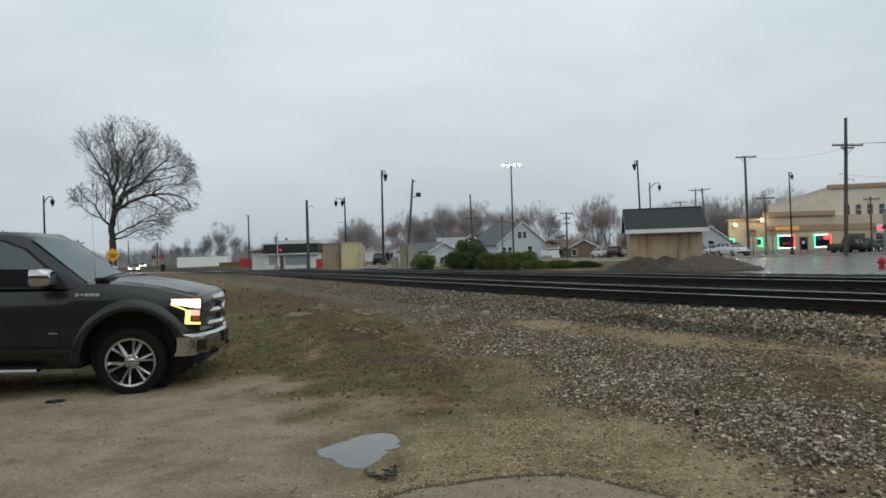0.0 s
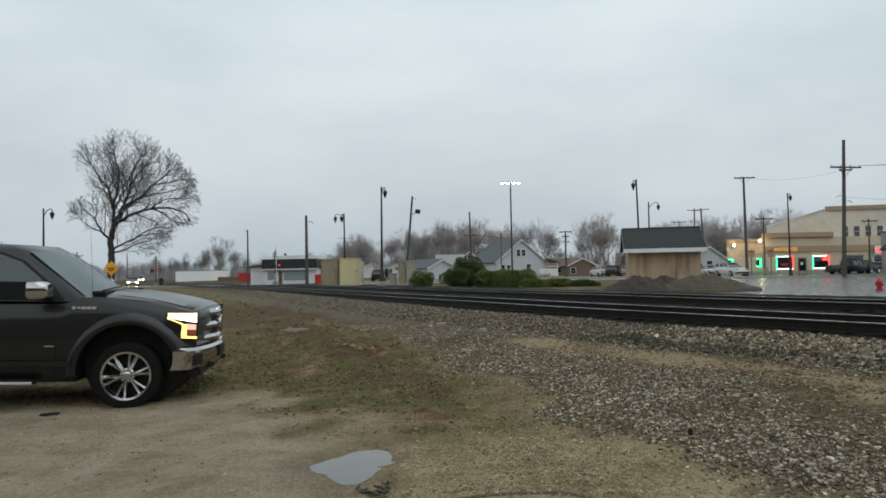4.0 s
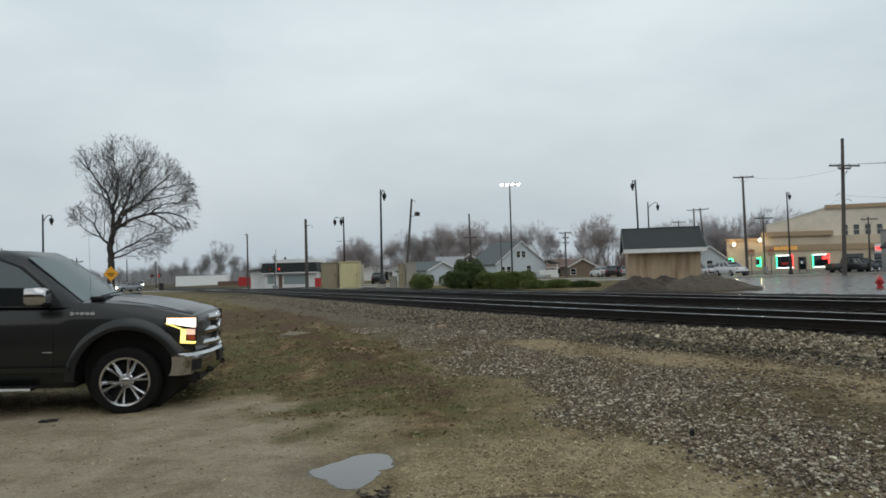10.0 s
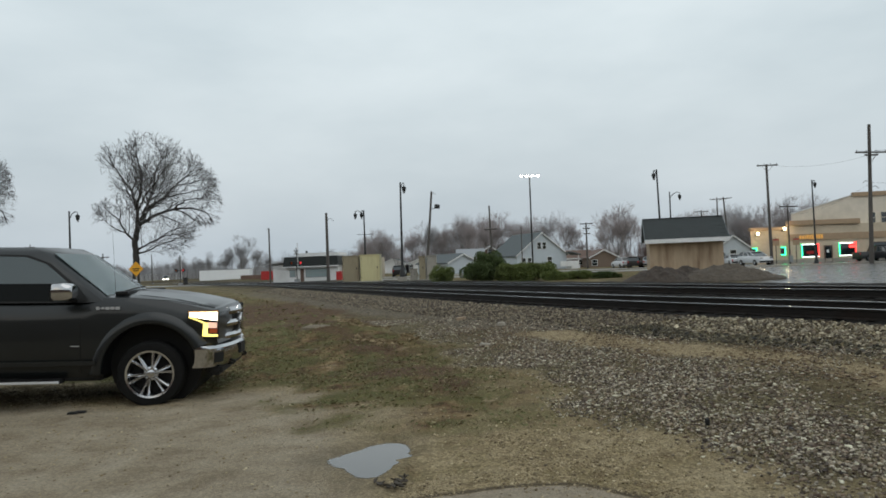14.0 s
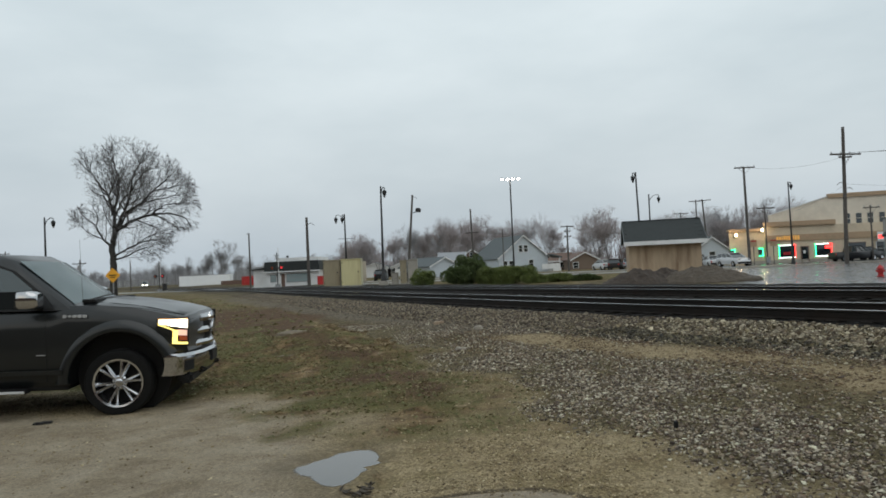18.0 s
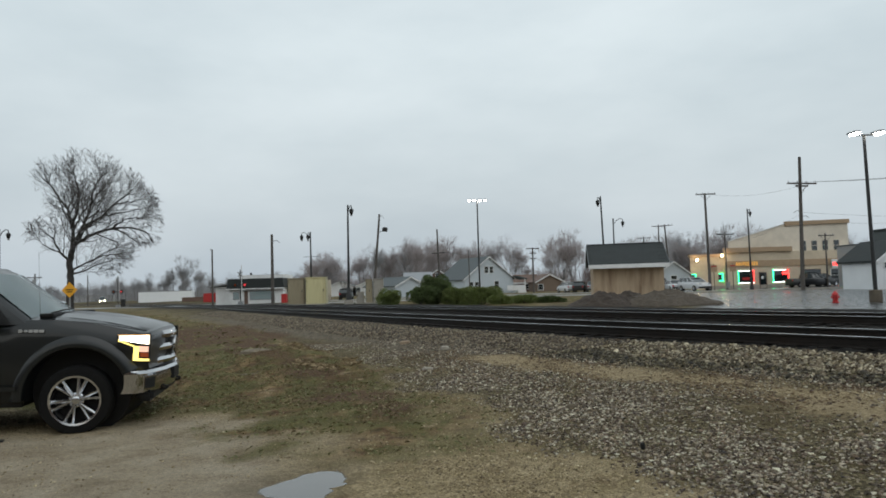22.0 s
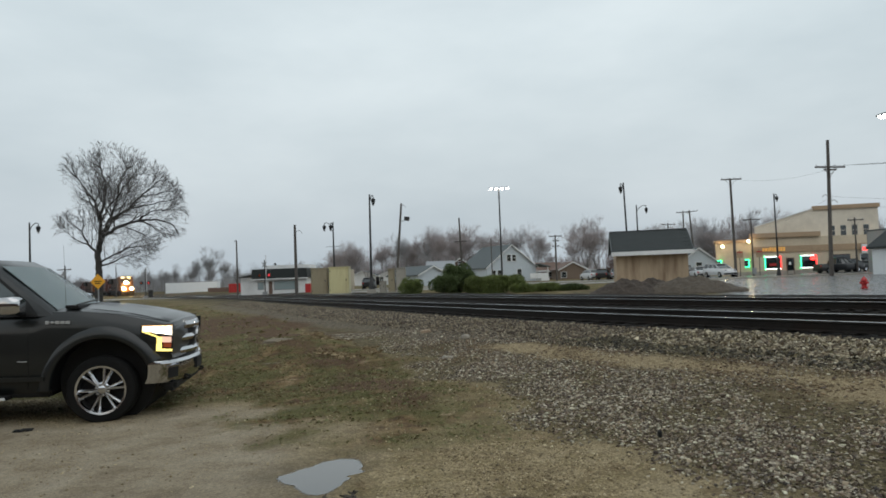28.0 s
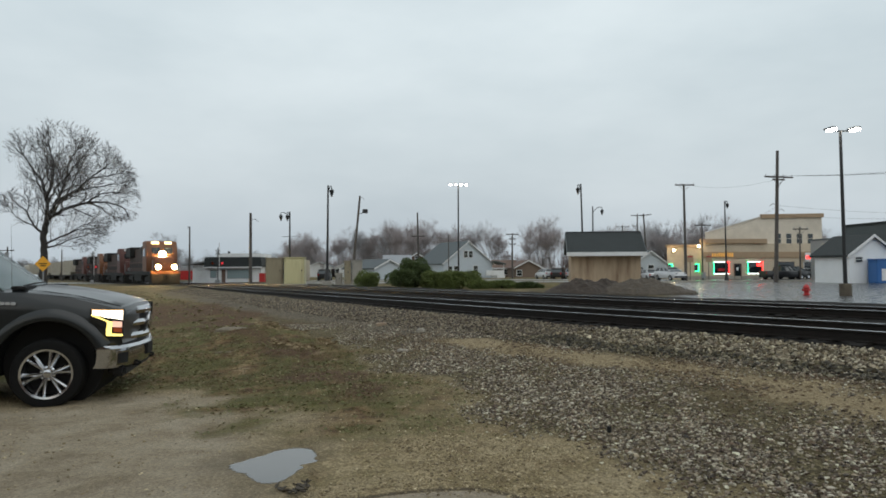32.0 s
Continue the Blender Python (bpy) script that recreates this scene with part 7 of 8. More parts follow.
def place_trees():
    rnd = random.Random(77)
    spots = []
    side = copy_thing(big, pose(-49.6, 63, gz(-48, 63), 0, 0, 20))
    side.scale = (0.95, 0.95, 1.22)
    # the wood behind the houses, from the cabinets to the blue-grey house
    for k in range(27):
        f = k / 26
        x = -27 + 50 * f + rnd.uniform(-1.5, 1.5)
        h = np.interp(f, (0, 0.25, 0.45, 0.7, 0.92, 1.0), (1.0, 1.32, 1.52, 1.68, 1.80, 1.66)) * rnd.uniform(0.72, 1.14)
        spots.append((x, rnd.uniform(165, 195), h, rnd.choice((1, 3, 3, 0))))
    for x, y, h in ((31.2, 152, 1.15), (33.6, 154, 1.62), (36.0, 153, 1.5), (34.8, 160, 1.6), (24.4, 175, 1.72), (26.2, 178, 1.5), (29.0, 178, 0.9)):
        spots.append((x, y, h, rnd.choice((1, 3))))
    for k in range(26):
        f = k / 25
        spots.append((48 + 44 * f + rnd.uniform(-1.5, 1.5), rnd.uniform(160, 180), np.interp(f, (0, 0.3, 1), (1.3, 1.5, 1.7)) * rnd.uniform(0.9, 1.1), rnd.randrange(4)))
    for k in range(7):
        spots.append((82 + 5.5 * k + rnd.uniform(-1.5, 1.5), rnd.uniform(140, 165), rnd.uniform(1.1, 1.4), rnd.randrange(4)))
    # the trees on the left, beyond the crossing
    for x, y, h, q in ((-66, 205, 1.45, 2), (-72, 208, 0.9, 0), (-78, 212, 0.95, 1), (-60, 214, 0.8, 0), (-54, 210, 0.9, 2), (-49, 216, 0.95, 0), (-44, 214, 0.85, 2), (-84, 216, 0.8, 2), (-90, 220, 0.9, 0), (-36, 214, 0.7, 1), (-28, 214, 0.8, 0), (-57, 240, 0.9, 0), (-69, 244, 1.0, 2), (-100, 230, 0.8, 0), (-110, 236, 0.8, 2), (-120, 230, 0.8, 1), (-132, 238, 0.9, 0), (-63, 208, 1.1, 0), (-69, 206, 1.2, 3), (-51, 214, 0.8, 1), (-75, 216, 0.85, 2), (-81, 210, 0.8, 3), (-40, 212, 0.8, 0), (-87, 214, 0.7, 1), (-94, 228, 0.9, 3), (-105, 226, 0.7, 1), (-115, 240, 0.9, 3), (-126, 236, 0.9, 2), (-140, 240, 1.0, 1), (-32, 216, 0.8, 3)):
        spots.append((x, y, h, q if q in (0, 2) else 2 - 2 * (int(x) % 2)))
    for k in range(34):
        f = k / 33
        spots.append((-146 + 122 * f + rnd.uniform(-2, 2), rnd.uniform(218, 252), rnd.uniform(0.65, 1.0), rnd.choice((0, 2))))
    used = set()
    for x, y, h, q in spots:
        m = pose(x, y, gz(x, y) if abs(x) < 300 else -0.5, 0, 0, rnd.uniform(0, 360))
        if q not in used and h < 1.6:
            used.add(q)
            FAR_TREES[q].matrix_world = m
            FAR_TREES[q].scale = (h * 1.05, h * 1.05, h)
        else:
            c = copy_thing(FAR_TREES[q], m)
            c.scale = (h * rnd.uniform(0.78, 0.98), h * rnd.uniform(0.78, 0.98), h)


place_trees()


# ---- evergreen shrubs ----
def leaf_clump(rnd, n, rx, ry, h, size, squash=0.75):
    """Many small leaf blades on the skin and in the body of an uneven mound."""
    vs, fs = [], []
    lumps = [(rnd.uniform(-0.62, 0.62), rnd.uniform(-0.5, 0.5), rnd.uniform(0.16, 0.66), rnd.uniform(0.30, 0.48)) for _ in range(14)] + [(0, 0, 0.42, 0.55)]
    for _ in range(n):
        lx, ly, lz, lr = rnd.choice(lumps)
        d = Vector((rnd.gauss(0, 1), rnd.gauss(0, 1), rnd.gauss(0.15, 1))).normalized()
        r = lr * rnd.uniform(0.72, 1.05)
        c = Vector(((lx + d.x * r) * rx, (ly + d.y * r) * ry, max(0.02, (lz + d.z * r * squash)) * h))
        u = (d + Vector((rnd.uniform(-1, 1), rnd.uniform(-1, 1), rnd.uniform(-0.2, 1.2))) * 0.7).normalized()
        w = u.orthogonal().normalized()
        w = Matrix.Rotation(rnd.uniform(0, 6.283), 3, u) @ w
        s = size * rnd.uniform(0.6, 1.4)
        k = len(vs)
        vs += [c - w * s * 0.35, c + u * s * 0.6 - w * s * 0.3, c + u * s * 1.25, c + u * s * 0.5 + w * s * 0.35]
        fs.append((k, k + 1, k + 2, k + 3))
    return vs, fs


def shrub(x, y, rx, ry, h, n, material, seed, label):
    rnd = random.Random(seed)
    t = thing("evergreen_shrub", x, y, gz(x, y), label, "shrub", "evergreen shrubs")
    vs, fs = leaf_clump(rnd, int(n * 4.2), rx, ry, h, 0.080)
    me = bpy.data.meshes.new("foliage")
    me.from_pydata(vs, [], fs)
    me.materials.append(material)
    ob = new("foliage", me)
    ob.parent = t
    bm = B()
    for k in range(6):
        a = rnd.uniform(0, 6.28)
        cyl(bm, (0, 0, -0.1), (math.cos(a) * rx * 0.5, math.sin(a) * ry * 0.5, h * 0.6), 0.04, 0.015, 5)
    part("woody_base", bm, M["bark"], t)


shrub(2.05, 51, 1.30, 1.2, 2.40, 4200, M["evergreen_dark"], 1, "tall dark green evergreen shrub")
shrub(0.75, 50, 1.1, 1.0, 1.45, 2400, M["evergreen_dark"], 2, "dark green evergreen shrub")
shrub(3.5, 50, 1.7, 1.2, 1.35, 4200, M["evergreen"], 3, "spreading green evergreen shrub")
shrub(5.2, 50.3, 1.6, 1.2, 1.35, 4200, M["evergreen"], 4, "spreading green evergreen shrub")
shrub(6.5, 49.6, 1.0, 0.9, 0.75, 1500, M["evergreen"], 9, "low green evergreen shrub")
shrub(-1.5, 51, 0.95, 0.9, 1.15, 1500, M["evergreen"], 5, "small olive-green evergreen shrub")
shrub(8.3, 50, 1.25, 0.9, 0.62, 1700, M["evergreen"], 6, "low green evergreen shrub")
shrub(9.8, 50, 0.8, 0.8, 0.50, 1000, M["evergreen_dark"], 7, "low dark green evergreen shrub")
shrub(10.7, 50.2, 0.6, 0.6, 0.42, 700, M["evergreen_dark"], 8, "small dark green evergreen shrub")


# ---- the train ----
def bogie(parent, u, wheel_u, r=0.5):
    b = part("bogie", bx(u - 1.9, -1.15, 0.45, u + 1.9, 1.15, 0.95, 0.06), M["loco_dark"], parent)
    for s in (-1, 1):
        part("side_frame", bx(u - 2.0, s * 1.2 - 0.06, 0.40, u + 2.0, s * 1.2 + 0.06, 0.80, 0.04), M["loco_dark"], b)
    for du in wheel_u:
        bm = B()
        for s in (-1, 1):
            lathe(bm, [(0.0, -0.06), (r, -0.06), (r, 0.06), (0.0, 0.06)], (u + du, s * 0.75, r), "Y", 18)
        cyl(bm, (u + du, -0.75, r), (u + du, 0.75, r), 0.08, 0.08, 8)
        part("wheelset", bm, M["steel"], b)


def make_loco(lead, body, label):
    """A six-axle diesel locomotive; its nose points along +x, rail level is z = 0, its middle is the origin."""
    t = thing("locomotive", 0, 0, 0, label, "locomotive", "locomotives of the train")
    part("underframe", bx(-11.0, -1.5, 1.05, 11.0, 1.5, 1.45, 0.05), M["loco_dark"], t)
    part("fuel_tank", bx(-3.2, -1.35, 0.35, 3.2, 1.35, 1.1, 0.12), M["loco_dark"], t)
    part("long_hood", bx(-10.4, -0.95, 1.45, 5.6, 0.95, 4.15, 0.08), M["hood_brown"], t, "dull brown hood")
    part("hood_stripe", bx(-10.42, -0.965, 1.9, 5.6, 0.965, 2.35), M["loco_dark"], t)
    part("radiator", bx(-10.2, -1.5, 3.2, -5.6, 1.5, 4.45, 0.10), M["loco_dark"], t, "dark flared radiator section")
    part("dynamic_brake_housing", bx(2.0, -1.3, 3.3, 5.4, 1.3, 4.35, 0.10), M["loco_dark"], t)
    part("exhaust_stack", bx(-2.0, -0.5, 4.15, -0.6, 0.5, 4.5, 0.05), M["loco_dark"], t)
    c = [(5.6, 1.45), (8.6, 1.45), (8.6, 3.05), (8.25, 4.42), (7.9, 4.76), (5.6, 4.76)]
    cab = part("cab", bevel(prism(B(), c, -1.58, 1.58), 0.08), body, t, "orange wide cab")
    n = [(8.6, 1.45), (10.15, 1.45), (10.30, 2.1), (10.0, 2.95), (8.6, 3.1)]
    nose = part("nose", bevel(prism(B(), n, -1.0, 1.0), 0.10), body, t, "orange nose")
    for s in (-1, 1):
        part("windscreen", bx(8.36, s * 0.62 - 0.42, 3.25, 8.52, s * 0.62 + 0.42, 4.02, 0.03), M["dark_glass"], cab)
        part("side_window", bx(6.2, s * 1.58 - 0.03, 3.1, 7.6, s * 1.58 + 0.03, 3.95, 0.02), M["dark_glass"], cab)
        part("number_board", bx(8.05, s * 0.66 - 0.36, 4.42, 8.34, s * 0.66 + 0.36, 4.68, 0.02), M["board_light"] if lead else M["white"], cab, "lit number board" if lead else "")
        part("ditch_light", lathe(B(), [(0.0, 0.27), (0.26, 0.25), (0.26, -0.15), (0.0, -0.15)], (10.98, s * 0.80, 1.92), "X", 16), M["loco_dark"], t)
        part("ditch_light_lens", lathe(B(), [(0.0, 0.325), (0.24, 0.305), (0.24, 0.28), (0.0, 0.28)], (10.98, s * 0.80, 1.92), "X", 16), M["loco_light"] if lead else M["grey_metal"], t, "blazing ditch light" if lead else "")
        part("handrail", tube(B(), [(-10.8, s * 1.45, 2.5), (5.5, s * 1.45, 2.5)], 0.025, 5), M["loco_red"], t)
        for k in range(9):
            part("stanchion", cyl(B(), (-10.6 + k * 2.0, s * 1.45, 1.45), (-10.6 + k * 2.0, s * 1.45, 2.5), 0.02, 0.02, 5), M["loco_red"], t)
        part("step_well", bx(9.6, s * 1.25 - 0.25, 0.5, 10.7, s * 1.25 + 0.25, 1.45, 0.03), M["loco_dark"], t)
        part("nose_handrail", tube(B(), [(10.85, s * 1.3, 1.5), (10.85, s * 1.3, 2.5), (10.4, s * 1.3, 2.5)], 0.03, 5), M["grey_metal"], t)
    for s in (-0.13, 0.13):
        part("headlight", lathe(B(), [(0.0, 0.02), (0.22, 0.0), (0.22, -0.25), (0.0, -0.25)], (8.68, s, 3.40), "X", 14), M["loco_dark"], t)
        part("headlight_lens", lathe(B(), [(0.0, 0.05), (0.20, 0.045), (0.20, 0.025), (0.0, 0.025)], (8.68, s, 3.40), "X", 14), M["loco_light"] if lead else M["grey_metal"], t, "blazing headlight" if lead else "")
    part("front_platform", bx(10.1, -1.5, 1.2, 11.05, 1.5, 1.5, 0.03), body, t)
    pl = [(10.7, 0.12), (11.02, 0.12), (11.08, 0.2), (11.0, 1.2), (10.7, 1.2)]
    part("pilot", prism(B(), pl, -1.4, 1.4), M["loco_dark"], t, "dark plough pilot")
    part("coupler", bx(11.0, -0.18, 0.7, 11.75, 0.18, 1.05, 0.05), M["loco_dark"], t)
    part("horn", cyl(B(), (6.8, 0, 4.65), (7.4, 0, 4.8), 0.10, 0.14, 8), M["grey_metal"], t)
    for u in (-7.0, 7.0):
        bogie(t, u, (-1.85, 0.0, 1.85), 0.52)
    return t


def make_freight(label, material, kind):
    t = thing("freight_car", 0, 0, 0, label, "freight car", "freight cars of the train")
    part("underframe", bx(-8.2, -1.3, 0.95, 8.2, 1.3, 1.25, 0.05), M["loco_dark"], t)
    if kind == "hopper":
        o = [(-8.0, 1.9), (-6.6, 1.25), (6.6, 1.25), (8.0, 1.9), (8.0, 4.35), (-8.0, 4.35)]
        part("body", prism(B(), o, -1.5, 1.5), material, t)
        for k in range(9):
            for s in (-1, 1):
                part("rib", bx(-7.6 + k * 1.9 - 0.06, s * 1.53 - 0.04, 1.7, -7.6 + k * 1.9 + 0.06, s * 1.53 + 0.04, 4.3), material, t)
        part("roof_walk", bx(-7.9, -0.35, 4.42, 7.9, 0.35, 4.50), M["grey_metal"], t)
    else:
        part("body", lathe(B(), [(0.3, -8.1), (1.3, -7.7), (1.45, -7.2), (1.45, 7.2), (1.3, 7.7), (0.3, 8.1)], (0, 0, 2.75), "X", 24), material, t)
        part("dome", cyl(B(), (0, 0, 4.1), (0, 0, 4.5), 0.4, 0.4, 14), material, t)
    for u in (-6.2, 6.2):
        bogie(t, u, (-0.9, 0.9), 0.45)
    return t


TRAIN = [(make_loco(True, M["loco_orange"], "orange and dark lead locomotive with blazing headlights"), 0.0),
         (make_loco(False, M["loco_red"], "dull red and dark second locomotive"), 23.2),
         (make_loco(False, M["loco_orange"], "orange and dark third locomotive"), 46.4),
         (make_loco(False, M["loco_red"], "dull red and dark fourth locomotive"), 69.6)]
d = 90.7
for k in range(9):
    TRAIN.append((make_freight("pale beige covered hopper car" if k != 4 else "pale beige tank car", M["freight"], "hopper" if k != 4 else "tank"), d))
    d += 18.2


# ---- ties ----
def make_ties():
    t = thing("track_ties", 0, 0, 0, "dark creosoted wooden ties under the rails", "ties", kind="structure")
    tie = mesh_of("tie", bx(-0.115, -1.3, -0.18, 0.115, 1.3, 0.0, 0.012, 1), M["tie"], False)
    plate = mesh_of("tie_plate", bx(-0.09, -0.16, 0.0, 0.09, 0.16, 0.02), M["steel"], False)
    rest = []
    rnd = random.Random(9)
    for o in (0.755, 5.855):
        s, count = S0 - 14.0, 0
        while s < S0 + 90:
            c = along(s, o, -0.175)
            d = along(s + 0.2, o) - along(s - 0.2, o)
            a = math.degrees(math.atan2(d.y, d.x)) + rnd.uniform(-0.8, 0.8)
            m = pose(c.x, c.y, c.z + rnd.uniform(-0.012, 0.008), 0, 0, a)
            if count < 74:
                q = new("tie", tie)
                q.parent = t
                q.matrix_local = m
                for v in (-0.755, 0.755):
                    w = new("tie_plate", plate)
                    w.parent = q
                    w.matrix_local = pose(0, v, 0)
            else:
                rest.append(m)
            count += 1
            s += 0.51
    bm = B()
    for m in rest:
        k = len(bm.verts)
        box(bm, -0.115, -1.3, -0.18, 0.115, 1.3, 0.0)
        bm.verts.ensure_lookup_table()
        for v in bm.verts[k:]:
            v.co = m @ v.co
    ob = part("far_ties", bm, M["tie"], t, smooth=False)
    tagged(ob, kind="stuff")


make_ties()


# ---- loose stones and dead grass ----
def stone_material(name, rows):
    m = bpy.data.materials.new(name)
    m.use_nodes = True
    n, l = m.node_tree.nodes, m.node_tree.links
    b = n["Principled BSDF"]
    geo = n.new("ShaderNodeNewGeometry")
    cr = n.new("ShaderNodeValToRGB")
    e = cr.color_ramp.elements
    e[0].position, e[0].color = rows[0][0], (*rows[0][1], 1)
    e[1].position, e[1].color = rows[-1][0], (*rows[-1][1], 1)
    for p, c in rows[1:-1]:
        q = e.new(p)
        q.color = (*c, 1)
    l.new(geo.outputs["Random Per Island"], cr.inputs["Fac"])
    tc = n.new("ShaderNodeTexCoord")
    no = n.new("ShaderNodeTexNoise")
    no.inputs["Scale"].default_value, no.inputs["Detail"].default_value = 30, 4
    l.new(tc.outputs["Object"], no.inputs["Vector"])
    mx = n.new("ShaderNodeMix")
    mx.data_type, mx.blend_type = "RGBA", "OVERLAY"
    mx.inputs["Factor"].default_value = 0.5
    l.new(cr.outputs["Color"], mx.inputs["A"])
    l.new(no.outputs["Fac"], mx.inputs["B"])
    l.new(mx.outputs["Result"], b.inputs["Base Color"])
    b.inputs["Roughness"].default_value = 0.75
    return m


def pieces_mesh(name, place, verts, faces, material, kind_label, category, parts):
    """Many small pieces as one sheet of stuff: place rows hold a 3x3 matrix and an offset for each piece; verts vary by piece."""
    n, k = len(place[0]), verts.shape[1]
    co = np.einsum("nij,nkj->nki", place[0], verts) + place[1][:, None, :]
    me = bpy.data.meshes.new(name)
    fc = faces.shape[1]
    idx = (faces[None] + (np.arange(n) * k)[:, None, None]).reshape(-1, fc)
    me.vertices.add(n * k)
    me.vertices.foreach_set("co", co.ravel())
    me.loops.add(idx.size)
    me.loops.foreach_set("vertex_index", idx.ravel())
    me.polygons.add(len(idx))
    me.polygons.foreach_set("loop_start", np.arange(0, idx.size, fc))
    me.update(calc_edges=True)
    me.materials.append(material)
    ob = new(name, me)
    return tagged(ob, kind_label, category, kind="stuff")


def turns(rng, n):
    q = rng.normal(size=(n, 4))
    q /= np.linalg.norm(q, axis=1)[:, None]
    w, x, y, z = q.T
    return np.stack([np.stack([1 - 2 * (y * y + z * z), 2 * (x * y - z * w), 2 * (x * z + y * w)], -1),
                     np.stack([2 * (x * y + z * w), 1 - 2 * (x * x + z * z), 2 * (y * z - x * w)], -1),
                     np.stack([2 * (x * z - y * w), 2 * (y * z + x * w), 1 - 2 * (x * x + y * y)], -1)], 1)


ROCK_V = np.array([(1, 0, 0), (-1, 0, 0), (0, 1, 0), (0, -1, 0), (0, 0, 1), (0, 0, -1), (.6, .6, .6), (-.6, .6, -.6), (.6, -.6, -.6), (-.6, -.6, .6)], float)
ROCK_F = np.array([(0, 6, 4), (0, 2, 6), (2, 4, 6), (1, 7, 2), (1, 5, 7), (2, 7, 5), (0, 3, 8), (0, 8, 5), (3, 5, 8), (1, 3, 9), (1, 9, 4), (3, 4, 9), (0, 4, 3), (0, 5, 2), (1, 4, 2), (1, 3, 5)])
CHIP_V = ROCK_V[:6]
CHIP_F = np.array([(0, 2, 4), (2, 1, 4), (1, 3, 4), (3, 0, 4), (2, 0, 5), (1, 2, 5), (3, 1, 5), (0, 3, 5)])
ROCK_F[12], ROCK_F[13], ROCK_F[14], ROCK_F[15] = (0, 4, 3), (0, 5, 2), (1, 2, 4), (1, 5, 3)


def scatter(rng, n, x0, x1, y0, y1, power=1.0):
    x = rng.uniform(x0, x1, n)
    y = y0 + (y1 - y0) * rng.uniform(0, 1, n) ** power
    return x, y


def relief(x, y):
    """The small unevenness of the yard, as in the ground sheet."""
    return np.exp(-(x ** 2 + y ** 2) / 900) * (0.018 * wob(x, y, 1.3, 11) + 0.010 * wob(x, y, 4.7, 12))


def lay_stones(rng, name, x, y, o, size, sink, flat, mt, label, base=(ROCK_V, ROCK_F)):
    n = len(x)
    r = rng.uniform(size[0], size[1], n) * rng.uniform(0.6, 1.3, n)
    z = ground_z(x, y, o) + relief(x, y) + r * sink
    v = base[0][None] * rng.uniform(0.6, 1.2, (n, len(base[0]), 1)) * rng.uniform(0.42, 1.65, (n, 1, 3)) * r[:, None, None]
    m = turns(rng, n)
    m[:, 2, :] *= flat
    pieces_mesh(name, (m, np.stack([x, y, z], -1)), v, base[1], mt, label, "gravel", 0)


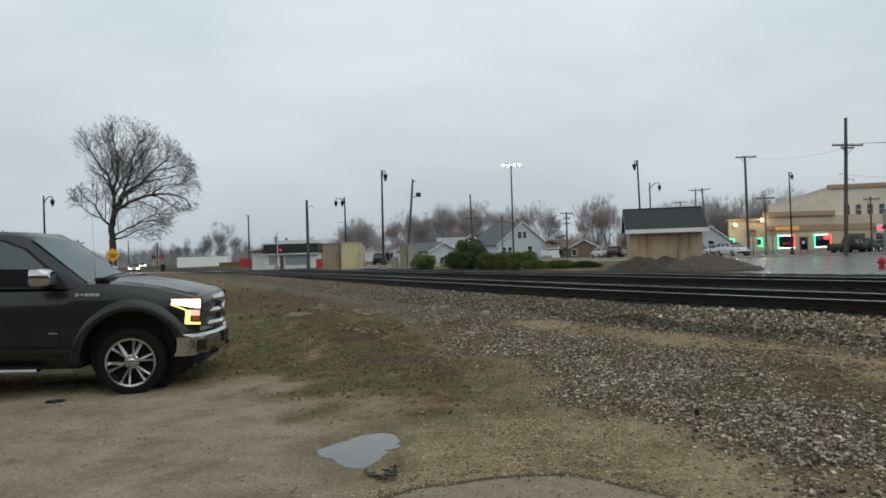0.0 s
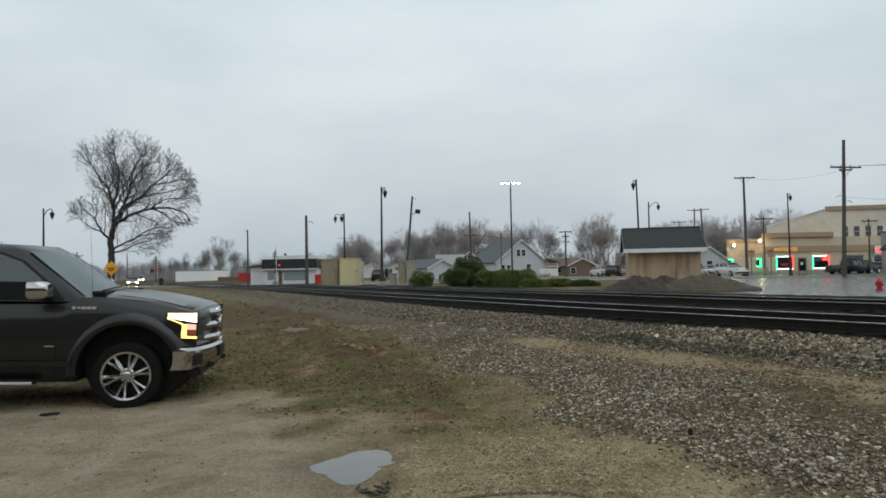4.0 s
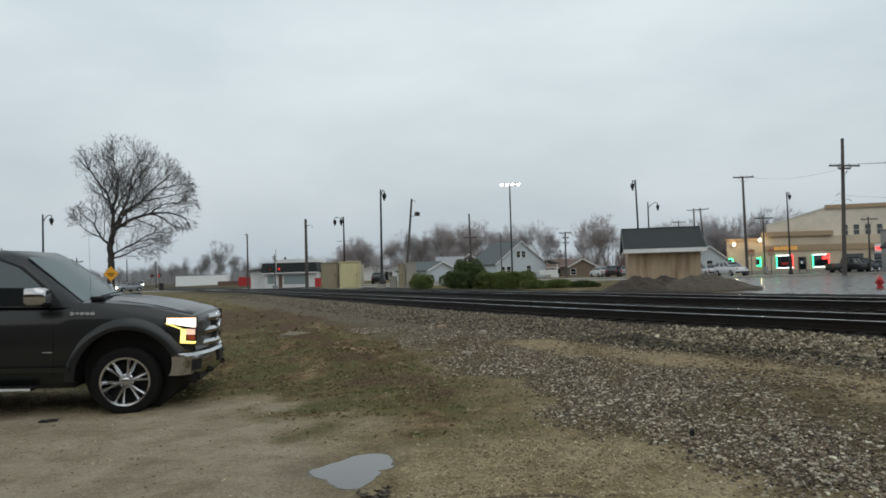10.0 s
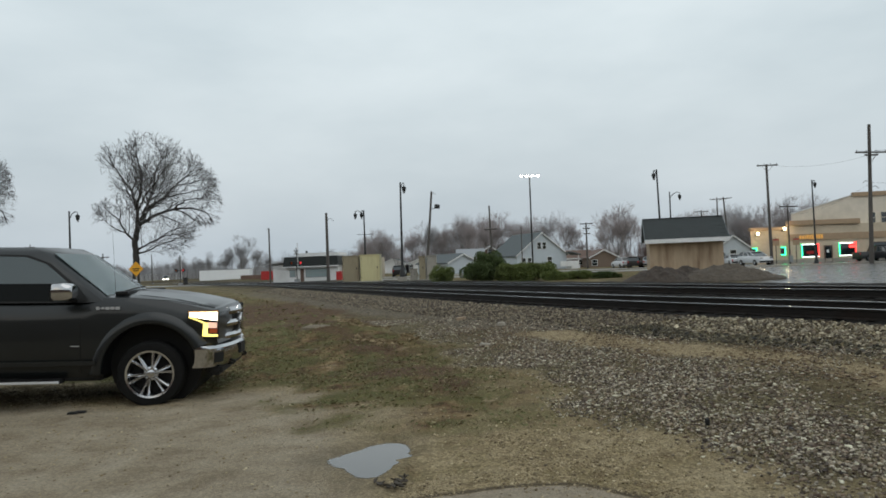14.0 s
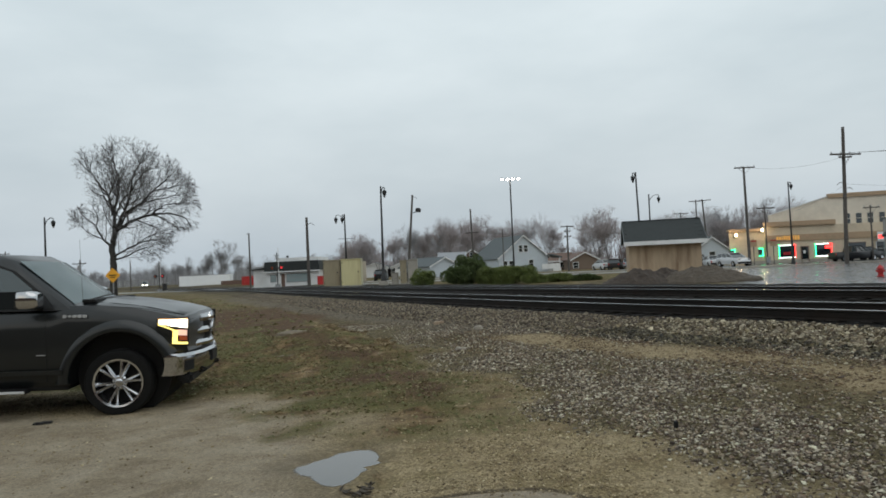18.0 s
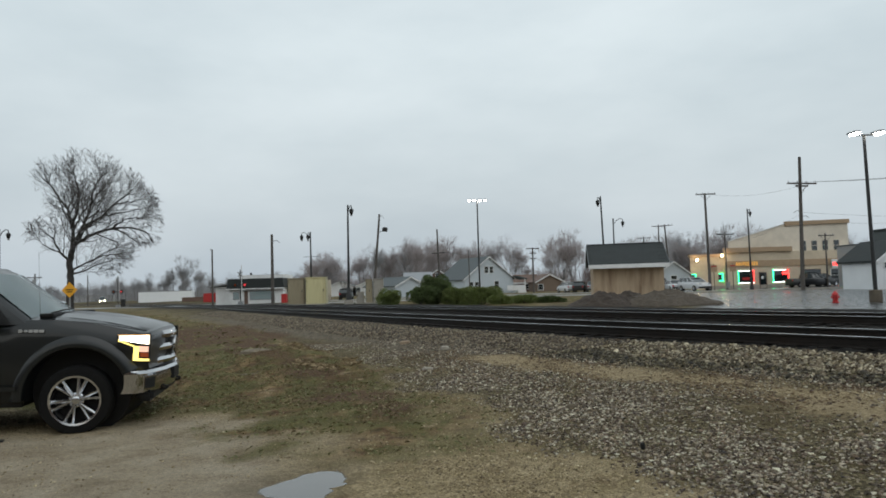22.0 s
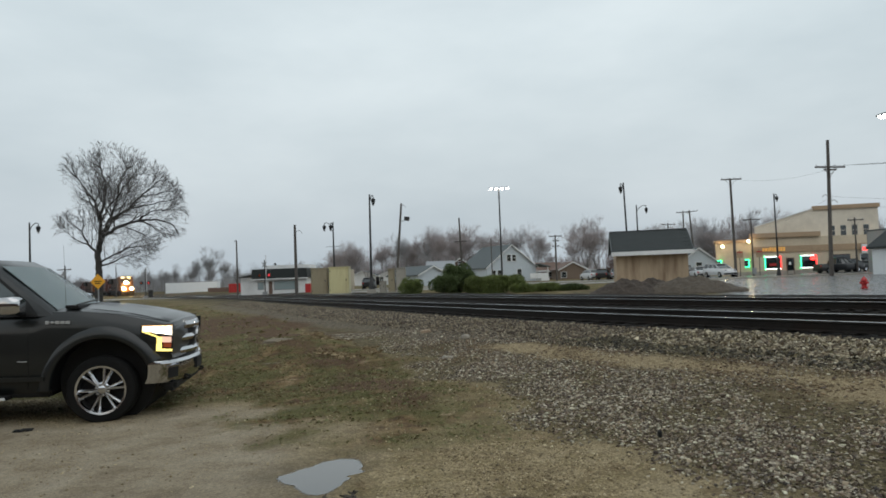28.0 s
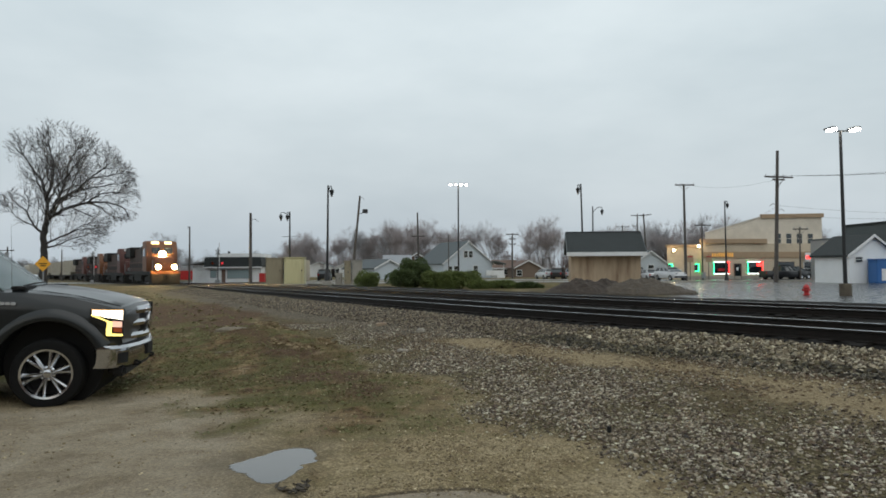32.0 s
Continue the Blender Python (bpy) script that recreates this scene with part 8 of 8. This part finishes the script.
def make_ballast():
    rng = np.random.default_rng(4)
    tan = stone_material("tan_ballast_stone", ((0.0, (0.023, 0.017, 0.010)), (0.14, (0.097, 0.063, 0.035)), (0.28, (0.081, 0.063, 0.036)), (0.42, (0.196, 0.165, 0.116)), (0.56, (0.172, 0.123, 0.073)), (0.68, (0.313, 0.259, 0.155)), (0.84, (0.359, 0.317, 0.233)), (1.0, (0.622, 0.536, 0.370))))
    grey = stone_material("grey_gravel_stone", ((0.0, (0.029, 0.021, 0.017)), (0.15, (0.109, 0.068, 0.045)), (0.3, (0.078, 0.058, 0.039)), (0.45, (0.233, 0.196, 0.147)), (0.58, (0.206, 0.140, 0.091)), (0.7, (0.375, 0.304, 0.205)), (0.85, (0.441, 0.390, 0.310)), (1.0, (0.634, 0.593, 0.430))))
    grit = stone_material("grit", ((0.0, (0.095, 0.067, 0.036)), (0.25, (0.158, 0.115, 0.060)), (0.55, (0.247, 0.187, 0.098)), (0.85, (0.378, 0.300, 0.171)), (1.0, (0.609, 0.502, 0.325))))
    worn = stone_material("weathered_ballast_stone", ((0.0, (0.015, 0.011, 0.007)), (0.15, (0.064, 0.042, 0.028)), (0.3, (0.049, 0.036, 0.023)), (0.45, (0.118, 0.098, 0.067)), (0.58, (0.110, 0.076, 0.047)), (0.72, (0.183, 0.147, 0.092)), (0.86, (0.211, 0.180, 0.129)), (1.0, (0.369, 0.301, 0.204))))
    dark_stone = stone_material("dark_ballast_stone", ((0.0, (0.011, 0.009, 0.006)), (0.3, (0.043, 0.034, 0.021)), (0.6, (0.086, 0.070, 0.042)), (0.85, (0.143, 0.122, 0.075)), (1.0, (0.286, 0.250, 0.156))))
    litter = stone_material("leaf_litter", ((0.0, (0.050, 0.026, 0.013)), (0.35, (0.105, 0.056, 0.026)), (0.65, (0.190, 0.118, 0.056)), (1.0, (0.34, 0.25, 0.14))))
    # the ballast shoulder of the near track
    s = rng.uniform(S0 - 9, S0 + 42, 80000)
    o = -0.55 - 1.95 * rng.uniform(0, 1, len(s)) ** 0.8
    px, py = np.interp(s, ARC, RAIL[:, 0]), np.interp(s, ARC, RAIL[:, 1])
    nx, ny = np.interp(s, ARC, NORM[:, 0]), np.interp(s, ARC, NORM[:, 1])
    x, y = px + o * nx, py + o * ny
    keep = rng.uniform(0, 1, len(s)) < 0.35 + 0.65 * smooth(o + 0.25 * wob(x, y, 1.5, 51), -2.4, -1.6)
    keep = keep & (rng.uniform(0, 1, len(s)) > 0.5 * fine_strip(x, y, o))
    close = keep & (y < 12.5)
    # stones in the lower part of the shoulder get the darker colours
    at_foot = close & (o + 0.22 * wob(x, y, 1.7, 53) < -1.72)
    close = close & ~at_foot
    lay_stones(rng, "dark_ballast", x[at_foot], y[at_foot], o[at_foot], (0.014, 0.032), 0.22, 0.8, dark_stone, "dark ballast stones at the foot of the shoulder")
    lay_stones(rng, "ballast_shoulder", x[close], y[close], o[close], (0.015, 0.032), 0.25, 0.85, tan, "tan crushed ballast stones banked beside the near rail")
    far = keep & (y >= 12.5)
    lay_stones(rng, "far_ballast_shoulder", x[far], y[far], o[far], (0.016, 0.034), 0.20, 0.8, worn, "tan crushed ballast stones banked beside the near rail", (CHIP_V, CHIP_F))
    # the flat gravel between the yard and the shoulder
    x, y = scatter(rng, 340000, -3.0, 10.5, 3.4, 17.0, 1.35)
    keep = (np.abs(x / np.maximum(y, 0.1)) < 0.80)
    x, y = x[keep], y[keep]
    o = across(x, y)
    st, tu, sa, lot = zones(x, y, o)
    st = st * (1 - 0.5 * fine_strip(x, y, o))
    thin = 0.14 + 0.86 * smooth(wob(x, y, 1.4, 61) + 0.6 * wob(x, y, 5.1, 62), -0.75, 0.35)
    keep = (rng.uniform(0, 1, len(x)) < np.clip(st ** 1.5 - 1.15 * sa, 0, 1) * thin) & (o < -2.1)
    lay_stones(rng, "loose_gravel", x[keep], y[keep], o[keep], (0.0075, 0.0185), 0.18, 0.62, grey, "grey-brown loose gravel trodden into the soil")
    # dead leaves blown along the sandy strip
    x, y = scatter(rng, 80000, -1.5, 10.5, 3.6, 14.0, 1.2)
    o = across(x, y)
    keep = rng.uniform(0, 1, len(x)) < np.exp(-((o + 3.4 + 0.5 * wob(x, y, 1.9, 63)) / 0.95) ** 2) * (0.25 + 0.75 * smooth(wob(x, y, 3.1, 64), -0.2, 0.6))
    lay_stones(rng, "leaf_litter", x[keep], y[keep], o[keep], (0.010, 0.026), 0.35, 0.22, litter, "brown leaf litter blown along the sandy strip", (CHIP_V, CHIP_F))
    # crushed chips on the strip below the shoulder
    x, y = scatter(rng, 90000, -14.0, 5.0, 12.0, 34.0, 1.3)
    o = across(x, y)
    keep = rng.uniform(0, 1, len(x)) < fine_strip(x, y, o)
    lay_stones(rng, "crushed_chips", x[keep], y[keep], o[keep], (0.006, 0.017), 0.2, 0.7, worn, "dark crushed chips below the ballast shoulder", (CHIP_V, CHIP_F))
    # small grit over the dirt
    x, y = scatter(rng, 170000, -6.5, 5.2, 3.3, 11.5, 1.35)
    o = across(x, y)
    st, tu, sa, lot = zones(x, y, o)
    near_puddle = np.hypot((x - PUDDLE[0]) / 0.52, (y - PUDDLE[1]) / 0.70) < 1.0
    slab = np.hypot(x - 0.35, y - 3.55) < 1.0
    p = (0.18 + 0.82 * smooth(wob(x, y, 1.1, 31) + 0.5 * wob(x, y, 4.3, 32), -0.2, 0.7)) * (1 - 0.85 * bare_dirt(x, y)) * np.where(slab, 0.15, 1.0)
    keep = (rng.uniform(0, 1, len(x)) < (1 - 0.7 * st) * (1 - 0.88 * tu) * p) & ~near_puddle
    lay_stones(rng, "grit", x[keep], y[keep], o[keep], (0.003, 0.0125), 0.15, 0.7, grit, "small tan grit lying over the dirt yard", (CHIP_V, CHIP_F))


make_ballast()


def make_grass():
    rng = np.random.default_rng(8)
    pale = stone_material("yard_grass", ((0.0, (0.25, 0.195, 0.115)), (0.4, (0.32, 0.265, 0.155)), (0.7, (0.235, 0.225, 0.105)), (1.0, (0.46, 0.39, 0.25))))
    straw = stone_material("straw_tuft", ((0.0, (0.15, 0.10, 0.052)), (0.5, (0.25, 0.185, 0.10)), (1.0, (0.40, 0.31, 0.18))))
    mt = stone_material("dead_grass", ((0.0, (0.120, 0.088, 0.045)), (0.25, (0.160, 0.124, 0.060)), (0.42, (0.189, 0.153, 0.072)), (0.55, (0.138, 0.148, 0.058)), (0.85, (0.172, 0.174, 0.074)), (1.0, (0.295, 0.254, 0.136))))
    for name, n, area, hh in (("dead_grass", 90000, (-8, 3.2, 5.4, 16, 1.2), (0.014, 0.045)), ("short_yard_grass", 60000, (-6, 4.2, 3.3, 10, 1.3), (0.008, 0.024)), ("straw_tufts", 48000, (-4.8, -0.4, 11.6, 16.6, 1.0), (0.025, 0.085)), ("far_dead_grass", 12000, (-30, 0, 15, 46, 1.3), (0.04, 0.11))):
        x, y = scatter(rng, n, *area)
        o = across(x, y)
        st, tu, sa, lot = zones(x, y, o)
        clump = 0.25 + 0.75 * smooth(wob(x, y, 3.3, 41) + 0.6 * wob(x, y, 9.1, 42), -0.3, 0.8)
        if name == "straw_tufts":
            tu = smooth(wob(x, y, 2.3, 48) + 0.5 * wob(x, y, 7.0, 49), 0.35, 0.8) * np.exp(-((x + 1.9 + 0.45 * (y - 14.0)) / 0.9) ** 2) * (1 - smooth(st, 0.5, 0.9))
        if name == "short_yard_grass":
            tu = (1 - st) * (1 - sa) * (1 - bare_dirt(x, y)) * smooth(wob(x, y, 1.9, 45) + 0.7 * wob(x, y, 6.1, 46), 0.0, 0.7) * np.where(np.hypot(x - 0.35, y - 3.55) < 1.05, 0, 1)
            tu = np.where(np.hypot(x - PUDDLE[0], (y - PUDDLE[1]) * 0.8) < 0.62, 0, tu)
        keep = (rng.uniform(0, 1, len(x)) < tu ** 1.8 * smooth(tu, 0.25, 0.55) * clump) & (o < -1.5) & (np.hypot(x - PUDDLE[0], (y - PUDDLE[1]) * 0.75) > 0.62)
        x, y, o = x[keep], y[keep], o[keep]
        n = len(x)
        h = rng.uniform(hh[0], hh[1], n)
        w = h * rng.uniform(0.045, 0.09, n)
        z = ground_z(x, y, o) - 0.004 + np.exp(-(x ** 2 + y ** 2) / 900) * (0.018 * wob(x, y, 1.3, 11) + 0.010 * wob(x, y, 4.7, 12))
        z = z + 0.18 * np.exp(-((x + 2.5) / 0.9) ** 2 - ((y - 13.8) / 1.1) ** 2) + terrace(y, zones(x, y, o)[1])
        a, lean = rng.uniform(0, 6.283, n), rng.uniform(0.9, 2.0, n)
        bx_, by_ = np.cos(a), np.sin(a)
        v = np.zeros((n, 4, 3))
        v[:, 0] = np.stack([-by_ * w, bx_ * w, 0 * w], -1)
        v[:, 1] = np.stack([by_ * w, -bx_ * w, 0 * w], -1)
        v[:, 2] = np.stack([bx_ * h * lean * 0.4 + by_ * w * .6, by_ * h * lean * 0.4 - bx_ * w * .6, h * 0.6], -1)
        v[:, 3] = np.stack([bx_ * h * lean, by_ * h * lean, h * (1.05 - 0.40 * lean)], -1)
        f = np.array([(0, 1, 2), (0, 2, 3)])
        eye = np.repeat(np.eye(3)[None], n, 0)
        pieces_mesh(name, (eye, np.stack([x, y, z], -1)), v, f, {"short_yard_grass": pale, "straw_tufts": straw}.get(name, mt), {"short_yard_grass": "short pale grass in the dirt yard", "straw_tufts": "dry straw-coloured grass tufts at the turf edge"}.get(name, "matted brown dead grass with some green"), "grass", 0)


make_grass()


# ---- the nearest stones, each a piece of its own ----
def make_near_stones():
    rng = np.random.default_rng(31)
    rnd = random.Random(31)
    for name, size, place, tones in (("gravel_stone", (0.010, 0.020), None, ((0.060, 0.045, 0.031), (0.185, 0.148, 0.102), (0.34, 0.285, 0.20))), ("ballast_stone", (0.024, 0.040), 1, ((0.085, 0.063, 0.041), (0.22, 0.176, 0.117), (0.40, 0.34, 0.235)))):
        m = bpy.data.materials.new(name)
        m.use_nodes = True
        n, l = m.node_tree.nodes, m.node_tree.links
        oi, cr, no, mx = n.new("ShaderNodeObjectInfo"), n.new("ShaderNodeValToRGB"), n.new("ShaderNodeTexNoise"), n.new("ShaderNodeMix")
        e = cr.color_ramp.elements
        e[0].color, e[1].color = (*tones[0], 1), (*tones[2], 1)
        e.new(0.55).color = (*tones[1], 1)
        no.inputs["Scale"].default_value, no.inputs["Detail"].default_value = 60, 4
        mx.data_type, mx.blend_type = "RGBA", "OVERLAY"
        mx.inputs["Factor"].default_value = 0.5
        l.new(oi.outputs["Random"], cr.inputs["Fac"])
        l.new(cr.outputs["Color"], mx.inputs["A"])
        l.new(no.outputs["Fac"], mx.inputs["B"])
        l.new(mx.outputs["Result"], n["Principled BSDF"].inputs["Base Color"])
        n["Principled BSDF"].inputs["Roughness"].default_value = 0.8
        shapes = []
        for k in range(8):
            me = bpy.data.meshes.new(name)
            v = ROCK_V * rng.uniform(0.65, 1.2, (10, 1)) * rng.uniform(0.7, 1.3, 3)
            me.from_pydata([tuple(q) for q in v], [], [tuple(int(i) for i in f) for f in ROCK_F])
            me.materials.append(m)
            shapes.append(me)
        for k in range(290):
            if place is None:
                x, y = rnd.uniform(1.9, 3.3), rnd.uniform(3.9, 5.9)
                o = across(x, y)
            else:
                s, oo = rnd.uniform(S0 - 3.5, S0 + 1.5), -0.6 - 1.5 * rnd.random()
                q = along(s, oo)
                x, y, o = q.x, q.y, np.array([oo])
            r = rnd.uniform(*size)
            xa, ya = np.array([x]), np.array([y])
            z = float(ground_z(xa, ya, o)[0] + relief(xa, ya)[0]) + r * 0.3
            ob = new(name, rnd.choice(shapes))
            ob.parent = GROUND
            ob.matrix_local = pose(x, y, z, rnd.uniform(0, 360), rnd.uniform(0, 360), rnd.uniform(0, 360)) @ Matrix.Scale(r, 4)


make_near_stones()


# ---- the soft mass of the farthest woods ----
def make_far_woods():
    rng = np.random.default_rng(55)
    # all but the last stretch use twig colours paled for haze
    for x0, x1, y0, y1, n, low, high, mt in ((-170, -22, 222, 258, 22000, 2.5, 8.5, M["hazy_twig"]), (-30, 26, 196, 206, 6500, 5.0, 13.5, M["hazy_twig_red"]), (26, 44, 182, 190, 1600, 2.0, 7.0, M["hazy_twig_red"]), (46, 110, 176, 190, 9000, 4.0, 11.5, M["twig_red"])):
        x, y = rng.uniform(x0, x1, n), rng.uniform(y0, y1, n)
        top = low + (high - low) * np.clip(0.5 + 0.5 * wob(x, 0 * x, 0.22, 91) + 0.25 * wob(x, 0 * x, 0.9, 92), 0.05, 1)
        h = top * rng.uniform(0.35, 1.0, n) ** 0.6
        z0 = np.where(rng.uniform(0, 1, n) < 0.4, 0.0, h * rng.uniform(0.2, 0.75, n))
        w = rng.uniform(0.02, 0.055, n)
        lean = rng.normal(0, 0.18, n) * (h - z0)
        a = rng.uniform(-0.6, 0.6, n)
        v = np.zeros((n, 3, 3))
        v[:, 0] = np.stack([-w * np.cos(a), -w * np.sin(a), z0], -1)
        v[:, 1] = np.stack([w * np.cos(a), w * np.sin(a), z0], -1)
        v[:, 2] = np.stack([lean, rng.normal(0, 0.2, n) * h * 0.3, h], -1)
        base = np.stack([x, y, np.full(n, -0.75)], -1)
        pieces_mesh("far_woods", (np.repeat(np.eye(3)[None], n, 0), base), v, np.array([(0, 1, 2)]), mt, "far bare woods, a soft grey-brown mass of thin stems", "woods", 0)


make_far_woods()


# ---- odd stones and scraps ----
def make_scraps():
    rnd = random.Random(14)

    def slab(name, x, y, w, d, h, turn, material, label, category):
        bm = B()
        n = 11
        rings = []
        for f, z in ((0.9, -0.03), (1.0, h * 0.4), (0.93, h * 0.85), (0.6, h)):
            rings.append([(w * f * math.cos(6.283 * k / n) * q, d * f * math.sin(6.283 * k / n) * q, z + 0.006 * math.sin(3 * k)) for k, q in enumerate(jit)])
        loft(bm, rings)
        ob = new(name, mesh_of(name, bm, material))
        ob.matrix_world = pose(x, y, gz(x, y) + 0.01, 0, rnd.uniform(-4, 4), turn)
        tagged(ob, label, category)
    for args in (("flat_stone", -2.85, 13.75, 0.38, 0.18, 0.27, 8, M["field_stone"], "flat brown slab of sandstone in the grass", "stone"),
                 ("flat_stone", -2.35, 11.75, 0.38, 0.035, 0.055, 5, M["field_stone"], "narrow worn strip of broken concrete in the grass", "stone"),
                 ("flat_stone", -0.03, 15.72, 0.13, 0.07, 0.06, 30, M["plywood"], "tan flat stone on the gravel", "stone"),
                 ("flat_stone", 0.79, 14.15, 0.10, 0.05, 0.055, -30, M["pale_stone"], "white flat stone on the gravel", "stone"),
                 ("flat_stone", 0.37, 11.39, 0.09, 0.04, 0.03, 10, M["pale_stone"], "pale flat stone on the gravel", "stone"),
                 ("flat_stone", 1.89, 7.68, 0.06, 0.035, 0.03, 10, M["field_stone"], "grey stone lying on the gravel", "stone"),
                 ("rubber_scrap", -4.32, 7.66, 0.10, 0.06, 0.018, 20, M["black_plastic"], "flat dark scrap of rubber on the dirt", "debris"),
                 ("stone", 2.07, 5.83, 0.022, 0.02, 0.032, 0, M["black_plastic"], "single black stone on the gravel", "stone")):
        jit = [rnd.uniform(0.82, 1.15) for _ in range(11)]
        slab(*args)
    # torn dark leaves at the puddle's edge
    t = thing("dead_leaves", -0.50, 4.70, gz(-0.50, 4.70) + 0.012, "torn dark wet leaves at the edge of the puddle", "leaves")
    for k in range(16):
        bm = B()
        w, d = rnd.uniform(0.030, 0.065), rnd.uniform(0.007, 0.016)
        pts = [(w * math.cos(a), d * math.sin(a) * (1.2 if math.cos(a) < 0.3 else 0.7), 0.007 * math.sin(2 * a + k)) for a in (0, 0.6, 1.2, 1.9, 2.6, 3.14, 3.7, 4.4, 5.1, 5.7)]
        top = [bm.verts.new((x, y, z + 0.006)) for x, y, z in pts]
        low = [bm.verts.new((x, y, z)) for x, y, z in pts]
        bm.faces.new(top)
        bm.faces.new(low[::-1])
        for i in range(10):
            bm.faces.new((low[i], low[(i + 1) % 10], top[(i + 1) % 10], top[i]))
        part("leaf", bm, M["dead_leaf"], t, m=pose(rnd.uniform(-0.13, 0.13), rnd.uniform(-0.14, 0.12), 0.002 * k, rnd.uniform(-14, 14), rnd.uniform(-14, 14), rnd.uniform(0, 180)))


make_scraps()


# ---- motion: the train runs in along the near track ----
FRONT = float(ARC[np.argmin(np.abs(RAIL[:, 1] - 74.6))])     # where the lead nose stands at the end
SPEED = 25.5


def motions():
    """Each vehicle follows the curve of the near track at an even speed."""
    for ob, back in TRAIN:
        rows = []
        for k in range(33):
            s = FRONT + SPEED * (32.0 - k) + 11.2 + back
            p = along(s, 0.755)
            d = along(s - 6, 0.755) - along(s + 6, 0.755)
            rows.append((float(k), pose(p.x, p.y, p.z, 0, 0, math.degrees(math.atan2(d.y, d.x)))))
        walk(ob, rows)
    # the car on the crossing road creeps across, then drives off
    walk(ROAD_CAR, [(t, pose(x, y, gz(x, y), 0, 0, a)) for t, x, y, a in ((0.0, -50.2, 112.5, -66), (3.0, -49.2, 110.3, -66), (8.0, -47.4, 106.2, -69), (9.5, -47.2, 104.9, -98), (11.0, -49.2, 103.4, -146), (12.0, -52.5, 102.8, -164), (14.0, -60.0, 102.3, -174), (16.0, -69.0, 101.6, -177), (18.0, -80.0, 101.4, -180), (22.0, -108.0, 101.4, -180), (32.0, -178.0, 101.4, -180))])


motions()
